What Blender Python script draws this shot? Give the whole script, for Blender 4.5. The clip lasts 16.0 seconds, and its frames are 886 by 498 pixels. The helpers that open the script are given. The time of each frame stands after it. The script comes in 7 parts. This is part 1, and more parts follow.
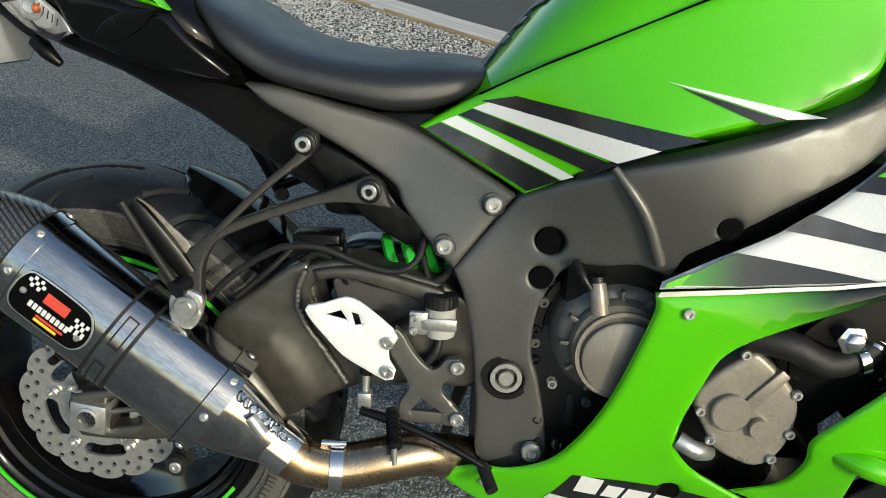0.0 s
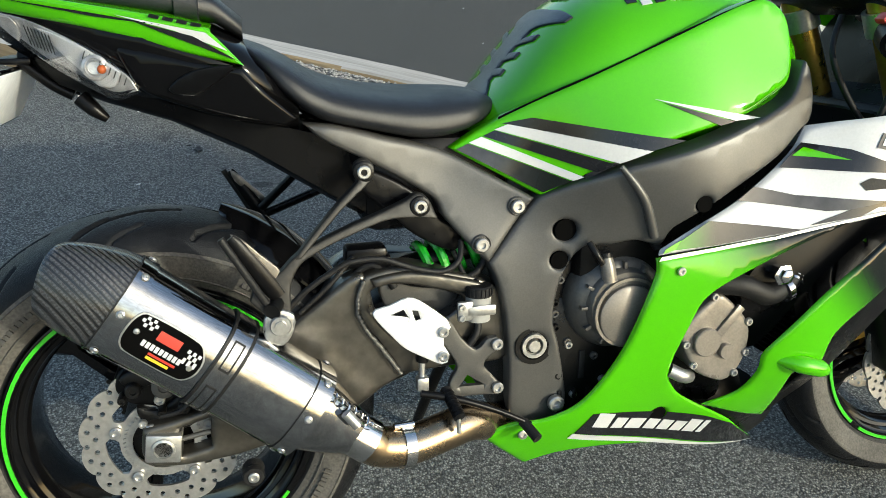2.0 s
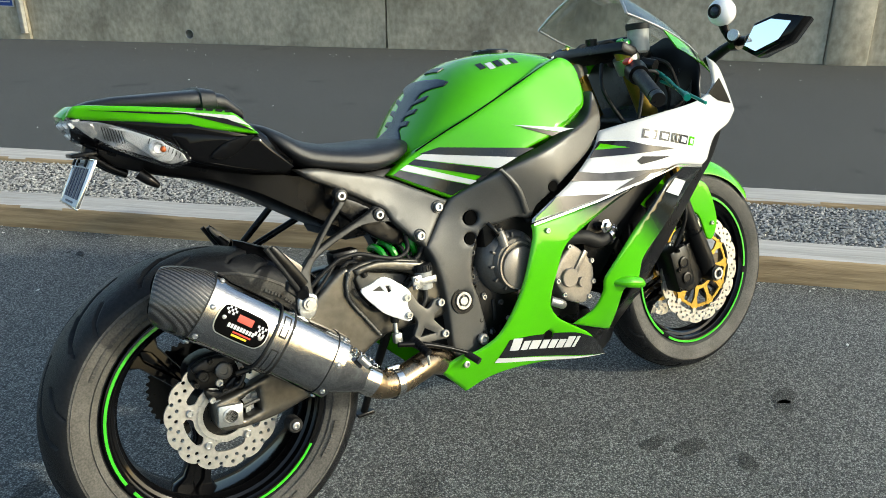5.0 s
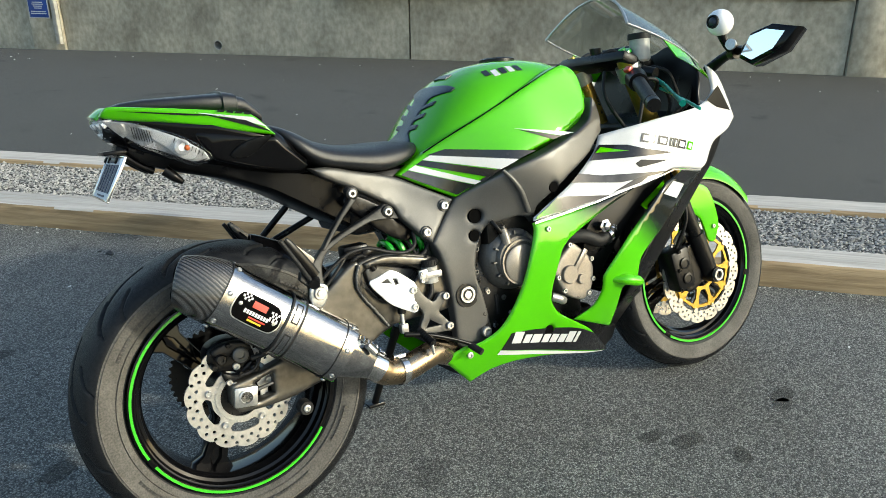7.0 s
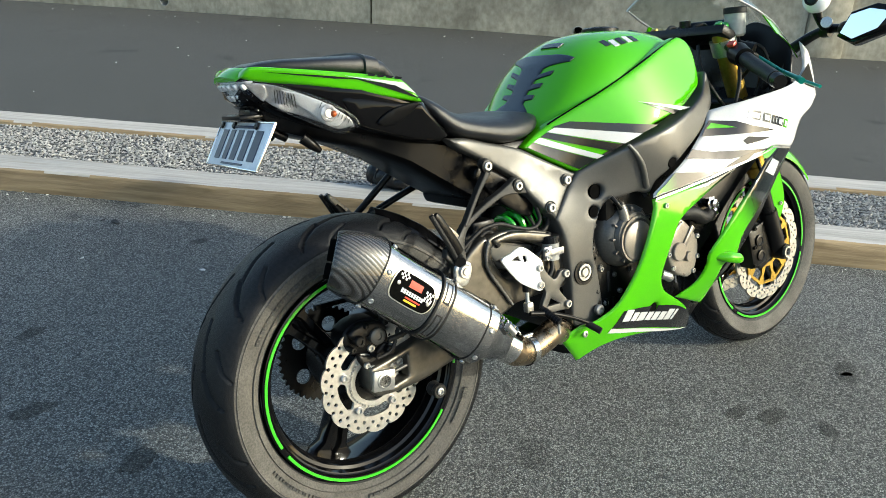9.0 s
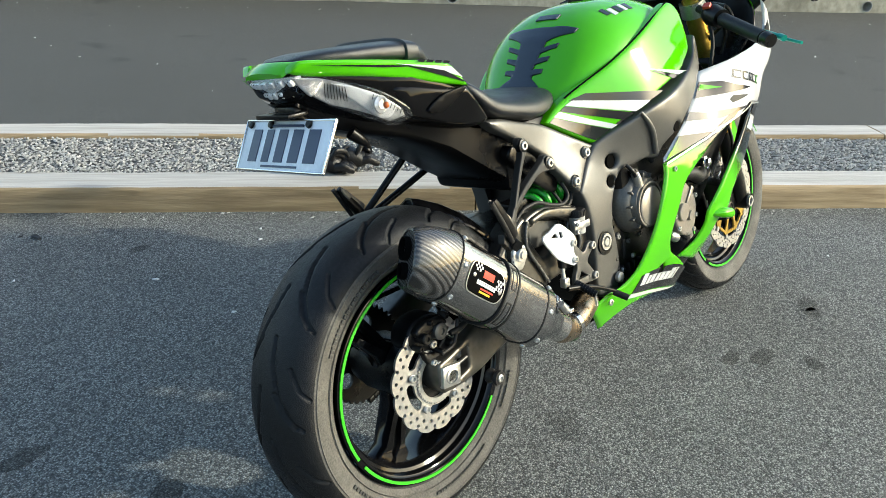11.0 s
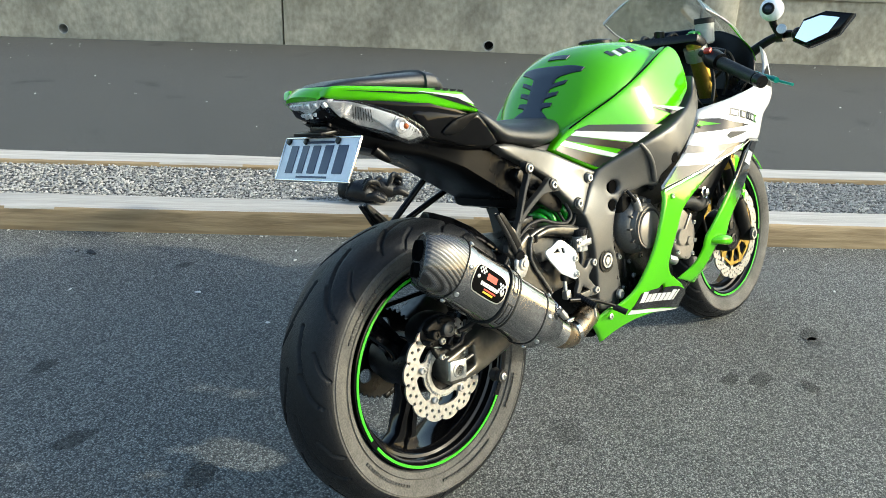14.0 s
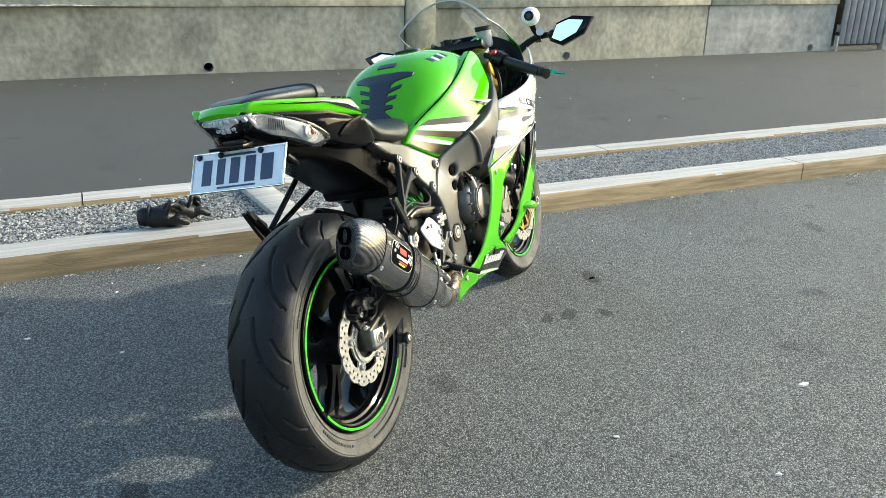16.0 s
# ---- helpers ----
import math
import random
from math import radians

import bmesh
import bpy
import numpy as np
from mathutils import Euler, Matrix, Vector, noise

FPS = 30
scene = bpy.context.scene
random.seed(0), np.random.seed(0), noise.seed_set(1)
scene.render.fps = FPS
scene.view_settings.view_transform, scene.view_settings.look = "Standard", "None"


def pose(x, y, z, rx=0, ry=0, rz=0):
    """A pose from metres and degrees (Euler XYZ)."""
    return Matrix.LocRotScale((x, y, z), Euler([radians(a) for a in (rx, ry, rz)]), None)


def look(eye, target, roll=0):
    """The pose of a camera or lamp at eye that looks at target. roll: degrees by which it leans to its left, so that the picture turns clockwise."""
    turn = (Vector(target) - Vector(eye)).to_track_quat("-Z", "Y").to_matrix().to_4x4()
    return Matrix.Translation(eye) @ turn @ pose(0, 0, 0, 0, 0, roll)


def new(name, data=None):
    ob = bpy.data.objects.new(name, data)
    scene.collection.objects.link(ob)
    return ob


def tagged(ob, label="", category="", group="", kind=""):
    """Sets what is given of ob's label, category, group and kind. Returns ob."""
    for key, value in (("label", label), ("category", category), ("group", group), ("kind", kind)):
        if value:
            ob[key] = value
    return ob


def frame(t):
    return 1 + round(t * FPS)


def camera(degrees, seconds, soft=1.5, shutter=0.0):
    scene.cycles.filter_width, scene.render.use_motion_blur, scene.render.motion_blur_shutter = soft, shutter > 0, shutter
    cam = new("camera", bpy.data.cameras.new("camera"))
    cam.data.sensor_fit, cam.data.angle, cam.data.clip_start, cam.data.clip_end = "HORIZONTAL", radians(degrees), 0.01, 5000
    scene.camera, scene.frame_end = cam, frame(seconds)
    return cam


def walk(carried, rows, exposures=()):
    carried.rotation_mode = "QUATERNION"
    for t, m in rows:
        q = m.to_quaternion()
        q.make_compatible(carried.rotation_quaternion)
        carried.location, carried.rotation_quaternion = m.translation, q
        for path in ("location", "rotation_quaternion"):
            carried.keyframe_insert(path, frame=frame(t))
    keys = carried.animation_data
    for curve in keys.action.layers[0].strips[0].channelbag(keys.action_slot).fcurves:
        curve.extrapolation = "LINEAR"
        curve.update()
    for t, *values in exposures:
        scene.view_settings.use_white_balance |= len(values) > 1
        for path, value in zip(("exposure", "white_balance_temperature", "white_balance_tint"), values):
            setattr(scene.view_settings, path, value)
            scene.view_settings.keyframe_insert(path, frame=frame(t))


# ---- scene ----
cam = camera(58.5, 16.0, soft=0.85)
PATH = [
    (0, (0.507, -0.831, 1.08), (0.405, 0.89, 0.067), 1.3),
    (0.5, (0.452, -0.804, 1.079), (0.376, 0.869, -0.014), 2.1),
    (1, (0.347, -0.822, 1.082), (0.398, 0.857, -0.003), 2.3),
    (1.5, (0.197, -0.88, 1.11), (0.51, 0.798, 0.068), 3.3),
    (2, (0.136, -0.966, 1.152), (0.614, 0.715, 0.179), 3.6),
    (2.5, (0.06, -1.127, 1.177), (0.7, 0.536, 0.269), 2.5),
    (3, (-0.039, -1.197, 1.201), (0.784, 0.429, 0.376), 2.0),
    (3.5, (-0.211, -1.173, 1.203), (0.736, 0.402, 0.414), 1.2),
    (4, (-0.301, -1.205, 1.199), (0.726, 0.325, 0.421), 1.1),
    (4.2, (-0.316, -1.241, 1.205), (0.714, 0.288, 0.427), 0.7),
    (6.3, (-0.331, -1.495, 1.222), (0.567, 0.143, 0.509), -0.6),
    (6.5, (-0.33, -1.494, 1.22), (0.581, 0.137, 0.506), -0.3),
    (7, (-0.344, -1.494, 1.223), (0.586, 0.12, 0.495), -0.3),
    (7.5, (-0.422, -1.463, 1.223), (0.566, 0.118, 0.5), 0.2),
    (8, (-0.6, -1.383, 1.215), (0.495, 0.117, 0.473), 1.2),
    (8.5, (-0.691, -1.321, 1.209), (0.439, 0.144, 0.449), 2.6),
    (9, (-0.689, -1.184, 1.201), (0.406, 0.288, 0.404), 2.8),
    (9.2, (-0.678, -1.138, 1.205), (0.408, 0.33, 0.391), 2.6),
    (11.3, (-0.958, -0.889, 1.203), (0.433, 0.27, 0.353), 2.1),
    (11.5, (-0.966, -0.887, 1.206), (0.456, 0.242, 0.367), 2.8),
    (12, (-0.991, -0.89, 1.209), (0.506, 0.205, 0.46), 4.8),
    (12.5, (-1.007, -0.901, 1.209), (0.502, 0.202, 0.497), 5.4),
    (13, (-1.001, -0.927, 1.206), (0.438, 0.264, 0.491), 4.1),
    (13.5, (-1.001, -1.009, 1.202), (0.366, 0.26, 0.48), 2.9),
    (14, (-1.04, -1.074, 1.207), (0.269, 0.239, 0.458), 2.0),
    (14.5, (-1.1, -1.06, 1.21), (0.255, 0.213, 0.474), 2.4),
    (15, (-1.244, -0.931, 1.209), (0.274, 0.149, 0.483), 0.8),
    (15.5, (-1.377, -0.88, 1.219), (0.279, -0.018, 0.501), 1.2),
    (16, (-1.524, -0.889, 1.223), (0.205, -0.165, 0.527), 0.9),
]
walk(cam, [(t, look(eye, target, roll)) for t, eye, target, roll in PATH], [(t, e, 6450, 1) for t, e in ((0, 0.62), (1.5, 0.80), (4, 0.90), (7, 0.98), (9, 1.11), (12, 1.38), (13, 1.30), (14.5, 1.40), (16, 1.44))])

# ---- light ----
SUN_FROM = Vector((0.64, -0.77, 0.0)).normalized()
SUN_UP = radians(22)
world = bpy.data.worlds.new("sky")
scene.world = world
world.use_nodes = True
sky = world.node_tree.nodes.new("ShaderNodeTexSky")
sky.sky_type = "NISHITA"
sky.sun_disc = False
sky.sun_elevation = SUN_UP
sky.sun_rotation = math.atan2(SUN_FROM.x, SUN_FROM.y)
sky.dust_density = 2.0
world.node_tree.links.new(sky.outputs[0], world.node_tree.nodes["Background"].inputs[0])
world.node_tree.nodes["Background"].inputs[1].default_value = 0.15
sun = new("sun", bpy.data.lights.new("sun", "SUN"))
sun.data.energy = 2.0
sun.data.angle = radians(1.6)
sun.data.color = (1.0, 0.93, 0.79)
sun_dir = Vector((SUN_FROM.x * math.cos(SUN_UP), SUN_FROM.y * math.cos(SUN_UP), math.sin(SUN_UP)))
sun.matrix_world = look(sun_dir * 30, (0, 0, 0))


# ---- materials ----
def material(name, dark, light=None, scale=30.0, rough=0.5, metal=0.0, bump=0.0, bump_scale=None, coat=0.0,
             stain=0.0, stain_scale=3.0, spread=0.12, vary=0.0, ior=1.5, stretch=(1, 1, 1), detail=6.0):
    """Two colours mixed by fine noise, broad stains over them, roughness that wanders, fine relief."""
    m = bpy.data.materials.new(name)
    m.use_nodes = True
    nt = m.node_tree
    n, l = nt.nodes, nt.links
    b = n["Principled BSDF"]
    light = light or dark
    co = n.new("ShaderNodeTexCoord")
    mp = n.new("ShaderNodeMapping")
    mp.inputs["Scale"].default_value = stretch
    l.new(co.outputs["Object"], mp.inputs["Vector"])
    fine = n.new("ShaderNodeTexNoise")
    fine.inputs["Scale"].default_value = scale
    fine.inputs["Detail"].default_value = detail
    l.new(mp.outputs[0], fine.inputs["Vector"])
    ramp = n.new("ShaderNodeValToRGB")
    ramp.color_ramp.elements[0].position = 0.33
    ramp.color_ramp.elements[1].position = 0.67
    ramp.color_ramp.elements[0].color = (*dark, 1)
    ramp.color_ramp.elements[1].color = (*light, 1)
    l.new(fine.outputs["Fac"], ramp.inputs[0])
    colour = ramp.outputs[0]
    broad = n.new("ShaderNodeTexNoise")
    broad.inputs["Scale"].default_value = stain_scale
    broad.inputs["Detail"].default_value = 5
    broad.inputs["Roughness"].default_value = 0.65
    l.new(mp.outputs[0], broad.inputs["Vector"])
    if stain:
        k = n.new("ShaderNodeMapRange")
        k.inputs["From Min"].default_value = 0.35
        k.inputs["From Max"].default_value = 0.7
        k.inputs["To Min"].default_value = 1.0 + stain * 0.4
        k.inputs["To Max"].default_value = 1.0 - stain
        l.new(broad.outputs["Fac"], k.inputs["Value"])
        mul = n.new("ShaderNodeVectorMath")
        mul.operation = "SCALE"
        l.new(colour, mul.inputs[0])
        l.new(k.outputs[0], mul.inputs["Scale"])
        colour = mul.outputs[0]
    if vary:
        info = n.new("ShaderNodeObjectInfo")
        k = n.new("ShaderNodeMapRange")
        k.inputs["To Min"].default_value = 1 - vary
        k.inputs["To Max"].default_value = 1 + vary
        l.new(info.outputs["Random"], k.inputs["Value"])
        mul = n.new("ShaderNodeVectorMath")
        mul.operation = "SCALE"
        l.new(colour, mul.inputs[0])
        l.new(k.outputs[0], mul.inputs["Scale"])
        colour = mul.outputs[0]
    l.new(colour, b.inputs["Base Color"])
    r = n.new("ShaderNodeMapRange")
    r.inputs["From Min"].default_value = 0.3
    r.inputs["From Max"].default_value = 0.7
    r.inputs["To Min"].default_value = max(0.02, rough * (1 - spread * 2))
    r.inputs["To Max"].default_value = min(1.0, rough * (1 + spread * 2))
    l.new(broad.outputs["Fac"], r.inputs["Value"])
    l.new(r.outputs[0], b.inputs["Roughness"])
    b.inputs["Metallic"].default_value = metal
    b.inputs["IOR"].default_value = ior
    b.inputs["Coat Weight"].default_value = coat
    b.inputs["Coat Roughness"].default_value = 0.04
    if bump:
        h = n.new("ShaderNodeTexNoise")
        h.inputs["Scale"].default_value = bump_scale or scale * 2
        h.inputs["Detail"].default_value = 4
        l.new(mp.outputs[0], h.inputs["Vector"])
        bp = n.new("ShaderNodeBump")
        bp.inputs["Strength"].default_value = bump
        bp.inputs["Distance"].default_value = 0.004
        l.new(h.outputs["Fac"], bp.inputs["Height"])
        l.new(bp.outputs[0], b.inputs["Normal"])
    return m


def asphalt_material(name, dark, light, pebble=150.0, bump=0.6, stain=0.35):
    m = bpy.data.materials.new(name)
    m.use_nodes = True
    n, l = m.node_tree.nodes, m.node_tree.links
    b = n["Principled BSDF"]
    co = n.new("ShaderNodeTexCoord")
    v = n.new("ShaderNodeTexVoronoi")
    v.inputs["Scale"].default_value = pebble
    l.new(co.outputs["Object"], v.inputs["Vector"])
    sep = n.new("ShaderNodeSeparateColor")
    l.new(v.outputs["Color"], sep.inputs[0])
    ramp = n.new("ShaderNodeValToRGB")
    e = ramp.color_ramp.elements
    e[0].color = (*dark, 1)
    e[1].color = (*light, 1)
    e[0].position, e[1].position = 0.15, 0.9
    mid = e.new(0.55)
    mid.color = (*[(p + q) / 2.4 for p, q in zip(dark, light)], 1)
    l.new(sep.outputs[0], ramp.inputs[0])
    gap = n.new("ShaderNodeMapRange")
    gap.inputs["From Min"].default_value = 0.25
    gap.inputs["From Max"].default_value = 0.75
    gap.inputs["To Min"].default_value = 1.1
    gap.inputs["To Max"].default_value = 0.35
    l.new(v.outputs["Distance"], gap.inputs["Value"])
    broad = n.new("ShaderNodeTexNoise")
    broad.inputs["Scale"].default_value = 1.1
    broad.inputs["Detail"].default_value = 8
    broad.inputs["Roughness"].default_value = 0.7
    l.new(co.outputs["Object"], broad.inputs["Vector"])
    k = n.new("ShaderNodeMapRange")
    k.inputs["From Min"].default_value = 0.3
    k.inputs["From Max"].default_value = 0.7
    k.inputs["To Min"].default_value = 1 + stain * 0.5
    k.inputs["To Max"].default_value = 1 - stain * 0.5
    l.new(broad.outputs["Fac"], k.inputs["Value"])
    spots = n.new("ShaderNodeTexNoise")
    spots.inputs["Scale"].default_value = 3.3
    spots.inputs["Detail"].default_value = 2
    l.new(co.outputs["Object"], spots.inputs["Vector"])
    ks = n.new("ShaderNodeMapRange")
    ks.inputs["From Min"].default_value = 0.66
    ks.inputs["From Max"].default_value = 0.74
    ks.inputs["To Min"].default_value = 1.0
    ks.inputs["To Max"].default_value = 0.6
    l.new(spots.outputs["Fac"], ks.inputs["Value"])
    a = n.new("ShaderNodeMath"); a.operation = "MULTIPLY"
    l.new(gap.outputs[0], a.inputs[0]); l.new(k.outputs[0], a.inputs[1])
    a2 = n.new("ShaderNodeMath"); a2.operation = "MULTIPLY"
    l.new(a.outputs[0], a2.inputs[0]); l.new(ks.outputs[0], a2.inputs[1])
    mul = n.new("ShaderNodeVectorMath"); mul.operation = "SCALE"
    l.new(ramp.outputs[0], mul.inputs[0]); l.new(a2.outputs[0], mul.inputs["Scale"])
    l.new(mul.outputs[0], b.inputs["Base Color"])
    b.inputs["Roughness"].default_value = 0.86
    bp = n.new("ShaderNodeBump")
    bp.inputs["Strength"].default_value = bump
    bp.inputs["Distance"].default_value = 0.006
    bp.invert = True
    l.new(v.outputs["Distance"], bp.inputs["Height"])
    l.new(bp.outputs[0], b.inputs["Normal"])
    return m


def carbon_material():
    m = bpy.data.materials.new("carbon_weave")
    m.use_nodes = True
    n, l = m.node_tree.nodes, m.node_tree.links
    b = n["Principled BSDF"]
    co = n.new("ShaderNodeTexCoord")
    mp = n.new("ShaderNodeMapping")
    mp.inputs["Rotation"].default_value = (0, radians(-15), 0)
    l.new(co.outputs["Object"], mp.inputs["Vector"])
    w = n.new("ShaderNodeTexWave")
    w.wave_type, w.bands_direction = "BANDS", "DIAGONAL"
    w.inputs["Scale"].default_value = 62
    w.inputs["Distortion"].default_value = 0.4
    l.new(mp.outputs[0], w.inputs["Vector"])
    c = n.new("ShaderNodeTexChecker")
    c.inputs["Scale"].default_value = 330
    c.inputs["Color1"].default_value = (0.02, 0.02, 0.021, 1)
    c.inputs["Color2"].default_value = (0.085, 0.085, 0.09, 1)
    l.new(mp.outputs[0], c.inputs["Vector"])
    mx = n.new("ShaderNodeMix")
    mx.data_type = "RGBA"
    l.new(w.outputs["Fac"], mx.inputs["Factor"])
    mx.inputs["A"].default_value = (0.008, 0.008, 0.008, 1)
    l.new(c.outputs["Color"], mx.inputs["B"])
    l.new(mx.outputs["Result"], b.inputs["Base Color"])
    r = n.new("ShaderNodeMapRange")
    r.inputs["To Min"].default_value, r.inputs["To Max"].default_value = 0.2, 0.5
    l.new(w.outputs["Fac"], r.inputs["Value"])
    l.new(r.outputs[0], b.inputs["Roughness"])
    bp = n.new("ShaderNodeBump")
    bp.inputs["Strength"].default_value = 0.35
    bp.inputs["Distance"].default_value = 0.001
    l.new(w.outputs["Fac"], bp.inputs["Height"])
    l.new(bp.outputs[0], b.inputs["Normal"])
    b.inputs["Coat Weight"].default_value = 0.6
    return m


def glass_material(name, tint, rough=0.02):
    """A thin clear pane: light goes straight through, gloss grows towards the edge."""
    m = bpy.data.materials.new(name)
    m.use_nodes = True
    n, l = m.node_tree.nodes, m.node_tree.links
    n.remove(n["Principled BSDF"])
    clear = n.new("ShaderNodeBsdfTransparent")
    clear.inputs["Color"].default_value = (*tint, 1)
    gloss = n.new("ShaderNodeBsdfGlossy")
    gloss.inputs["Roughness"].default_value = rough
    fr = n.new("ShaderNodeLayerWeight")
    fr.inputs["Blend"].default_value = 0.25
    k = n.new("ShaderNodeMapRange")
    k.inputs["To Min"].default_value, k.inputs["To Max"].default_value = 0.03, 0.5
    l.new(fr.outputs["Facing"], k.inputs["Value"])
    mx = n.new("ShaderNodeMixShader")
    l.new(k.outputs[0], mx.inputs[0])
    l.new(clear.outputs[0], mx.inputs[1])
    l.new(gloss.outputs[0], mx.inputs[2])
    l.new(mx.outputs[0], n["Material Output"].inputs["Surface"])
    return m


GREEN = material("green_gloss_paint", (0.072, 0.40, 0.0015), (0.08, 0.42, 0.002), scale=400, rough=0.075, spread=0.25, stain=0.04, bump=0.006, bump_scale=500)
WHITE = material("white_gloss_paint", (0.56, 0.57, 0.58), (0.60, 0.61, 0.62), scale=300, rough=0.09, stain=0.05)
BLACKDECAL = material("black_gloss_decal", (0.008, 0.009, 0.011), (0.014, 0.014, 0.017), scale=200, rough=0.08, stain=0.1)
GREYDECAL = material("grey_decal", (0.03, 0.031, 0.034), (0.055, 0.055, 0.06), scale=40, rough=0.08, stain=0.3, stain_scale=12)
PIANO = material("piano_black_plastic", (0.0025, 0.0025, 0.003), (0.004, 0.004, 0.0045), scale=120, rough=0.08, ior=1.3, coat=0.0, bump=0.006)
PLASTIC = material("matt_black_plastic", (0.0025, 0.0025, 0.003), (0.0045, 0.0045, 0.005), scale=500, rough=0.3, ior=1.28, bump=0.05, bump_scale=900, stain=0.25, stain_scale=8)
SEATSKIN = material("black_seat_vinyl", (0.010, 0.011, 0.014), (0.017, 0.018, 0.021), scale=260, rough=0.40, ior=1.45, bump=0.2, bump_scale=900, stain=0.2, stain_scale=9)
FRAMEGREY = material("satin_grey_frame_paint", (0.088, 0.087, 0.083), (0.104, 0.102, 0.098), scale=420, rough=0.43, metal=0.5, bump=0.012, bump_scale=900, stain=0.12, stain_scale=6)
ARMGREY = material("satin_grey_swingarm_paint", (0.085, 0.080, 0.070), (0.12, 0.113, 0.10), scale=60, rough=0.34, metal=0.75, bump=0.03, bump_scale=700, stain=0.3, stain_scale=9)
DARKMETAL = material("dark_cast_metal", (0.0035, 0.0035, 0.004), (0.007, 0.007, 0.007), scale=220, rough=0.32, metal=0.1, ior=1.35, bump=0.15, bump_scale=500, stain=0.3, stain_scale=12)
BRONZE = material("bronze_grey_engine_cover", (0.20, 0.18, 0.155), (0.25, 0.226, 0.195), scale=300, rough=0.34, metal=0.35, bump=0.01, stain=0.2, stain_scale=14)
STEEL = material("brushed_stainless_steel", (0.33, 0.33, 0.335), (0.43, 0.43, 0.44), scale=90, rough=0.14, metal=1.0, stain=0.3, stain_scale=9, stretch=(1, 14, 1), spread=0.35)
CHROME = material("polished_steel", (0.62, 0.61, 0.6), (0.68, 0.67, 0.66), scale=60, rough=0.12, metal=1.0, stain=0.1, stain_scale=15)
HEATPIPE = material("heat_tinted_exhaust", (0.30, 0.20, 0.11), (0.46, 0.37, 0.26), scale=14, rough=0.27, metal=1.0, stain=0.35, stain_scale=16)
ALLOY = material("light_brushed_alloy", (0.42, 0.42, 0.41), (0.55, 0.55, 0.54), scale=200, rough=0.35, metal=0.85, stain=0.15, stain_scale=25)
WHITEALLOY = material("bright_anodised_heel_guard", (0.76, 0.77, 0.78), (0.82, 0.83, 0.84), scale=200, rough=0.4, metal=0.35, stain=0.08, stain_scale=20)
DISC = material("ground_disc_steel", (0.48, 0.47, 0.45), (0.6, 0.59, 0.57), scale=120, rough=0.33, metal=0.85, stain=0.2, stain_scale=20)
GOLD = material("gold_anodised_alloy", (0.46, 0.30, 0.05), (0.54, 0.36, 0.075), scale=150, rough=0.33, metal=0.85, stain=0.2, stain_scale=20)
RIMBLACK = material("gloss_black_wheel_paint", (0.0025, 0.0025, 0.003), (0.004, 0.004, 0.0045), scale=80, rough=0.09, ior=1.35, coat=0.0, stain=0.3, stain_scale=14)
GREENTAPE = material("reflective_green_rim_tape", (0.045, 0.42, 0.015), (0.055, 0.47, 0.02), scale=200, rough=0.3)
TREAD = material("tyre_tread_rubber", (0.0045, 0.005, 0.0065), (0.011, 0.0118, 0.0135), scale=160, rough=0.42, ior=1.32, bump=0.35, bump_scale=600, stain=0.35, stain_scale=8)
SIDEWALL = material("dusty_tyre_sidewall", (0.055, 0.052, 0.047), (0.105, 0.099, 0.088), scale=260, rough=0.8, bump=0.25, bump_scale=500, stain=0.35, stain_scale=7)
MARKGREY = material("worn_sidewall_writing", (0.045, 0.043, 0.04), (0.065, 0.062, 0.057), scale=150, rough=0.75, stain=0.3, stain_scale=9)
RUBBER = material("black_rubber", (0.006, 0.006, 0.0065), (0.012, 0.012, 0.0125), scale=300, rough=0.55, ior=1.35, bump=0.2, stain=0.2)
CARBON = carbon_material()
CLUTCHGREY = material("dark_clutch_cover_paint", (0.085, 0.081, 0.075), (0.11, 0.106, 0.098), scale=200, rough=0.4, metal=0.35, stain=0.2, stain_scale=9)
# Near-black: shade inside holes and slots put into colour; also tank seam, badge
VOID = material("hole_shade_and_trim_black", (0.002, 0.002, 0.002), (0.003, 0.003, 0.003), rough=0.9, ior=1.1)
SPRING = material("green_shock_spring", (0.02, 0.30, 0.02), (0.025, 0.34, 0.025), scale=100, rough=0.3, coat=0.3)
TEAL = material("teal_anodised_alloy", (0.01, 0.25, 0.2), (0.015, 0.33, 0.26), scale=100, rough=0.3, metal=0.6)
REDDECAL = material("red_print", (0.45, 0.045, 0.03), (0.5, 0.055, 0.035), scale=100, rough=0.35)
YELLOWDECAL = material("yellow_print", (0.75, 0.5, 0.03), (0.8, 0.55, 0.05), scale=100, rough=0.35)
LENSCLEAR = glass_material("clear_lamp_lens", (0.97, 0.97, 0.97))
SCREEN = glass_material("clear_windscreen", (0.90, 0.93, 0.92), 0.015)
REFLECTOR = material("lamp_reflector_chrome", (0.74, 0.74, 0.75), (0.82, 0.82, 0.83), scale=90, rough=0.22, metal=0.45, stain=0.1, stain_scale=20)
DARKCHROME = material("smoked_lamp_bowl", (0.34, 0.34, 0.35), (0.62, 0.62, 0.63), scale=70, rough=0.2, metal=0.55, stain=0.2, stain_scale=25)
SPOT = asphalt_material("oil_stained_asphalt", (0.028, 0.029, 0.028), (0.13, 0.132, 0.122), pebble=240)
AMBER = material("amber_bulb", (0.35, 0.07, 0.015), (0.42, 0.10, 0.02), scale=80, rough=0.25)
MIRROR = material("mirror_glass", (0.85, 0.87, 0.9), (0.85, 0.87, 0.9), rough=0.02, metal=1.0, spread=0)
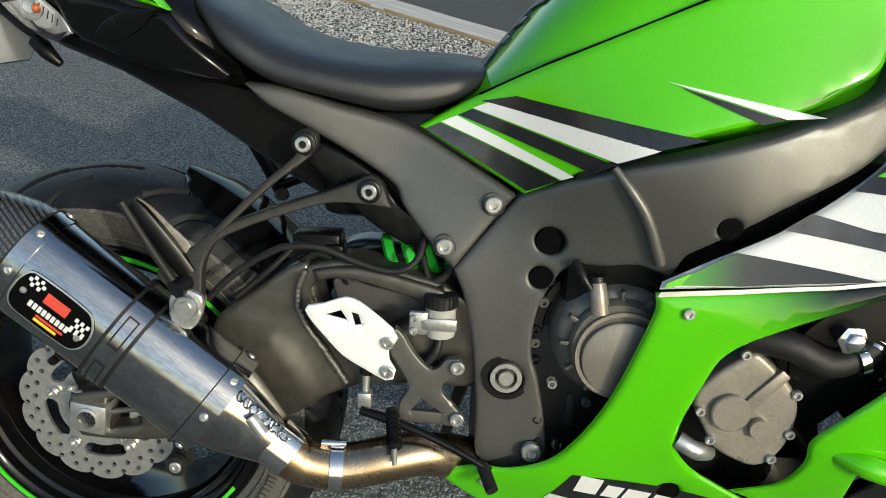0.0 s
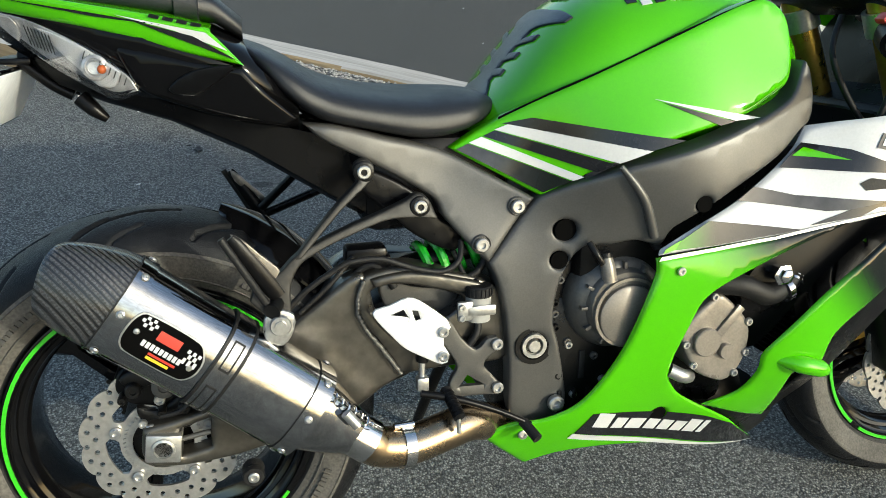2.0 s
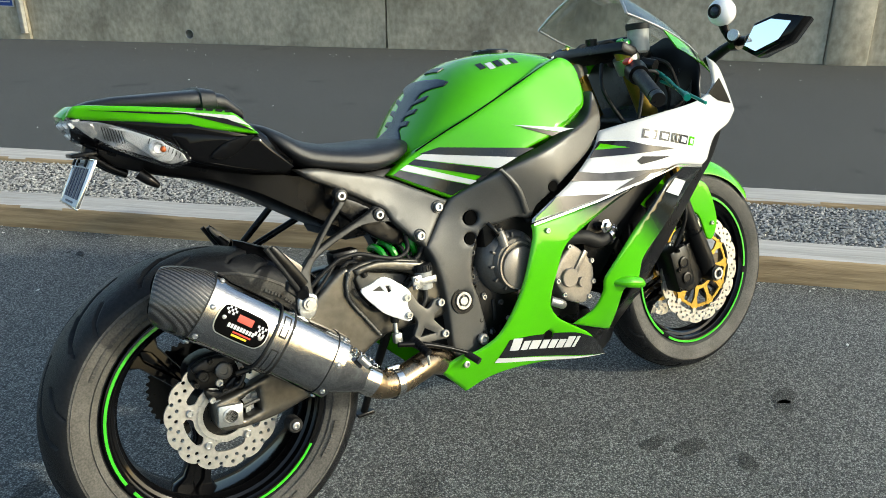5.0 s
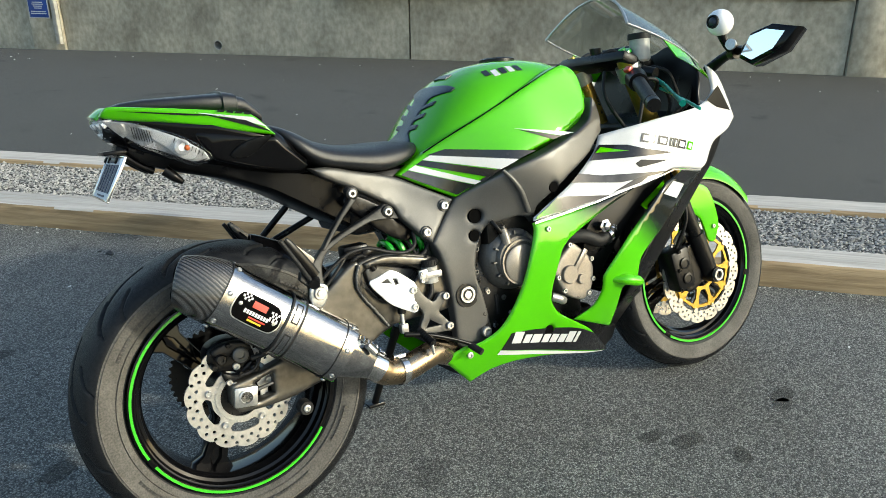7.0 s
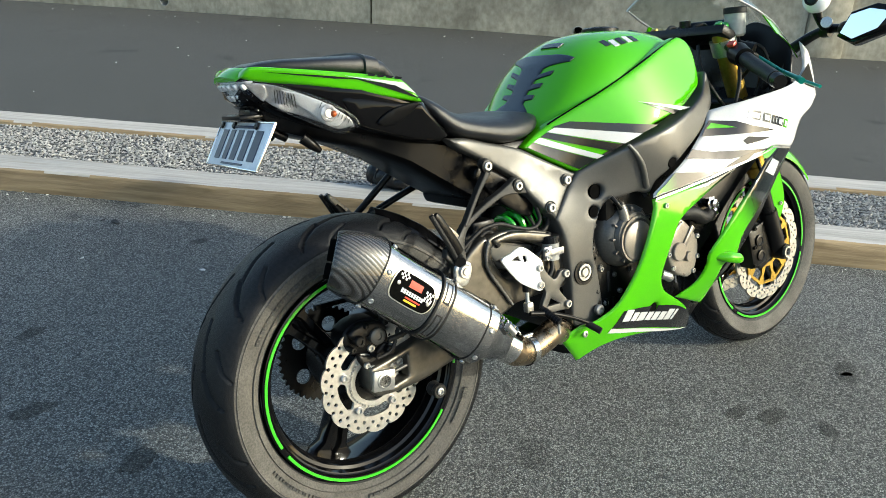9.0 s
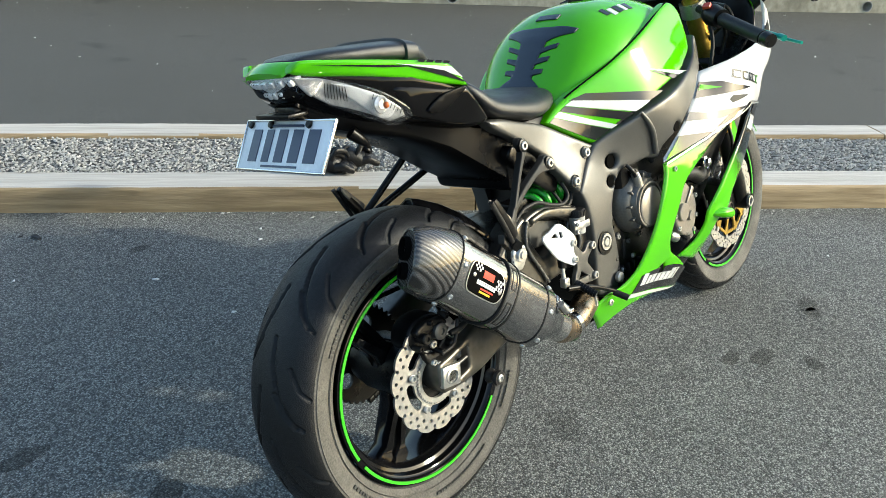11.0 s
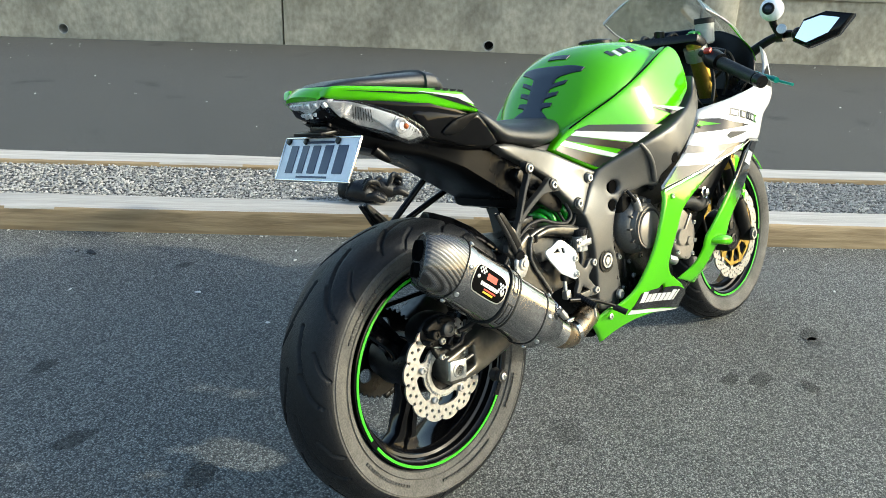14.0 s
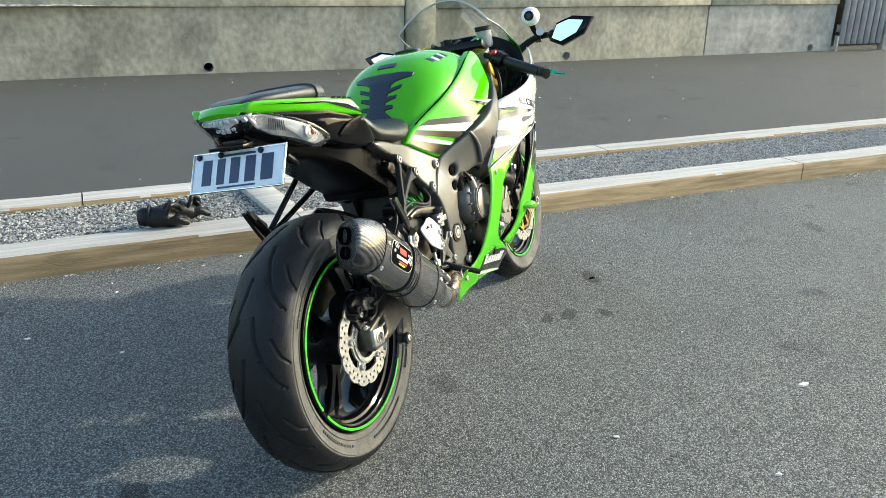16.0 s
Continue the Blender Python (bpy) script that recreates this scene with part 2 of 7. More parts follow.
PLATEWHITE = material("white_number_plate", (0.68, 0.72, 0.78), (0.74, 0.77, 0.82), scale=200, rough=0.4, stain=0.1, stain_scale=30)
PLATEBLUE = material("dark_blue_ink", (0.015, 0.03, 0.075), (0.02, 0.035, 0.085), rough=0.4)
SIGNBLUE = material("blue_sign_paint", (0.02, 0.06, 0.26), (0.025, 0.07, 0.3), rough=0.4)
PADBLUE = material("blue_black_tank_pad", (0.010, 0.016, 0.03), (0.016, 0.024, 0.042), scale=200, rough=0.3, bump=0.2, bump_scale=700)
BALLWHITE = material("white_ball_plastic", (0.75, 0.75, 0.76), (0.8, 0.8, 0.81), rough=0.25, coat=0.4)
FLUID = material("translucent_reservoir_plastic", (0.28, 0.28, 0.27), (0.36, 0.36, 0.34), scale=60, rough=0.35)
HANGER = material("dark_satin_hanger_paint", (0.014, 0.0137, 0.013), (0.022, 0.0213, 0.020), scale=300, rough=0.45, ior=1.3, bump=0.03, bump_scale=800, stain=0.2, stain_scale=10)
ASPHALT = asphalt_material("coarse_grey_asphalt", (0.072, 0.074, 0.073), (0.295, 0.303, 0.283), pebble=240, bump=0.5)
PATHTAR = asphalt_material("smooth_dark_path", (0.066, 0.0645, 0.057), (0.106, 0.1035, 0.092), pebble=260, bump=0.25, stain=0.2)
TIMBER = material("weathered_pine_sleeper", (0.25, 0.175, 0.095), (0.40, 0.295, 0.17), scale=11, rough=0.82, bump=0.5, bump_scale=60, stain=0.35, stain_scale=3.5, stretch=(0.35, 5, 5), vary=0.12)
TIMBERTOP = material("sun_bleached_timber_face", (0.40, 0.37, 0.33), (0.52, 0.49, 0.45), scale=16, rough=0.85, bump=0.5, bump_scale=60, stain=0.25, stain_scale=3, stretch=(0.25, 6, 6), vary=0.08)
CONCRETE = material("stained_concrete", (0.33, 0.297, 0.22), (0.50, 0.455, 0.355), scale=18, rough=0.88, bump=0.3, bump_scale=70, stain=0.42, stain_scale=1.7, detail=10, stretch=(1, 1, 0.75))
CONCRETEPALE = material("pale_concrete", (0.34, 0.325, 0.29), (0.48, 0.46, 0.41), scale=11, rough=0.85, bump=0.4, bump_scale=70, stain=0.35, stain_scale=2.5, detail=10)
GRAVEL = material("grey_gravel_stone", (0.27, 0.265, 0.25), (0.43, 0.42, 0.395), scale=30, rough=0.88, bump=0.2, bump_scale=200)
SLATGREY = material("grey_painted_slats", (0.16, 0.17, 0.19), (0.22, 0.23, 0.25), scale=12, rough=0.5, stain=0.2)
DRYGRASS = material("dry_grass", (0.20, 0.17, 0.06), (0.34, 0.29, 0.14), scale=20, rough=0.8)
LEATHER = material("black_glove_leather", (0.003, 0.003, 0.0035), (0.008, 0.008, 0.0085), scale=90, rough=0.38, ior=1.38, bump=0.5, bump_scale=200, stain=0.3, stain_scale=30)
CHIPS = material("pale_litter", (0.5, 0.5, 0.5), (0.65, 0.64, 0.62), scale=40, rough=0.7)
DARKCHIP = material("dark_litter", (0.015, 0.015, 0.015), (0.03, 0.03, 0.03), scale=40, rough=0.7)


def island_variation(m, amount):
    """Each stone of a joined mesh gets its own shade."""
    n, l = m.node_tree.nodes, m.node_tree.links
    b = n["Principled BSDF"]
    src = b.inputs["Base Color"].links[0].from_socket
    g = n.new("ShaderNodeNewGeometry")
    k = n.new("ShaderNodeMapRange")
    k.inputs["To Min"].default_value, k.inputs["To Max"].default_value = 1 - amount, 1 + amount
    l.new(g.outputs["Random Per Island"], k.inputs["Value"])
    mul = n.new("ShaderNodeVectorMath")
    mul.operation = "SCALE"
    l.new(src, mul.inputs[0])
    l.new(k.outputs[0], mul.inputs["Scale"])
    l.new(mul.outputs[0], b.inputs["Base Color"])


island_variation(GRAVEL, 0.3)
island_variation(DRYGRASS, 0.4)


def faded(name, base, other, first, second=None):
    """A copy of a paint with a printed fade into another colour: each row (cx, cz, c0) is a ramp along the panel."""
    m = base.copy()
    m.name = name
    n, l = m.node_tree.nodes, m.node_tree.links
    b = n["Principled BSDF"]
    src = b.inputs["Base Color"].links[0].from_socket
    co = n.new("ShaderNodeTexCoord")
    fac = None
    for cx, cz, c0 in ([first] if second is None else [first, second]):
        dot = n.new("ShaderNodeVectorMath")
        dot.operation = "DOT_PRODUCT"
        dot.inputs[1].default_value = (cx, 0, cz)
        l.new(co.outputs["Object"], dot.inputs[0])
        k = n.new("ShaderNodeMapRange")
        k.interpolation_type = "SMOOTHSTEP"
        k.inputs["From Min"].default_value = -c0
        k.inputs["From Max"].default_value = 1 - c0
        l.new(dot.outputs["Value"], k.inputs["Value"])
        if fac is None:
            fac = k.outputs[0]
        else:
            a = n.new("ShaderNodeMath")
            a.operation = "MULTIPLY"
            l.new(fac, a.inputs[0])
            l.new(k.outputs[0], a.inputs[1])
            fac = a.outputs[0]
    mx = n.new("ShaderNodeMix")
    mx.data_type = "RGBA"
    l.new(fac, mx.inputs["Factor"])
    l.new(src, mx.inputs["A"])
    mx.inputs["B"].default_value = (*other, 1)
    l.new(mx.outputs["Result"], b.inputs["Base Color"])
    return m


INK = (0.006, 0.009, 0.008)
LOWFADE = faded("green_paint_fading_to_black", GREEN, INK, (1 / .13, 0, -.76 / .13), (-.14 / .055, 1 / .055, -.41 / .055))
LEGFADE = faded("green_leg_paint_fading_to_black", GREEN, INK, (1 / .15, 1 / .15, -1.43 / .15))
TIPFADE = faded("black_decal_fading_to_green", BLACKDECAL, (0.03, 0.26, 0.004), (-1 / .09, 0, .79 / .09))
TANKFADE = faded("grey_decal_fading_to_black", GREYDECAL, INK, (1 / .10, 0, -.47 / .10))


# ---- mesh helpers ----
from mathutils import geometry


def mesh_object(name, bm, mat, parent=None, smooth=40):
    me = bpy.data.meshes.new(name)
    bmesh.ops.recalc_face_normals(bm, faces=bm.faces)
    bm.to_mesh(me)
    bm.free()
    for mm in (mat if isinstance(mat, (list, tuple)) else [mat]):
        me.materials.append(mm)
    if smooth:
        me.shade_smooth()
        me.set_sharp_from_angle(angle=radians(smooth))
    ob = new(name, me)
    if parent:
        ob.parent = parent
    return ob


def part(name, bm, mat, parent, label="", smooth=40):
    ob = mesh_object(name, bm, mat, parent, smooth)
    if label:
        tagged(ob, label)
    return ob


def thing(name, bm, mat, label, category, group="", kind="", smooth=40):
    return tagged(mesh_object(name, bm, mat, None, smooth), label, category, group, kind)


def root(name, label, category, m=None, group="", kind=""):
    ob = new(name)
    ob.empty_display_size = 0.1
    if m is not None:
        ob.matrix_world = m
    return tagged(ob, label, category, group, kind)


def box(bm, x0, x1, y0, y1, z0, z1, bevel=0.0, m=None):
    r = bmesh.ops.create_cube(bm, size=1)
    vs = r["verts"]
    for v in vs:
        v.co = Vector(((x0 + x1) / 2 + v.co.x * (x1 - x0), (y0 + y1) / 2 + v.co.y * (y1 - y0), (z0 + z1) / 2 + v.co.z * (z1 - z0)))
    if bevel:
        es = list({e for v in vs for e in v.link_edges})
        r = bmesh.ops.bevel(bm, geom=es, offset=bevel, segments=2, affect="EDGES", profile=0.5)
        vs = list({v for f in r["faces"] for v in f.verts} | {v for v in vs if v.is_valid})
    if m is not None:
        for v in vs:
            v.co = m @ v.co
    return vs


def lathe(bm, profile, centre, axis, n=48, closed=False, arc=None):
    """Turns a profile of (along, radius) round an axis through centre."""
    axis = Vector(axis).normalized()
    side = axis.orthogonal().normalized()
    if abs(axis.y) > 0.9:
        side = Vector((1, 0, 0))
    up = axis.cross(side)
    a0, a1 = arc or (0, 2 * math.pi)
    steps = n if arc is None else n + 1
    rings = []
    for i in range(steps):
        a = a0 + (a1 - a0) * i / n
        d = side * math.cos(a) + up * math.sin(a)
        rings.append([bm.verts.new(Vector(centre) + axis * s + d * r) for s, r in profile])
    m = len(profile)
    for i in range(n):
        p, q = rings[i], rings[(i + 1) % steps]
        for j in range(m if closed else m - 1):
            bm.faces.new((p[j], p[(j + 1) % m], q[(j + 1) % m], q[j]))
    if not closed and arc is None:
        for j in (0, m - 1):
            if profile[j][1] > 1e-6:
                bm.faces.new([r[j] for r in rings])
    return rings


def tube(bm, pts, radius, n=10, smooth_steps=6, caps=True):
    """A round bar along a smooth line; radius may be a list, one a point."""
    pts = [Vector(p) for p in pts]
    rad = radius if isinstance(radius, (list, tuple)) else [radius] * len(pts)
    line, rr = [], []
    for i in range(len(pts) - 1):
        p0, p1, p2, p3 = pts[max(i - 1, 0)], pts[i], pts[i + 1], pts[min(i + 2, len(pts) - 1)]
        for k in range(smooth_steps):
            t = k / smooth_steps
            line.append(0.5 * ((2 * p1) + (p2 - p0) * t + (2 * p0 - 5 * p1 + 4 * p2 - p3) * t * t + (3 * p1 - p0 - 3 * p2 + p3) * t ** 3))
            rr.append(rad[i] + (rad[i + 1] - rad[i]) * t)
    line.append(pts[-1])
    rr.append(rad[-1])
    side = (line[1] - line[0]).orthogonal().normalized()
    rings = []
    for i, p in enumerate(line):
        d = (line[min(i + 1, len(line) - 1)] - line[max(i - 1, 0)]).normalized()
        side = (side - d * side.dot(d)).normalized()
        up = d.cross(side)
        rings.append([bm.verts.new(p + (side * math.cos(2 * math.pi * j / n) + up * math.sin(2 * math.pi * j / n)) * rr[i]) for j in range(n)])
    for a, b in zip(rings, rings[1:]):
        for j in range(n):
            bm.faces.new((a[j], a[(j + 1) % n], b[(j + 1) % n], b[j]))
    if caps:
        bm.faces.new(rings[0])
        bm.faces.new(rings[-1])


def loft(bm, loops, caps=True):
    rings = [[bm.verts.new(p) for p in loop] for loop in loops]
    n = len(rings[0])
    for a, b in zip(rings, rings[1:]):
        for j in range(n):
            bm.faces.new((a[j], a[(j + 1) % n], b[(j + 1) % n], b[j]))
    if caps:
        bm.faces.new(rings[0])
        bm.faces.new(rings[-1])
    return rings


def rounded(pts, step=0.008, soft=True, closed=True):
    """A line through 2D points with smooth bends; points with a third value 1 stay sharp corners."""
    n = len(pts)
    out = []
    for i in range(n if closed else n - 1):
        p1, p2 = pts[i], pts[(i + 1) % n]
        p0 = pts[i - 1] if (closed or i > 0) else p1
        p3 = pts[(i + 2) % n] if (closed or i + 2 < n) else p2
        a, b = np.array(p1[:2], float), np.array(p2[:2], float)
        d = np.linalg.norm(b - a)
        ta = (b - a) if (len(p1) > 2 or not soft) else (b - np.array(p0[:2])) / 2
        tb = (b - a) if (len(p2) > 2 or not soft) else (np.array(p3[:2]) - a) / 2
        ta = ta * min(1.0, d / (np.linalg.norm(ta) + 1e-9))
        tb = tb * min(1.0, d / (np.linalg.norm(tb) + 1e-9))
        k = max(1, int(d / step))
        for j in range(k):
            t = j / k
            out.append((2 * t ** 3 - 3 * t * t + 1) * a + (t ** 3 - 2 * t * t + t) * ta + (-2 * t ** 3 + 3 * t * t) * b + (t ** 3 - t * t) * tb)
    if not closed:
        out.append(np.array(pts[-1][:2], float))
    return np.array(out)


def inside(poly, q):
    """Which of the points q lie inside the polygon."""
    x, y = q[:, 0], q[:, 1]
    r = np.zeros(len(q), bool)
    for (x0, y0), (x1, y1) in zip(poly, np.roll(poly, -1, 0)):
        c = ((y0 > y) != (y1 > y)) & (x < (x1 - x0) * (y - y0) / (y1 - y0 + 1e-12) + x0)
        r ^= c
    return r


def edge_distance(polys, q):
    best = np.full(len(q), 1e9)
    for poly in polys:
        for a, b in zip(poly, np.roll(poly, -1, 0)):
            d = b - a
            t = np.clip(((q - a) @ d) / (d @ d + 1e-12), 0, 1)
            best = np.minimum(best, np.linalg.norm(q - a - t[:, None] * d, axis=1))
    return best


def sheet(bm, outline, place, thick, grid=0.02, holes=(), edge=0.0, mirror=False, inward=(0, 1, 0)):
    """A plate with the given outline (and holes) in its own plane. place(a, b) gives the 3D point, inward the way of
    its thickness, edge the radius by which its rim is rounded over."""
    polys = [np.asarray(outline, float)] + [np.asarray(h, float) for h in holes]
    pts = [tuple(p) for poly in polys for p in poly]
    edges, k = [], 0
    for poly in polys:
        m = len(poly)
        edges += [(k + i, k + (i + 1) % m) for i in range(m)]
        k += m
    lo, hi = polys[0].min(0), polys[0].max(0)
    gx, gy = np.meshgrid(np.arange(lo[0] + grid / 2, hi[0], grid), np.arange(lo[1] + grid / 2, hi[1], grid))
    gx = gx + (np.arange(gx.shape[0]) % 2 * grid / 2)[:, None]
    q = np.stack([gx.ravel(), gy.ravel()], 1)
    if edge:
        ring = []
        for poly in polys:
            d = np.roll(poly, -1, 0) - np.roll(poly, 1, 0)
            nrm = np.stack([-d[:, 1], d[:, 0]], 1)
            nrm /= np.linalg.norm(nrm, axis=1)[:, None] + 1e-9
            for s in (0.12, 0.45, 1.0):
                ring += [poly + nrm * edge * s, poly - nrm * edge * s]
        ring = np.concatenate(ring)
        dr = edge_distance(polys, ring)
        keep = (dr > edge * 0.1)
        q = q[edge_distance(polys, q) > edge * 1.15]
        q = np.concatenate([ring[keep], q])
    else:
        q = q[edge_distance(polys, q) > grid * 0.3]
    ok = inside(polys[0], q)
    for h in polys[1:]:
        ok &= ~inside(h, q)
    pts += [tuple(p) for p in q[ok]]
    vs, _, fs, *_ = geometry.delaunay_2d_cdt([Vector(p) for p in pts], edges, [], 0, 1e-6)
    v2 = np.array([tuple(v) for v in vs])
    cen = np.array([v2[list(f)].mean(0) for f in fs])
    good = inside(polys[0], cen)
    for h in polys[1:]:
        good &= ~inside(h, cen)
    dist = edge_distance(polys, v2) if edge else None
    inw = Vector(inward)
    front, back = [], []
    for i, (a, b) in enumerate(v2):
        p = Vector(place(a, b))
        drop = 0.0
        if edge and dist[i] < edge:
            drop = edge - math.sqrt(max(0, edge ** 2 - (edge - dist[i]) ** 2))
        front.append(bm.verts.new(p + inw * drop))
        back.append(bm.verts.new(p + inw * (thick + drop * 0.2)))
    count = {}
    for f, g in zip(fs, good):
        if g:
            bm.faces.new([front[i] for i in f])
            bm.faces.new([back[i] for i in reversed(f)])
            for i, j in zip(f, f[1:] + f[:1]):
                count[(i, j)] = count.get((i, j), 0) + 1
    for (i, j) in count:
        if (j, i) not in count:
            bm.faces.new((front[j], front[i], back[i], back[j]))
    for v in front + back:
        if not v.link_faces:
            bm.verts.remove(v)
    if mirror:
        flip_copy(bm)


def flip_copy(bm):
    """Adds the same again on the other side of the middle plane."""
    r = bmesh.ops.duplicate(bm, geom=bm.verts[:] + bm.edges[:] + bm.faces[:])
    for v in r["geom"]:
        if isinstance(v, bmesh.types.BMVert):
            v.co.y = -v.co.y


def surface(points):
    """A smooth y(x, z) through a few known points (thin plate)."""
    p = np.array(points, float)
    d = np.linalg.norm(p[:, None, :2] - p[None, :, :2], axis=2)
    n = len(p)
    a = np.zeros((n + 3, n + 3))
    a[:n, :n] = d ** 2 * np.log(d + 1e-9) + np.eye(n) * 0.002
    a[:n, n], a[:n, n + 1:] = 1, p[:, :2]
    a[n, :n], a[n + 1:, :n] = 1, p[:, :2].T
    w = np.linalg.solve(a, np.concatenate([p[:, 2], np.zeros(3)]))

    def y(x, z):
        r = np.hypot(p[:, 0] - x, p[:, 1] - z)
        return float((w[:n] * r ** 2 * np.log(r + 1e-9)).sum() + w[n] + w[n + 1] * x + w[n + 2] * z)
    return y


def ring_points(cx, cz, r, n=20):
    return [(cx + r * math.cos(2 * math.pi * i / n), cz + r * math.sin(2 * math.pi * i / n)) for i in range(n)]


def letters(name, text, size, mat, m, parent=None, thick=0.0006, shear=0.0, bold=0.0, width=1.0):
    cu = bpy.data.curves.new(name, "FONT")
    cu.body, cu.size, cu.extrude, cu.shear, cu.offset = text, size, thick, shear, bold
    cu.align_x, cu.align_y = "CENTER", "CENTER"
    ob = new(name, cu)
    dg = bpy.context.evaluated_depsgraph_get()
    me = bpy.data.meshes.new_from_object(ob.evaluated_get(dg))
    bpy.data.objects.remove(ob)
    me.materials.clear()
    me.materials.append(mat)
    out = new(name, me)
    out.parent = parent
    out.matrix_basis = m @ Matrix.Diagonal((width, 1, 1, 1))
    return out

# ---- the place: parking bay, sleepers, gravel strip, path, wall ----
STRIP = pose(0, 0, 0, 0, 0, -43.0)   # x runs along the sleepers, y away from the bay


def laid(ob, m=STRIP):
    ob.matrix_world = m
    return ob


def ground():
    bm = bmesh.new()
    bmesh.ops.create_grid(bm, x_segments=20, y_segments=20, size=300)
    return thing("ground", bm, ASPHALT, "coarse grey asphalt parking bay with faint oil spots", "ground", kind="structure", smooth=0)


ground()


def path():
    bm = bmesh.new()
    box(bm, -60, 60, 2.47, 6.6, -0.05, 0.09)
    return laid(thing("path", bm, PATHTAR, "smooth dark asphalt footpath behind the gravel strip", "path", kind="structure", smooth=0))


path()


def sleeper(x0, x1, y0, y1, z1, name="timber_edging", label="weathered pine sleeper lying flat along the parking bay"):
    """A rough-sawn beam: sides warm pine, upper face bleached by the sun."""
    bm = bmesh.new()
    nx = max(2, int((x1 - x0) / 0.05))
    rng = random.Random(int(x0 * 100) + int(y0 * 10))
    prof = [(y0, 0.0), (y0, z1 * 0.5), (y0 + 0.001, z1 - 0.009), (y0 + 0.009, z1), ((y0 + y1) / 2, z1 + 0.001), (y1 - 0.009, z1), (y1, z1 - 0.009), (y1, 0.0)]
    loops = []
    for i in range(nx + 1):
        x = x0 + (x1 - x0) * i / nx
        w = 0.0022 * noise.noise(Vector((x * 3, y0, 0)))
        loops.append([Vector((x, y + w + rng.uniform(-.0008, .0008), max(z, 0) + (w + rng.uniform(-.0008, .0008) if z > 0.02 else -0.02))) for y, z in prof])
    loft(bm, loops)
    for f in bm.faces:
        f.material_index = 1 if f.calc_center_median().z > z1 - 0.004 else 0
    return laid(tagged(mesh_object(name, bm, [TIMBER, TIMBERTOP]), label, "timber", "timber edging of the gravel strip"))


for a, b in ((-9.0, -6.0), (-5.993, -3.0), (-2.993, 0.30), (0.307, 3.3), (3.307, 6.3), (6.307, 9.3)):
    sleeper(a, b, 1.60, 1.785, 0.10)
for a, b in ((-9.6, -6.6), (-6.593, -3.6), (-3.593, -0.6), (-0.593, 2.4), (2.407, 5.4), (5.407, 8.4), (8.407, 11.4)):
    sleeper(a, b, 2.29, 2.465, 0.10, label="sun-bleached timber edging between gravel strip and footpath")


def cross_board():
    """A board laid across the strip."""
    bm = bmesh.new()
    box(bm, -0.07, 0.07, -0.27, 0.27, -0.02, 0.022, 0.004)
    ob = thing("timber_board", bm, TIMBERTOP, "short bleached board lying across the gravel strip", "timber")
    ob.matrix_world = STRIP @ pose(0.24, 2.03, 0.088, 0, 0, 6)


cross_board()


def gravel():
    bm = bmesh.new()
    box(bm, -9.5, 9.5, 1.782, 2.293, -0.02, 0.078)
    bed = laid(thing("gravel_bed", bm, asphalt_material("gravel_bed", (0.07, 0.068, 0.064), (0.36, 0.35, 0.33), pebble=85, bump=0.9, stain=0.2), "bed of grey gravel between two timber edgings", "gravel", kind="structure", smooth=0))
    rng = np.random.default_rng(5)
    base = [(-1, 0, 0), (1, 0, 0), (0, -1, 0), (0, 1, 0), (0, 0, 1), (0, 0, -1)]
    tri = [(0, 2, 4), (2, 1, 4), (1, 3, 4), (3, 0, 4), (2, 0, 5), (1, 2, 5), (3, 1, 5), (0, 3, 5)]
    n = 26000
    xs = rng.uniform(-3.0, 6.0, n)
    ys = rng.uniform(1.79, 2.285, n)
    rr = rng.uniform(0.004, 0.009, n)
    ang = rng.uniform(0, 6.28, n)
    v = np.array(base)[None] * rng.uniform(0.6, 1.15, (n, 6, 1)) * rr[:, None, None] * np.array([1.15, 0.9, 0.7])
    c, s = np.cos(ang)[:, None], np.sin(ang)[:, None]
    vx, vy = v[..., 0] * c - v[..., 1] * s, v[..., 0] * s + v[..., 1] * c
    v = np.stack([vx + xs[:, None], vy + ys[:, None], v[..., 2] + 0.079 + rng.uniform(0, 0.006, n)[:, None]], -1).reshape(-1, 3)
    f = (np.array(tri)[None] + np.arange(n)[:, None, None] * 6).reshape(-1, 3)
    me = bpy.data.meshes.new("gravel")
    me.from_pydata(v.tolist(), [], f.tolist())
    me.materials.append(GRAVEL)
    laid(tagged(new("gravel", me), "loose grey gravel stones between the timber edgings", "gravel", kind="stuff"))


gravel()


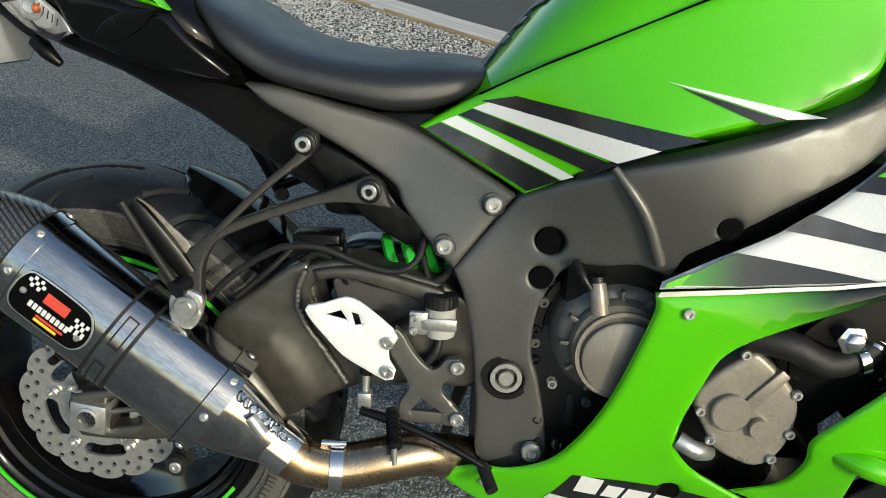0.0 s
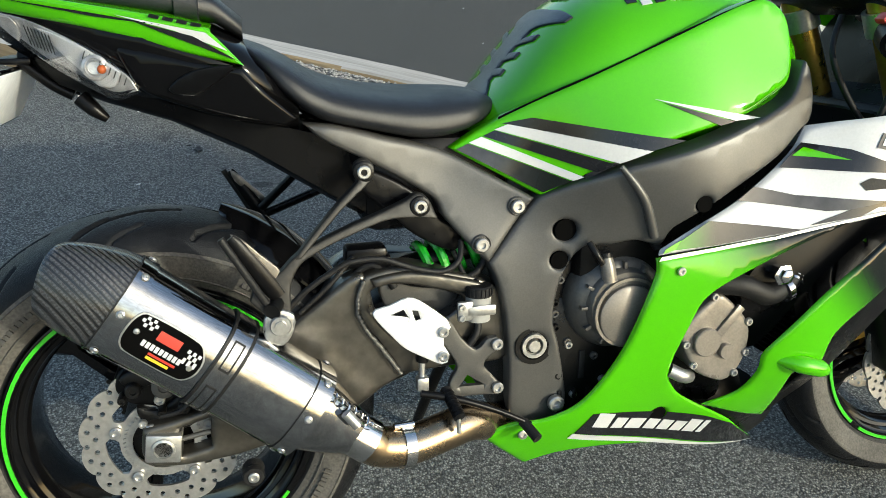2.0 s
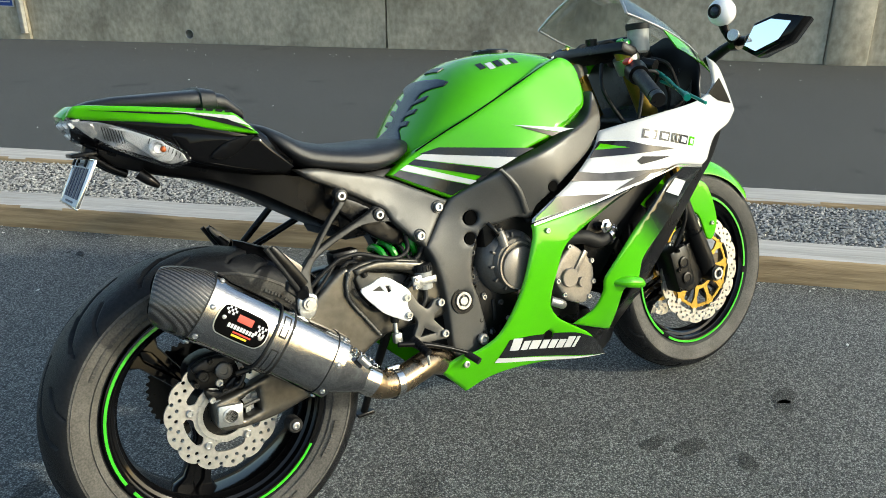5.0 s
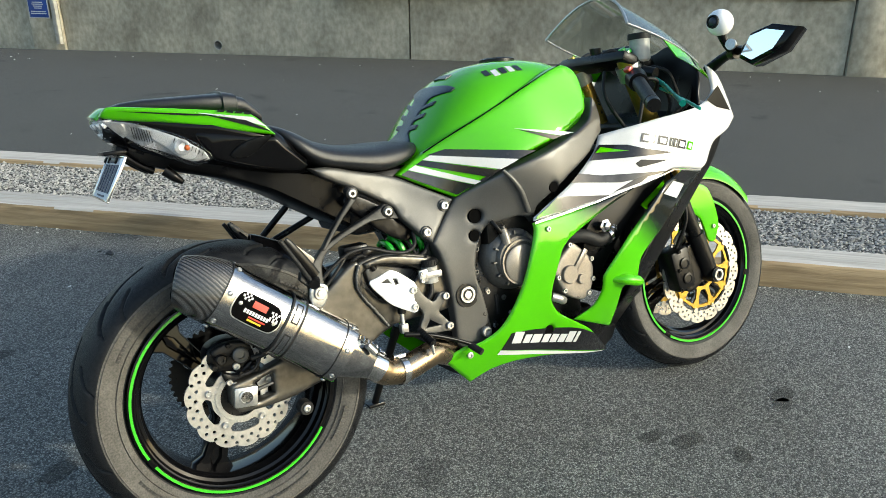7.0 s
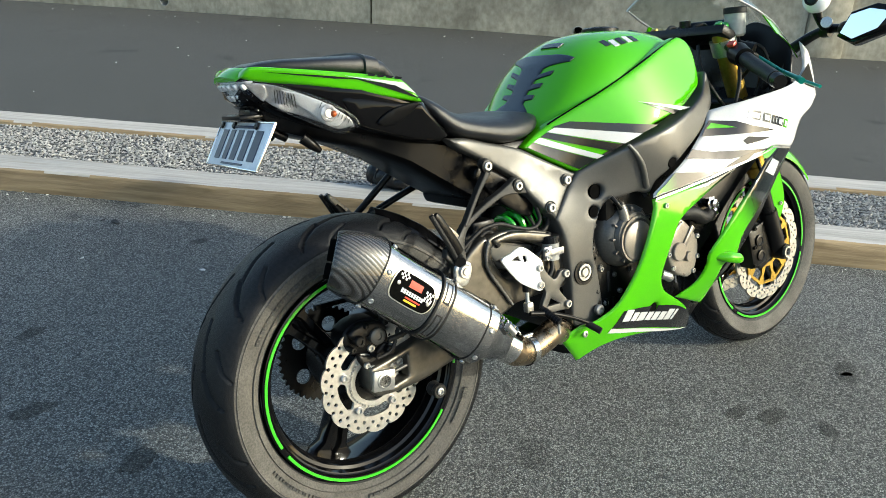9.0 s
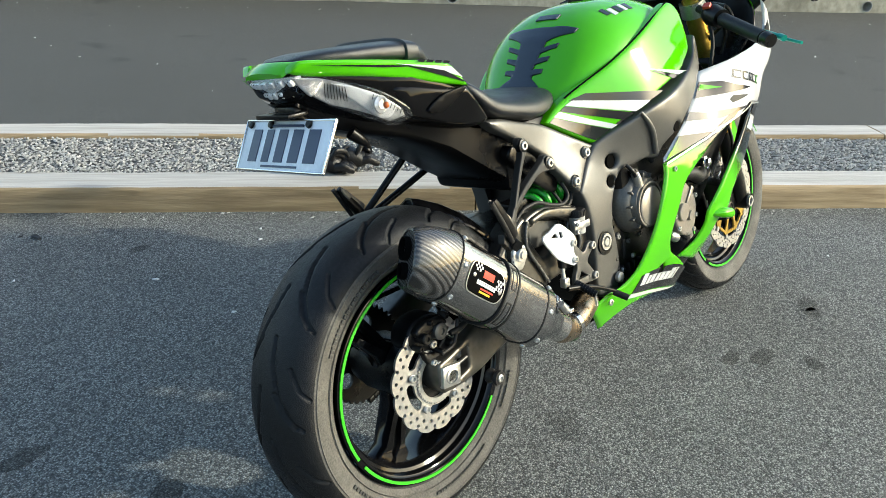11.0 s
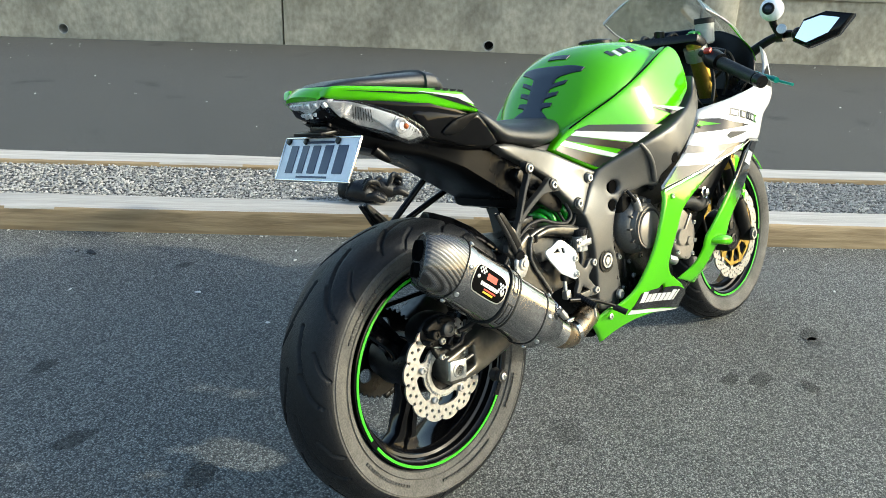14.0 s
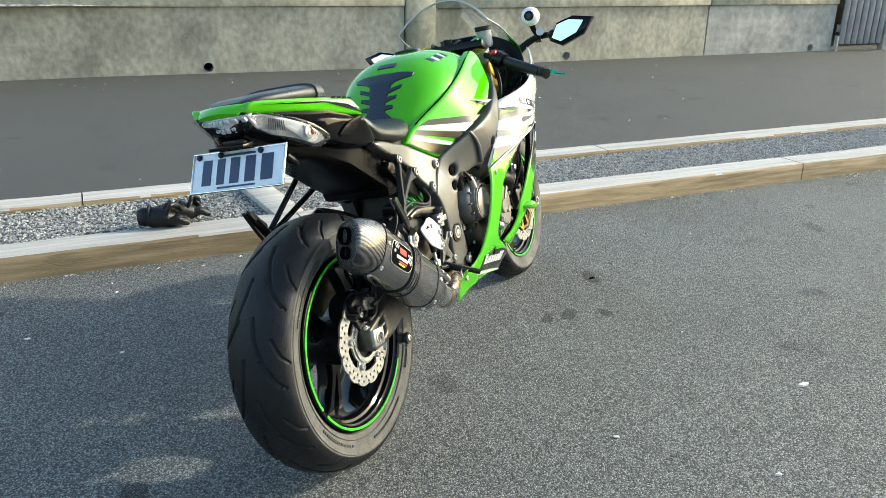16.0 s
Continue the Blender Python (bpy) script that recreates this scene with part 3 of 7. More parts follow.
def wall_run(name, x0, x1, y0, y1, drains, label, mat, top=0.72, cope=0.13, coping_mat=None):
    """A concrete retaining wall from (x0, y0) to (x1, y1) in the strip's plan, with round drain holes and a coping."""
    length = math.hypot(x1 - x0, y1 - y0)
    turn = STRIP @ pose(x0, y0, 0, 0, 0, math.degrees(math.atan2(y1 - y0, x1 - x0)))
    bm = bmesh.new()
    holes = [ring_points(d, h, r, 16) for d, h, r in drains]
    outline = rounded([(0, -0.1, 1), (length, -0.1, 1), (length, top, 1), (0, top, 1)], 0.4)
    sheet(bm, outline, lambda a, b: (a, 0.006 * noise.noise(Vector((a, b * 3, 1))), b), 0.25, grid=0.16, holes=holes)
    w = laid(thing(name, bm, mat, label, "wall", kind="structure", smooth=30), turn)
    bm = bmesh.new()
    box(bm, 0.0, length, -0.035, 0.4, top + 0.004, top + cope, 0.008)
    part("coping", bm, coping_mat or CONCRETE, w, "concrete coping with lichen streaks")
    for d, h, r in drains:
        bm = bmesh.new()
        lathe(bm, [(-0.004, r - 0.001), (-0.004, r - 0.008), (0.22, r - 0.008), (0.22, r - 0.001)], (d, 0, h), (0, 1, 0), 20, closed=True)
        part("drain_pipe", bm, CONCRETEPALE, w)
        # added black disc in place of the shade deep in the open pipe
        bm = bmesh.new()
        lathe(bm, [(0.2, 0.0), (0.2, r - 0.009)], (d, 0, h), (0, 1, 0), 20)
        part("drain_plug", bm, RUBBER, w)
    return w


WALL = "stained grey concrete retaining wall with round drain holes"
wall_run("wall_far", -16.0, -6.25, 8.17, 7.20, [], WALL, CONCRETE)
wall_run("wall_left", -5.80, -1.44, 7.14, 6.71, [(2.1, 0.14, 0.055)], WALL, CONCRETE)
wall_run("wall_middle", -1.42, 2.62, 6.70, 6.33, [(2.05, 0.15, 0.055)], WALL, CONCRETE)
wall_run("wall_right", 2.98, 6.62, 6.33, 6.27, [(1.65, 0.15, 0.055)], WALL, CONCRETE, top=0.69)
wall_run("wall_end", 6.64, 8.75, 6.27, 6.21, [(1.75, 0.14, 0.055)], "paler patched concrete panel at the wall's end", CONCRETEPALE, top=0.69)

# ---- the motorcycle ----
BIKE = root("motorcycle", "green, white and black sports motorcycle leaning on its side stand", "motorcycle",
            pose(0, 0.005, 0, -12.6))


def tyre(name, parent, centre, radius, width, label, rim=0.222, grooves=11, steer=None):
    """A slick-shouldered road tyre with long curved grooves cut into the tread."""
    nt, half = 1000, width / 2
    prof = []
    sect = [(-0.068, rim - 0.004), (-0.078, rim + 0.004), (-0.090, rim + 0.030), (-0.0945, rim + 0.048)]
    sw = half / 0.095
    hgt = radius - (rim + 0.048)
    for y, r in sect:
        prof.append((y * sw, r if r < rim + 0.01 else rim + (r - rim) * (radius - rim) / 0.098))
    top = prof[-1][1]
    m = 96
    for j in range(1, m):
        a = math.pi * (1 - j / m)
        prof.append((math.cos(a) * half * 0.998, top + (radius - top) * math.sin(a) ** 0.94))
    prof += [(-y, r) for y, r in reversed(prof[:4])]
    prof = np.array(prof)
    th = np.linspace(0, 2 * math.pi, nt, endpoint=False)
    R = np.repeat(prof[None, :, 1], nt, 0)
    Y = np.repeat(prof[None, :, 0], nt, 0)
    arc = np.concatenate([[0], np.cumsum(np.hypot(*np.diff(prof, axis=0).T))])
    arc = arc - arc[-1] / 2
    A = np.repeat(arc[None], nt, 0)
    T = np.repeat(th[:, None], len(prof), 1) * radius
    pitch = 2 * math.pi * radius / grooves
    cut = np.zeros_like(A)
    lines = [([(0.00, 0.012), (0.05, 0.020), (0.11, 0.042), (0.16, 0.075)], 0.0026), ([(0.10, 0.030), (0.14, 0.055), (0.165, 0.088)], 0.0024), ([(0.05, 0.062), (0.09, 0.085), (0.105, 0.104)], 0.0022)]
    for sgn, shift in ((1, 0.0), (-1, pitch / 2)):
        for line, w in lines:
            for (t0, a0), (t1, a1) in zip(line, line[1:]):
                s = half / 0.095
                ax, ay, bx, by = t0 * pitch / 0.19, a0 * s * sgn, t1 * pitch / 0.19, a1 * s * sgn
                dx, dy = bx - ax, by - ay
                px = (T + shift) % pitch
                for off in (-pitch, 0.0, pitch):
                    q = np.clip(((px + off - ax) * dx + (A - ay) * dy) / (dx * dx + dy * dy), 0, 1)
                    d = np.hypot(px + off - ax - q * dx, A - ay - q * dy)
                    cut = np.maximum(cut, np.clip((w + 0.0012 - d) / 0.0012, 0, 1))
    R = R - cut * 0.006
    X, Z = R * np.cos(T / radius), R * np.sin(T / radius)
    v = np.stack([X + centre[0], Y + centre[1], Z + centre[2]], -1).reshape(-1, 3)
    k = len(prof)
    i, j = np.meshgrid(np.arange(nt), np.arange(k - 1), indexing="ij")
    a, b = i * k + j, ((i + 1) % nt) * k + j
    f = np.stack([a, a + 1, b + 1, b], -1).reshape(-1, 4)
    me = bpy.data.meshes.new(name)
    me.from_pydata(v.tolist(), [], f.tolist())
    me.materials.append(TREAD)
    me.materials.append(SIDEWALL)
    side = (np.abs(prof[:-1, 0]) > half * 0.80) & (prof[:-1, 1] < top + (radius - top) * 0.12)
    me.polygons.foreach_set("material_index", np.tile(side.astype(np.int32), nt))
    me.shade_smooth()
    ob = new(name, me)
    ob.parent = parent
    return tagged(ob, label)


def wheel_mesh(width, spokes, hub, rim=0.222, twin=0.028):
    bm = bmesh.new()
    h = width / 2
    prof = [(-h, rim), (-h - .001, rim - 0.004), (-h, rim - 0.010), (-h + 0.006, rim - 0.013), (-h + 0.008, rim - 0.017), (-h + 0.020, rim - 0.020), (-h + 0.023, rim - 0.026), (-h + 0.036, rim - 0.029),
            (-h + 0.040, rim - 0.033), (0, rim - 0.036), (h - 0.030, rim - 0.030), (h - 0.010, rim - 0.020), (h, rim - 0.012), (h, rim), (h - 0.006, rim), (h - 0.012, rim - 0.012), (0, rim - 0.024), (-h + 0.012, rim - 0.012), (-h + 0.006, rim)]
    lathe(bm, prof, (0, 0, 0), (0, 1, 0), 96, closed=True)
    return bm


def spoke_mesh(hub, outer, a, w0, w1, depth):
    bm = bmesh.new()
    loops = []
    for t in (0, 0.2, 0.5, 0.8, 1.0):
        r = hub + (outer - hub) * t
        w = w0 + (w1 - w0) * t + (0.02 if t == 1 else 0) + (0.012 if t == 0 else 0)
        d = depth * (1 - 0.25 * t)
        sec = [(-w, -d * 0.35), (-w * 0.7, -d * 0.5), (w * 0.7, -d * 0.5), (w, -d * 0.35), (w, d * 0.35), (w * 0.7, d * 0.5), (-w * 0.7, d * 0.5), (-w, d * 0.35)]
        loops.append([Matrix.Rotation(a, 3, "Y") @ Vector((r, y, s)) for s, y in sec])
    loft(bm, loops)
    return bm


def wave_disc(bm, centre, y, r_out, r_in, thick, lobes, rows, slots=(), hole=.0036):
    n = lobes * 14
    out = []
    for i in range(n):
        a = 2 * math.pi * i / n
        w = abs(math.sin(a * lobes / 2)) ** 0.6
        out.append(((r_out - 0.007 + 0.007 * w) * math.cos(a), (r_out - 0.007 + 0.007 * w) * math.sin(a)))
    holes = [ring_points(0, 0, r_in, 60), *slots]
    for r, k, off in rows:
        for i in range(k):
            a = 2 * math.pi * (i + off) / k
            holes.append(ring_points(r * math.cos(a), r * math.sin(a), hole, 8))
    sheet(bm, out, lambda p, q: (centre[0] + p, y, centre[2] + q), thick, grid=0.012, holes=holes, inward=(0, 1, 0))


def bolt(bm, p, r=0.008, h=0.006, axis=(0, -1, 0)):
    """A socket-head bolt with a sunk hexagon."""
    lathe(bm, [(0, r), (h * 0.8, r), (h, r * 0.85), (h, r * 0.5), (h * 0.35, r * 0.45), (h * 0.35, 0.0)], p, axis, 12)


def sidewall_marks(parent, radius, sgn, half, r0=.252):
    """Raised mould rings and short unreadable bars on a tyre's side."""
    for r, y in ((r0 - .014, half * .905), (r0 + .020, half * .992)):
        bm = bmesh.new()
        lathe(bm, [(sgn * y, r - .0012), (sgn * (y + .0012), r), (sgn * y, r + .0012), (sgn * (y - .002), r)], (0, 0, 0), (0, 1, 0), 160, closed=True)
        part("mould_ring", bm, SIDEWALL, parent)
    rng = random.Random(6)
    for a0, a1 in ((-150, -118), (-96, -60), (-40, -22), (20, 60), (110, 150)):
        a = a0
        bm = bmesh.new()
        while a < a1:
            wd = rng.uniform(.8, 1.8)
            h = .0032 if a0 != -40 else .0055
            m = Matrix.Rotation(-radians(a), 4, "Y")
            box(bm, r0 - h, r0 + h, sgn * half * .962 - .0016, sgn * half * .962 + .0016, -radians(wd) * r0 * .42, radians(wd) * r0 * .42, 0, m)
            a += wd + .5
        tagged(part("sidewall_writing", bm, MARKGREY, parent, "worn moulded writing as plain bars", 0), kind="stuff")


# rear wheel
RC = Vector((0, -0.018, 0.32))


def rear_wheel():
    bm = wheel_mesh(0.165, 3, 0.05, 0.219)
    w = part("rear_wheel", bm, RIMBLACK, BIKE, "gloss black cast wheel with green rim tape")
    w.location = RC
    tyre("tyre", w, (0, -0.009, 0), 0.319, 0.170, "wide black road tyre with dusty sidewall")
    for i in range(3):
        sp = part("spoke", spoke_mesh(0.045, 0.19, radians(110 + 120 * i), 0.022, 0.024, 0.026), RIMBLACK, w)
        for s in (-0.115, 0.115):
            part("spoke_rail", spoke_mesh(0.05, 0.19, radians(110 + 120 * i) + s, 0.011, 0.008, 0.050), RIMBLACK, sp)
    bm = bmesh.new()
    lathe(bm, [(-0.10, 0.018), (-0.10, 0.045), (-0.05, 0.06), (0.05, 0.06), (0.09, 0.05), (0.09, 0.018)], (0, 0, 0), (0, 1, 0), 40)
    part("hub", bm, DARKMETAL, w)
    for a0, a1 in ((37, 150), (156, 329), (334, 369)):
        for sgn in (-1, 1):
            bm = bmesh.new()
            y = sgn * 0.0845
            lathe(bm, [(y - sgn * 0.001, 0.2158), (y + sgn * 0.0012, 0.2158), (y + sgn * 0.0012, 0.2103), (y - sgn * 0.001, 0.2103)], (0, 0, 0), (0, 1, 0), 40, closed=True, arc=(radians(a0), radians(a1)))
            part("rim_tape", bm, GREENTAPE, w)
    bm = bmesh.new()
    slots = []
    for k in range(5):
        a = 2 * math.pi * k / 5 + .95
        q = [(r * math.cos(a + d), r * math.sin(a + d)) for r, d in ((.060, -.36), (.060, -.12), (.060, .12), (.060, .36), (.072, .44), (.078, .36), (.078, .12), (.078, -.12), (.078, -.36), (.072, -.44))]
        slots.append(rounded(q, .005))
    wave_disc(bm, (0, 0, .003), -0.108, 0.113, 0.046, 0.005, 14, [(0.1025, 28, 0), (0.0905, 28, 0.5)], slots=slots, hole=.0039)
    part("brake_disc", bm, DISC, w, "drilled wave brake disc")
    bm = bmesh.new()
    teeth = []
    for i in range(192):
        a = 2 * math.pi * i / 192
        r = 0.0545 if (i // 2) % 2 else 0.0505
        teeth.append((r * math.cos(a), r * math.sin(a)))
    sheet(bm, teeth, lambda p, q: (p, -0.112, q), 0.003, grid=0.01, holes=[ring_points(0, 0, 0.042, 30)])
    part("sensor_ring", bm, ALLOY, w)
    for i in range(5):
        a = 2 * math.pi * i / 5 + 0.3
        bm = bmesh.new()
        bolt(bm, (0.066 * math.cos(a), -0.110, 0.066 * math.sin(a)), 0.008, 0.006)
        part("disc_bolt", bm, ALLOY, w)
    sidewall_marks(w, 0.319, -1, .095)
    # sprocket and chain on the far side
    bm = bmesh.new()
    out = []
    for i in range(41 * 4):
        a = 2 * math.pi * i / (41 * 4)
        r = 0.100 + (0.006 if i % 4 in (1, 2) else 0)
        out.append((r * math.cos(a), r * math.sin(a)))
    hs = [ring_points(0, 0, 0.035, 24)] + [ring_points(0.066 * math.cos(k * 1.2566), 0.066 * math.sin(k * 1.2566), 0.017, 12) for k in range(5)]
    sheet(bm, out, lambda p, q: (p, 0.105, q), 0.007, grid=0.02, holes=hs)
    part("sprocket", bm, DARKMETAL, w, "black rear sprocket")


rear_wheel()


def panel(name, outline, f, mat, thick=0.003, edge=0.0, grid=0.02, holes=(), lift=0.0, parent=None, label="", both=False, step=0.008, soft=True, smooth=40):
    """A body panel that follows the side surface f(x, z); both: the far side's twin as well."""
    made = None
    for sgn in ((1, -1) if both else (1,)):
        bm = bmesh.new()
        sheet(bm, rounded(outline, step, soft), lambda a, b: (a, (f(a, b) if callable(f) else f) - lift, b), thick, grid=grid, holes=holes, edge=edge)
        if sgn < 0:
            for v in bm.verts:
                v.co.y = -v.co.y
        ob = part(name, bm, mat, parent or BIKE, label, smooth)
        made = made or ob
    return made


def rod(name, pts, r, mat, parent=None, label="", n=10, steps=6):
    bm = bmesh.new()
    tube(bm, pts, r, n, steps)
    return part(name, bm, mat, parent or BIKE, label)


def bolt_part(p, r=0.009, h=0.006, mat=None, parent=None, name="bolt"):
    bm = bmesh.new()
    bolt(bm, p, r, h)
    return part(name, bm, mat or ALLOY, parent or BIKE)


FAIR = surface([(.697, .584, -.248), (.552, .19, -.125), (.461, .278, -.172), (.989, .367, -.25), (1.39, .74, -.21), (.933, .748, -.217), (1.014, .726, -.265),
                (1.23, .675, -.24), (.999, .671, -.268), (.624, .284, -.193), (.877, .217, -.153), (1.01, .158, -.089), (.752, .292, -.187), (.793, .425, -.245), (1.052, .19, -.085)])
SPAR = surface([(.518, .639, -.152), (.462, .588, -.162), (.582, .605, -.174), (.582, .328, -.168), (.575, .56, -.180), (.644, .702, -.228), (.711, .61, -.222),
                (.762, .649, -.25), (.56, .40, -.17), (.419, .721, -.129), (.933, .76, -.22), (.294, .70, -.143), (.218, .764, -.140)])
COVER = surface([(.42, .72, -.129), (.541, .652, -.150), (.579, .812, -.175), (.689, .793, -.211), (.83, .762, -.233), (.724, .87, -.20), (.833, .915, -.19),
                 (.91, .85, -.205), (.669, .725, -.222), (.453, .77, -.115)])
TAIL = surface([(-.163, .914, -.065), (-.10, .905, -.100), (0, .885, -.132), (.140, .845, -.165), (.022, .813, -.134), (.21, .77, -.146), (-.117, .868, -.060), (.17, .81, -.168), (-.044, .838, -.116)])


def frame_spar():
    out = [(.545, .652, 1), (.59, .674), (.657, .703), (.744, .73), (.822, .756), (.899, .792), (.918, .842), (.938, .803), (.939, .76), (.919, .743), (.885, .713), (.799, .665), (.726, .612),
           (.714, .585), (.68, .592), (.647, .585), (.606, .577), (.582, .54), (.572, .501), (.572, .459), (.582, .426), (.599, .337), (.594, .304), (.552, .289), (.512, .307), (.506, .394), (.497, .479), (.485, .53), (.472, .56, 1)]
    holes = [ring_points(.584, .605, .0165), ring_points(.576, .560, .0135), ring_points(.762, .649, .012), ring_points(.543, .426, .021)]
    fr = panel("frame", out, SPAR, FRAMEGREY, 0.045, 0.006, 0.016, holes, label="satin grey aluminium frame spar", both=True)
    # weld across the spar
    pts = [(.640, SPAR(.640, .704) - .002, .704), (.660, SPAR(.66, .68) - .003, .680), (.680, SPAR(.68, .65) - .003, .650), (.700, SPAR(.7, .61) - .001, .600)]
    rod("weld", pts, [0.004, 0.006, 0.007, 0.007], FRAMEGREY, fr, "raised weld seam across the spar")
    # black cups put the shade of the frame's holes into their colour
    for x, z, r in ((.584, .605, .0165), (.576, .560, .0135), (.762, .649, .012)):
        bm = bmesh.new()
        y = SPAR(x, z)
        lathe(bm, [(0.0, r), (0.04, r), (0.04, 0.0)], (x, y + 0.003, z), (0, 1, 0), 20)
        part("hole_lining", bm, VOID, fr)
    bm = bmesh.new()
    y = SPAR(.543, .426)
    lathe(bm, [(-.004, .0), (-.004, .009), (.002, .010), (.002, .013), (-.003, .014), (-.003, .0195), (.02, .021)], (.543, y, .426), (0, 1, 0), 24)
    part("pivot_nut", bm, ALLOY, fr, "bright swingarm pivot nut")
    bm = bmesh.new()
    lathe(bm, [(0.002, .021), (-0.001, .023), (-0.001, .030), (0.008, .031)], (.543, y, .426), (0, 1, 0), 28)
    part("pivot_collar", bm, DARKMETAL, fr)
    bolt_part((.580, SPAR(.58, .328) - .004, .328), .013, .010, ALLOY, fr)
    sub = panel("subframe", [(.219, .765, 1), (.263, .762), (.324, .745), (.408, .722), (.47, .690), (.541, .651, 1), (.472, .559, 1), (.445, .586), (.408, .630), (.398, .652), (.356, .681), (.295, .716), (.244, .743)],
                SPAR, FRAMEGREY, 0.03, 0.008, 0.016, label="satin grey rear subframe plate", both=True)
    for x, z, r in ((.516, .640, .012), (.461, .588, .012)):
        bm = bmesh.new()
        lathe(bm, [(0.012, r * 1.2), (0, r * 1.2), (-0.001, r * 1.12), (0.002, r * 1.0)], (x, SPAR(x, z) - .001, z), (0, 1, 0), 24)
        part("bolt_seat", bm, FRAMEGREY, sub)
        bolt_part((x, SPAR(x, z) - .0005, z), r * 0.85, .007, ALLOY, sub)


frame_spar()


def engine():
    bm = bmesh.new()
    box(bm, .50, .90, -.150, .15, .27, .60, .03)
    box(bm, .56, .80, -.165, .16, .30, .50, .02)
    eng = part("engine", bm, DARKMETAL, BIKE, "dark grey cast engine block")
    # clutch cover: stepped drum
    bm = bmesh.new()
    c = (.668, -.160, .492)
    lathe(bm, [(.02, .078), (-.010, .078), (-.020, .076), (-.030, .071), (-.038, .064), (-.040, .058), (-.048, .056), (-.052, .053), (-.052, .0)], c, (0, 1, 0), 64)
    cl = part("clutch_cover", bm, CLUTCHGREY, eng, "round dark clutch cover with bronze cap")
    bm = bmesh.new()
    lathe(bm, [(-.050, .047), (-.058, .046), (-.060, .043), (-.060, 0)], (c[0] + .004, c[1], c[2] - .012), (0, 1, 0), 48)
    part("clutch_cap", bm, BRONZE, cl, "bronze-grey clutch cap")
    bm = bmesh.new()
    lathe(bm, [(-.050, .054), (-.057, .054), (-.057, .0495), (-.050, .0495)], (c[0] + .004, c[1], c[2] - .008), (0, 1, 0), 48, closed=True)
    part("clutch_ring", bm, BRONZE, cl)
    for a in range(0, 360, 30):
        bm = bmesh.new()
        box(bm, .056, .067, -.010, .004, -.0025, .0025, .001, pose(c[0], c[1] - .036, c[2], 0, a, 0))
        part("clutch_rib", bm, CLUTCHGREY, cl)
    rod("clutch_lever_boss", [(.637, -.198, .570), (.640, -.204, .552), (.643, -.206, .532)], [.0095, .0105, .0115], BRONZE, cl, n=16)
    rod("lever_collar", [(.6365, -.197, .574), (.637, -.198, .567)], .0115, DARKMETAL, cl, n=16)
    bm = bmesh.new()
    lathe(bm, [(.02, .098), (-.002, .098), (-.006, .095), (-.006, .086), (.0, .083)], (.668, -.158, .488), (0, 1, 0), 56)
    flange = part("case_flange", bm, DARKMETAL, eng, "black rim of the clutch case")
    for a in range(90, 290, 33):
        bolt_part((.668 + .094 * math.cos(radians(a)), -.163, .488 + .094 * math.sin(radians(a))), .0065, .007, FRAMEGREY, flange)
    rod("clutch_lever", [(.612, -.195, .590), (.620, -.205, .575), (.630, -.206, .560)], .005, DARKMETAL, cl)
    # oil filler and sump bosses
    bm = bmesh.new()
    lathe(bm, [(0.03, .030), (0, .029), (-.004, .026), (-.004, .0)], (.624, -.158, .384), (0, 1, 0), 32)
    box(bm, .619, .629, -.168, -.158, .360, .408, .002)
    part("oil_filler_cap", bm, RUBBER, eng, "black slotted oil filler cap")
    rng = random.Random(3)
    for x, z in ((.575, .49), (.578, .45), (.588, .555), (.60, .42), (.612, .335), (.64, .33), (.585, .37), (.66, .355), (.60, .60), (.70, .40), (.57, .53)):
        bolt_part((x, -.163, z), .0065, .008, DARKMETAL if rng.random() < 0.6 else ALLOY, eng)
    # crankcase ribs and bracket lugs
    for i in range(5):
        bm = bmesh.new()
        box(bm, .585 + i * .024, .592 + i * .024, -.172, -.14, .300, .345, .002)
        part("case_rib", bm, DARKMETAL, eng)
    # ignition cover inside the fairing's opening
    st = panel("ignition_cover", [(.755, .441), (.773, .471), (.801, .495, 1), (.819, .503), (.863, .462), (.874, .428), (.863, .382), (.836, .359), (.790, .377), (.773, .402)], -.228, BRONZE, .06, .006, .014, parent=eng, label="bronze-grey ignition cover with two round bosses")
    for x, z, r in ((.797, .430, .0225), (.832, .412, .0125)):
        bm = bmesh.new()
        lathe(bm, [(.004, r), (-.006, r), (-.0075, r * .93), (-.0075, 0)], (x, -.229, z), (0, 1, 0), 36)
        part("cover_boss", bm, BRONZE, st, smooth=20)
    bm = bmesh.new()
    box(bm, -.007, .007, -.004, .002, -.035, .026, .002, pose(.835, -.229, .462, 0, 40, 0))
    part("cover_ridge", bm, BRONZE, st)
    for x, z in ((.764, .428), (.780, .392), (.868, .405), (.852, .372), (.805, .501), (.868, .455)):
        bolt_part((x, -.226, z), .0062, .006, ALLOY, st)
    rod("coolant_fitting", [(.745, -.22, .385), (.765, -.225, .375), (.785, -.21, .365)], .011, ALLOY, eng)
    # radiator, hoses and frame bolt
    bm = bmesh.new()
    box(bm, -.015, .015, -.17, .17, -.17, .17, .006, pose(1.0, 0, .47, 0, -22, 0))
    rad = part("radiator", bm, PLASTIC, BIKE, "black radiator behind the fairing")
    for i in range(24):
        bm = bmesh.new()
        box(bm, -.019, .019, -.165, .165, -.002, .002, 0, pose(1.0 + (i - 12) * -.0049, 0, .47 + (i - 12) * .013, 0, -22, 0))
        part("radiator_fin", bm, DARKMETAL, rad)
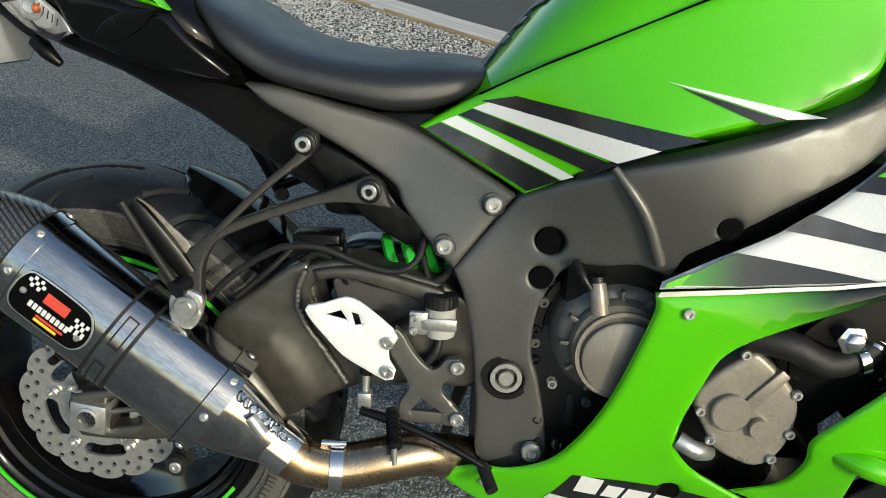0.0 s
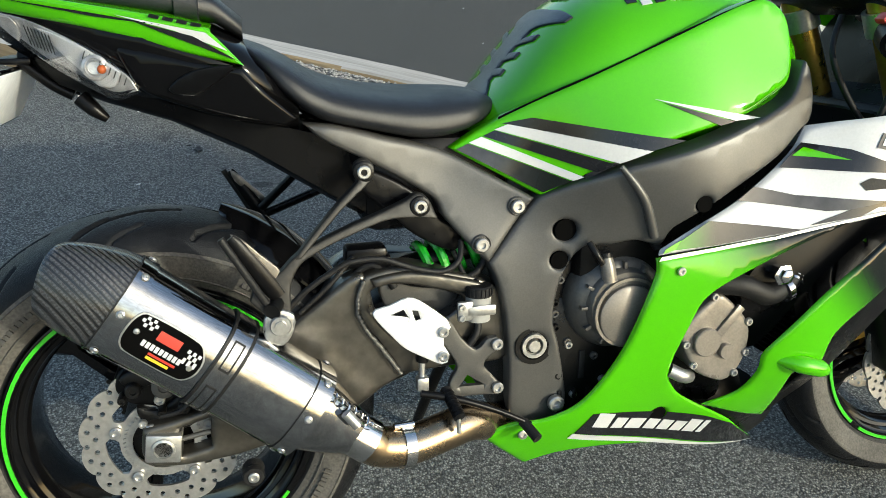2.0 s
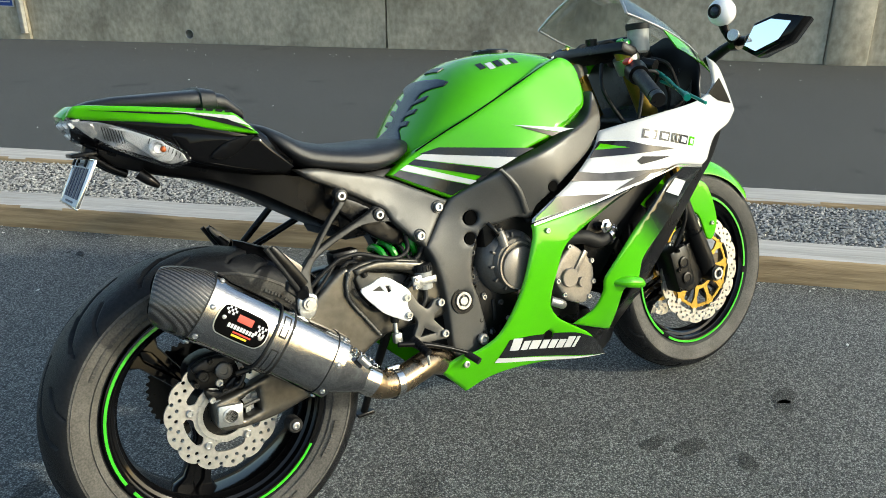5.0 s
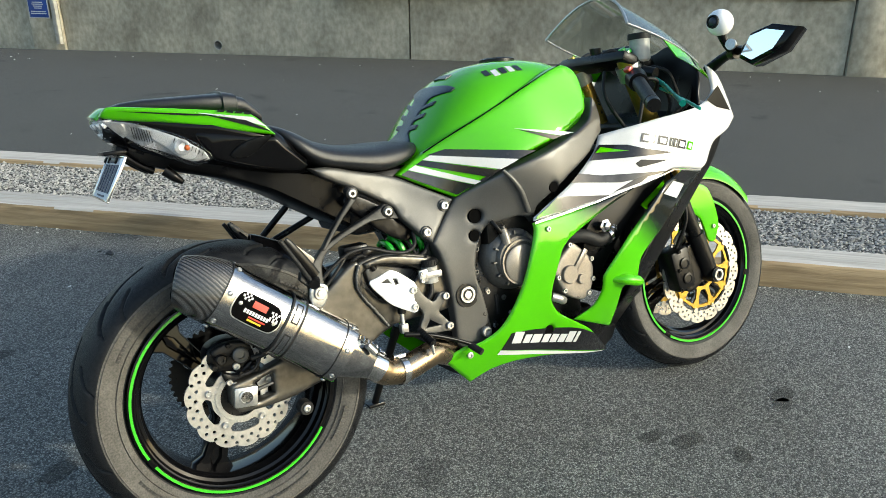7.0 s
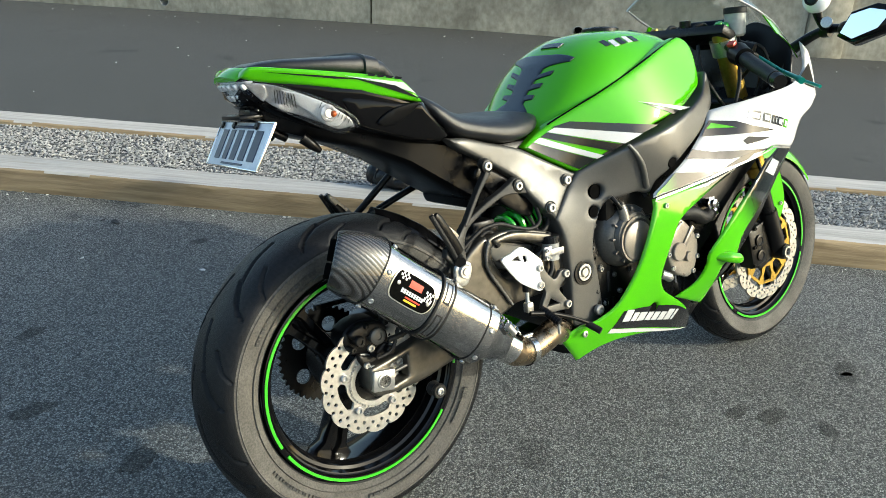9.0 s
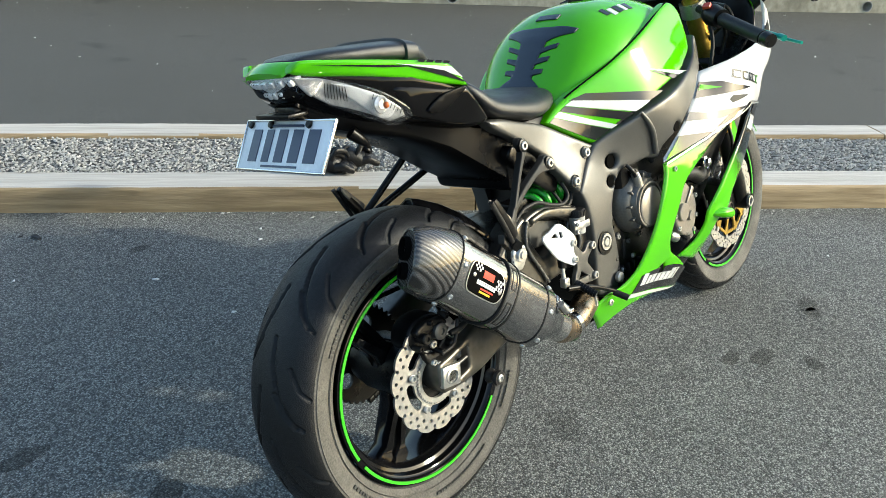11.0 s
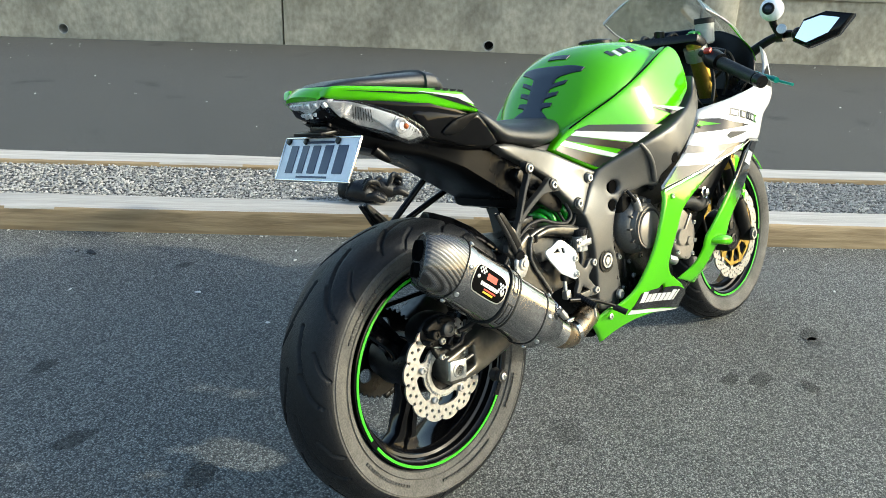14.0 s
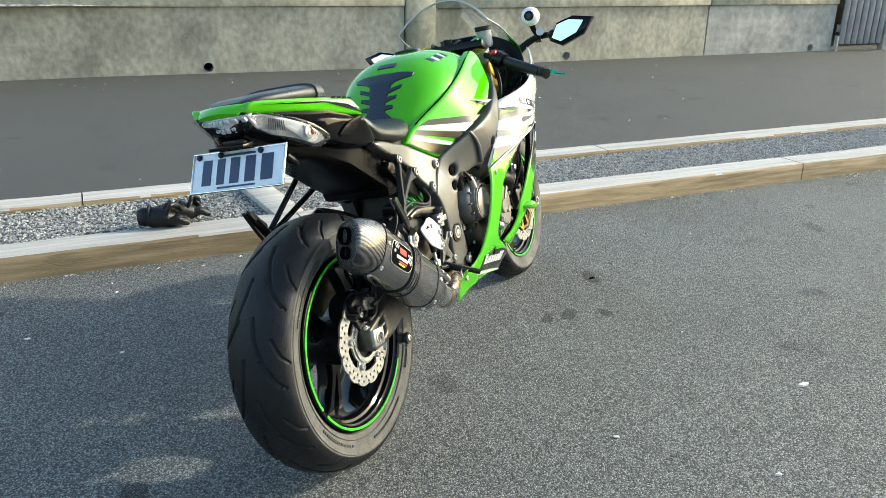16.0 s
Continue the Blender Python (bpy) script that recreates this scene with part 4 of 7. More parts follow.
    rod("radiator_hose", [(.80, -.215, .520), (.85, -.228, .515), (.90, -.225, .495), (.95, -.21, .515), (.98, -.19, .56)], .017, RUBBER, eng, "ribbed black coolant hose", 14)
    rod("hose_clamp", [(.925, -.222, .498), (.935, -.22, .501)], .0195, CHROME, eng, n=16)
    for i in range(9):
        rod("hose_rib", [(.945 + i * .004, -.214 + i * .003, .508 + i * .006), (.947 + i * .004, -.212 + i * .003, .511 + i * .006)], .019, CHROME, eng, n=12)
    bm = bmesh.new()
    lathe(bm, [(.03, .012), (-.002, .012), (-.004, .017), (-.006, .017), (-.008, .011), (-.015, .011), (-.017, .008), (-.017, 0)], (.911, -.235, .530), (0, 1, 0), 6)
    part("engine_mount_bolt", bm, CHROME, eng, "large bright engine mount bolt")
    bm = bmesh.new()
    box(bm, .70, .98, -.10, .10, .20, .30, .03)
    box(bm, .60, 1.02, -.19, .19, .52, .72, .02)
    part("crankcase", bm, DARKMETAL, eng)
    for i, (a, b, c2) in enumerate((((.60, -.16, .60), (.66, -.19, .605), (.70, -.20, .59)), ((.59, -.15, .585), (.64, -.18, .60), (.71, -.205, .60)), ((.66, -.17, .61), (.70, -.19, .60), (.72, -.2, .575)))):
        rod("cable", [a, b, c2], .005 + .001 * i, RUBBER, eng)


engine()


def fairing():
    low = panel("lower_fairing", [(.694, .574, 1), (.696, .555), (.684, .514), (.658, .435), (.628, .374), (.597, .334), (.55, .311), (.509, .309), (.460, .285, 1), (.548, .198, 1), (.60, .222), (.666, .226), (.804, .205), (1.016, .150, 1),
                                  (.94, .215), (.885, .262), (.805, .313), (.769, .339), (.745, .375), (.744, .416), (.760, .474), (.773, .504), (.799, .526), (.872, .563), (.957, .600), (1.022, .624), (1.12, .640, 1), (1.00, .622), (.874, .596), (.779, .583)],
                FAIR, LOWFADE, .004, .008, .016, [ring_points(.752, .292, .013)], label="bright green lower side fairing", both=True)
    # black cup: the shade in the fairing's hole is coloured in
    bm = bmesh.new()
    lathe(bm, [(0.0, .0145), (.012, .0135), (.012, .0)], (.752, FAIR(.752, .292) + .002, .292), (0.1, 1, 0.2), 24)
    part("fairing_hole", bm, VOID, low)
    strip = panel("name_strip", [(.630, .318, 1), (.608, .277, 1), (.80, .222, 1), (1.010, .155, 1), (.90, .247, 1), (.830, .280), (.70, .309)], FAIR, BLACKDECAL, .0006, 0, .02, [ring_points(.752, .292, .0145)], .0012, low, "black strip on the belly of the fairing")
    panel("name_line", [(.606, .277, 1), (.600, .266, 1), (.80, .210, 1), (1.012, .152, 1), (.80, .219, 1)], FAIR, WHITE, .0006, 0, .02, (), .0018, low)
    # maker's mark as plain slanted blocks
    x = .634
    for w in (.034, .026, .036, .026, .025, .025, .027, .012):
        z = .289 - (x - .634) * .262
        h = .030 if w in (.034, .027, .012) else .022
        panel("mark_block", [(x, z, 1), (x + w * .84, z - w * .22, 1), (x + w * .84 + .007, z - w * .22 + h, 1), (x + .007, z + h, 1)], FAIR, WHITE, .0005, 0, .02, (), .0022, strip)
        x += w * 1.02
    bm = bmesh.new()
    bolt(bm, (.525, FAIR(.525, .285) - .001, .285), .008, .004)
    part("bolt", bm, ALLOY, low)
    bolt_part((.730, FAIR(.73, .555) - .001, .555), .0065, .004, ALLOY, low)
    up = panel("upper_fairing", [(.933, .749, 1), (.989, .758), (1.086, .770), (1.256, .786), (1.314, .820), (1.290, .890, 1), (1.340, .860), (1.425, .742, 1), (1.393, .710), (1.322, .683), (1.288, .631), (1.262, .619, 1), (1.12, .641), (1.03, .620), (.862, .594), (.698, .578, 1),
                                 (.700, .586, 1), (.748, .611), (.817, .645), (.876, .685), (.914, .718)], FAIR, WHITE, .004, .008, .016, label="white upper side fairing with black and grey stripes", both=True)
    panel("stripe", [(.845, .668, 1), (.905, .655, 1), (1.10, .640, 1), (.95, .632, 1), (.818, .650, 1)], FAIR, GREYDECAL, .0006, 0, .02, (), .0014, up, "grey stripe")
    panel("stripe", [(.718, .586, 1), (.728, .599, 1), (.772, .624, 1), (.915, .606, 1), (.872, .600, 1), (.779, .589, 1)], FAIR, TIPFADE, .0006, 0, .02, (), .0014, up, "black fading stripe")
    panel("stripe", [(.701, .582, 1), (.704, .588, 1), (.728, .600, 1), (.722, .587, 1)], FAIR, GREEN, .0006, 0, .02, (), .0013, up, "green tip")
    panel("stripe", [(.925, .612, 1), (.985, .634, 1), (1.045, .645, 1), (1.00, .624, 1)], FAIR, BLACKDECAL, .0006, 0, .02, (), .0016, up, "black stripe")
    panel("stripe", [(.922, .727, 1), (.886, .693, 1), (.956, .689, 1), (1.12, .683, 1), (1.03, .703, 1), (.985, .719, 1)], FAIR, BLACKDECAL, .0006, 0, .02, (), .0014, up, "black pointed stripe")
    panel("stripe", [(.924, .721, 1), (.906, .709, 1), (.985, .704, 1)], FAIR, GREEN, .0006, 0, .02, (), .0022, up, "green pointed flash")
    panel("vent", [(.996, .671, 1), (1.012, .679, 1), (1.100, .667, 1), (1.005, .661, 1)], FAIR, RUBBER, .0006, 0, .02, (), .0014, up, "black air slot")
    panel("nose_vent", [(1.285, .798, 1), (1.335, .832, 1), (1.395, .762, 1), (1.33, .776, 1)], FAIR, PLASTIC, .0006, 0, .02, (), .0014, up, "black nose vent")
    # model badge as plain outlined bars
    x = 1.018
    for w in (.05, .04, .016, .018, .040, .030):
        z = .722 - (x - 1.018) * .24
        panel("mark_block", [(x, z, 1), (x + w * .8, z - w * .19, 1), (x + w * .8 + .010, z - w * .19 + .020, 1), (x + .010, z + .020, 1)], FAIR, GREYDECAL if w != .030 else GREEN, .0005, 0, .02, (), .0016, up)
        panel("mark_core", [(x + .007, z + .003, 1), (x + w * .8 - .005, z - w * .19 + .004, 1), (x + w * .8 + .003, z - w * .19 + .016, 1), (x + .013, z + .015, 1)], FAIR, WHITE, .0005, 0, .02, (), .0024, up)
        x += w
    panel("seam", [(.694, .572, 1), (.779, .581, 1), (.874, .594, 1), (1.00, .620, 1), (1.12, .638, 1), (1.25, .618, 1), (1.252, .622, 1), (1.12, .642, 1), (1.00, .624, 1), (.874, .598, 1), (.779, .586, 1), (.698, .578, 1)], FAIR, ALLOY, .0006, 0, .02, (), .003, up, "silver pinstripe")
    arm = panel("front_fairing", [(1.09, .611, 1), (1.175, .634, 1), (1.262, .617, 1), (1.181, .575), (1.073, .499), (.995, .439), (.986, .376), (.945, .366), (.966, .246, 1), (.822, .305, 1), (.869, .333), (.885, .377), (.884, .415), (.953, .499), (1.026, .56)],
                FAIR, LEGFADE, .004, .006, .016, label="bright green front leg of the fairing", both=True)
    rod("fairing_wing", [(.905, FAIR(.905, .395) + .01, .398), (.94, FAIR(.94, .392) - .006, .392), (.975, FAIR(.97, .38) - .012, .382), (.992, FAIR(.98, .37) - .014, .374)], [.006, .014, .014, .007], GREEN, arm, n=14)
    panel("stripe", [(1.075, .585, 1), (1.115, .612, 1), (1.165, .596, 1), (1.13, .565, 1)], FAIR, WHITE, .0006, 0, .02, (), .0014, arm, "white stripe")
    panel("stripe", [(1.12, .617, 1), (1.165, .632, 1), (1.215, .617, 1), (1.172, .600, 1)], FAIR, BLACKDECAL, .0006, 0, .02, (), .0014, arm, "black stripe")
    panel("fairing_edge", [(1.320, .683, 1), (1.390, .700), (1.350, .625), (1.290, .575), (1.180, .480), (1.085, .375), (1.05, .25), (1.037, .150), (.985, .165), (.966, .246), (.99, .34), (1.00, .40), (1.073, .490), (1.181, .567), (1.270, .612)], lambda a, b: FAIR(a, b) + .02, PLASTIC, .02, .006, .02, label="matt black inner edge of the fairing", both=True)
    panel("chin_guard", [(.808, .300, 1), (.86, .290), (.966, .242), (1.02, .230), (1.05, .180), (1.012, .156, 1), (.94, .212), (.885, .258)], lambda a, b: FAIR(a, b) + .012, PLASTIC, .02, .005, .02, label="matt black chin of the fairing", both=True)
    panel("inner_fairing", [(.89, .40), (.96, .49), (1.04, .56), (1.15, .62), (1.0, .60), (.90, .555), (.86, .50)], lambda a, b: FAIR(a, b) + .05, PLASTIC, .01, 0, .02, both=True)
    # belly closing the two sides
    bm = bmesh.new()
    loops = []
    for x, hw, z0, z1 in ((.55, .11, .20, .23), (.66, .13, .205, .25), (.80, .14, .19, .24), (.92, .11, .17, .22), (1.0, .08, .155, .2), (1.05, .06, .18, .24)):
        loops.append([Vector((x, hw * math.cos(a), (z0 + z1) / 2 + (z1 - z0) / 2 * math.sin(a))) for a in [2 * math.pi * k / 20 for k in range(20)]])
    loft(bm, loops)
    part("belly_pan", bm, PLASTIC, BIKE, "black belly pan between the fairing sides")
    # nose and cockpit
    bm = bmesh.new()
    loops = []
    for x, hw, z0, z1 in ((1.16, .205, .66, .745), (1.25, .21, .64, .775), (1.32, .20, .66, .81), (1.39, .175, .69, .80), (1.44, .12, .71, .775), (1.46, .05, .72, .75)):
        loops.append([Vector((x, hw * math.copysign(abs(math.cos(a)) ** .6, math.cos(a)), (z0 + z1) / 2 + (z1 - z0) / 2 * math.copysign(abs(math.sin(a)) ** .7, math.sin(a)))) for a in [2 * math.pi * k / 28 for k in range(28)]])
    loft(bm, loops)
    part("nose_cowl", bm, PLASTIC, BIKE, "black nose cowl under the windscreen")
    bm = bmesh.new()
    loops = []
    for x, z, hw, lip in ((.96, .70, .195, .035), (1.06, .69, .225, .06), (1.16, .70, .225, .07), (1.25, .74, .21, .06), (1.30, .80, .18, .07), (1.33, .86, .15, .05)):
        loops.append([Vector((x, hw * u, z + lip * abs(u) ** 4)) for u in np.linspace(-1, 1, 21)] + [Vector((x, hw * u, z - .008 + lip * abs(u) ** 4)) for u in np.linspace(1, -1, 21)])
    loft(bm, loops)
    part("cockpit_lining", bm, PLASTIC, BIKE, "matt black lining inside the upper fairing")
    bm = bmesh.new()
    sheet(bm, rounded([(-0.218, 0.74), (-0.216, 0.822), (-0.209, 0.865), (-0.184, 0.903), (-0.141, 0.932), (-0.084, 0.95), (-0.033, 0.933), (0.033, 0.933), (0.084, 0.95), (0.141, 0.932), (0.184, 0.903), (0.209, 0.865), (0.216, 0.822), (0.218, 0.74)], .01), lambda a, b: (1.28 + .25 * (b - .85), a, b), .006, grid=.02, edge=.004, inward=(1, 0, 0))
    part("inner_cowl", bm, PLASTIC, BIKE, "blue-black cowl behind the instruments")


fairing()


def windscreen():
    nu, nv = 24, 16
    def pt(u, v, off=0.0):
        hw = .170 - .02 * v + .025 * math.sin(math.pi * v)
        edge = 1.012 - .115 * v
        arch = .085 - .03 * v
        k = 1 - abs(u) ** 2.2
        return Vector((1.09 + .26 * v + .05 * k, (hw - off) * u, edge + (arch - off) * k))
    bm = bmesh.new()
    a = [[bm.verts.new(pt(-1 + 2 * i / nu, j / nv)) for i in range(nu + 1)] for j in range(nv + 1)]
    b = [[bm.verts.new(pt(-1 + 2 * i / nu, j / nv, .003)) for i in range(nu + 1)] for j in range(nv + 1)]
    for g in (a, b):
        for j in range(nv):
            for i in range(nu):
                bm.faces.new((g[j][i], g[j][i + 1], g[j + 1][i + 1], g[j + 1][i]))
    rim = [(0, i) for i in range(nu)] + [(j, nu) for j in range(nv)] + [(nv, i) for i in range(nu, 0, -1)] + [(j, 0) for j in range(nv, 0, -1)]
    for (j0, i0), (j1, i1) in zip(rim, rim[1:] + rim[:1]):
        bm.faces.new((a[j0][i0], a[j1][i1], b[j1][i1], b[j0][i0]))
    s = part("windscreen", bm, SCREEN, BIKE, "clear windscreen with a rolled edge")
    s.visible_shadow = False
    rod("screen_edge", [pt(-1 + 2 * i / 16, 0) for i in range(17)], .0035, ALLOY, s, n=8, steps=3)
    for sg in (-1, 1):
        rod("screen_side_edge", [pt(sg, j / 10) for j in range(11)], .003, ALLOY, s, n=8, steps=2)
        panel_pts = [pt(sg, j / 10) for j in range(11)]
        bm = bmesh.new()
        loops = [[p, p + Vector((0, -sg * .004, 0)), p + Vector((.01, sg * .03, -.05 - .03 * (1 - j / 10) * 0)), p + Vector((.01, sg * .034, -.05))] for j, p in enumerate(panel_pts) if j > 3]
        loft(bm, loops)
        part("screen_mount", bm, GREEN, s, "green strip below the windscreen")


windscreen()


def tank():
    bm = bmesh.new()
    loops = []
    secs = [(.456, .765, .070), (.474, .785, .090), (.498, .812, .109), (.526, .848, .131), (.562, .888, .154), (.610, .924, .176), (.66, .947, .190), (.73, .957, .196), (.80, .957, .198), (.86, .949, .197), (.90, .935, .190), (.935, .910, .175), (.955, .875, .150)]
    for x, zt, w in secs:
        zb = .70
        zc = zb + (zt - zb) * .45
        lp = []
        for k in range(48):
            a = 2 * math.pi * k / 48
            c, s = math.cos(a), math.sin(a)
            e = 2 / 2.3 if s > 0 else 2 / 2.9
            h = zt - zc if s > 0 else zc - zb
            lp.append(Vector((x + (.018 * (s > 0) * s), w * math.copysign(abs(c) ** e, c), zc + h * math.copysign(abs(s) ** e, s))))
        loops.append(lp)
    loft(bm, loops)
    tk = part("fuel_tank", bm, GREEN, BIKE, "glossy bright green fuel tank", smooth=60)
    cov = panel("tank_cover", [(.423, .722, 1), (.493, .763), (.572, .806), (.726, .877), (.855, .925), (.895, .905), (.905, .853), (.896, .813), (.863, .791), (.822, .769), (.715, .737), (.633, .702), (.552, .652, 1)], COVER, GREEN, .02, .007, .016, label="green tank side cover with black and white stripes", both=True)
    lines = (([(.496, .757, 1), (.535, .766, 1), (.731, .738, 1), (.683, .724, 1)], BLACKDECAL), ([(.486, .748, 1), (.504, .756, 1), (.686, .724, 1), (.645, .706, 1)], WHITE), ([(.470, .739, 1), (.486, .747, 1), (.642, .704, 1), (.618, .692, 1)], BLACKDECAL),
             ([(.450, .730, 1), (.468, .738, 1), (.603, .684, 1), (.590, .678, 1)], WHITE), ([(.432, .721, 1), (.449, .729, 1), (.588, .677, 1), (.553, .659, 1)], TANKFADE))
    for pts, m in lines:
        panel("stripe", pts, COVER, m, .0006, 0, .02, (), .0016, cov, {WHITE: "white stripe", BLACKDECAL: "black stripe"}.get(m, "grey fading stripe"))
    panel("stripe", [(.687, .794, 1), (.845, .766, 1), (.805, .763, 1)], COVER, WHITE, .0006, 0, .02, (), .0016, cov, "white spear flash")
    panel("stripe", [(.700, .789, 1), (.804, .762, 1), (.782, .757, 1)], COVER, BLACKDECAL, .0006, 0, .02, (), .0016, cov, "black spear flash")
    seam = [(.493, .763), (.572, .806), (.65, .842), (.726, .877), (.80, .906), (.855, .925)]
    panel("seam", [(x, z + .0015, 1) for x, z in seam] + [(x, z - .0015, 1) for x, z in reversed(seam)], COVER, VOID, .004, 0, .02, (), -.0035, cov, "dark seam along the tank cover")
    # tank pad with claw-shaped sides following the tank's back
    tkw = lambda x: float(np.interp(x, [s[0] for s in secs], [s[2] for s in secs]))
    tkz = lambda x: float(np.interp(x, [s[0] for s in secs], [s[1] for s in secs]))
    def on_tank(x, y, lift):
        w, zt = tkw(x), tkz(x)
        zc = .70 + (zt - .70) * .45
        q = min(.999, abs(y) / w)
        s = (1 - q ** 2.3) ** (1 / 2.3)
        return Vector((x + .018 * s - lift * .75, y, zc + (zt - zc) * s + lift * .7))
    side = [(.060, .474), (.056, .484), (.030, .494), (.030, .499), (.052, .504), (.053, .511), (.026, .508), (.027, .515), (.058, .524), (.060, .532), (.030, .525), (.031, .534), (.068, .548), (.072, .557), (.034, .544), (.036, .555), (.094, .586), (.098, .598), (.060, .594), (.028, .590)]
    bm = bmesh.new()
    sheet(bm, rounded([(y, x, 1) for y, x in side] + [(-y, x, 1) for y, x in reversed(side)], .004), lambda a, b: on_tank(b, a, .0035), .005, grid=.007, edge=.0015, inward=(.73, 0, -.68))
    part("tank_pad", bm, PADBLUE, tk, "dark blue-black rubber tank pad with claw-shaped edges", smooth=50)
    panel_top = [(.030, .612), (.030, .630), (-.030, .630), (-.030, .612)]
    bm = bmesh.new()
    sheet(bm, rounded([(y, x, 1) for y, x in panel_top], .006), lambda a, b: on_tank(b, a, .003), .004, grid=.008, inward=(.5, 0, -.86))
    part("tank_pad_badge", bm, PADBLUE, tk, "small dark badge above the tank pad", smooth=50)
    # maker's mark on top as plain blocks
    for i in range(5):
        bm = bmesh.new()
        x0 = .665 + i * .021
        vs = []
        for (dx, dy) in ((0, 0), (.015, 0), (.015, .026), (0, .026)):
            vs.append(on_tank(x0 + dx, -.118 - dy * .9 + .008 * (i == 0), .0008))
        lo = [bm.verts.new(v) for v in vs]
        hi = [bm.verts.new(v + Vector((0, -.0007, .0012))) for v in vs]
        bm.faces.new(hi)
        for k in range(4):
            bm.faces.new((lo[k], lo[(k + 1) % 4], hi[(k + 1) % 4], hi[k]))
        part("mark_block", bm, BLACKDECAL if i % 2 == 0 else WHITE, tk)
    bm = bmesh.new()
    lathe(bm, [(-.03, .045), (.004, .045), (.007, .04), (.007, .02), (.009, .018), (.009, 0)], (.80, 0, .957), (0.05, 0, 1), 32)
    part("filler_cap", bm, DARKMETAL, tk, "dark fuel filler cap")


tank()


def seat():
    bm = bmesh.new()
    loops = []
    for x, zt, hw, zl, crown in ((.150, .870, .100, .850, .004), (.175, .862, .135, .825, .006), (.205, .848, .150, .790, .010), (.250, .822, .150, .762, .014), (.31, .805, .148, .748, .016), (.38, .798, .142, .733, .014), (.43, .797, .132, .735, .010), (.47, .795, .115, .748, .006), (.500, .790, .085, .762, .003)):
        lp = []
        for k in range(40):
            a = 2 * math.pi * k / 40
            c, s = math.cos(a), math.sin(a)
            zc = zl + (zt - zl) * .35
            h = (zt - zc) if s > 0 else (zc - zl)
            lp.append(Vector((x, hw * math.copysign(abs(c) ** .62, c), zc + h * math.copysign(abs(s) ** .75, s))))
        loops.append(lp)
    # smooth between the sections
    fine = []
    for i in range(len(loops) - 1):
        p0, p1, p2, p3 = loops[max(i - 1, 0)], loops[i], loops[i + 1], loops[min(i + 2, len(loops) - 1)]
        for q in range(5):
            t = q / 5
            fine.append([0.5 * ((2 * b) + (c - a) * t + (2 * a - 5 * b + 4 * c - d) * t * t + (3 * b - a - 3 * c + d) * t ** 3) for a, b, c, d in zip(p0, p1, p2, p3)])
    fine.append(loops[-1])
    loft(bm, fine)
    part("seat", bm, SEATSKIN, BIKE, "black vinyl rider seat", smooth=70)


seat()


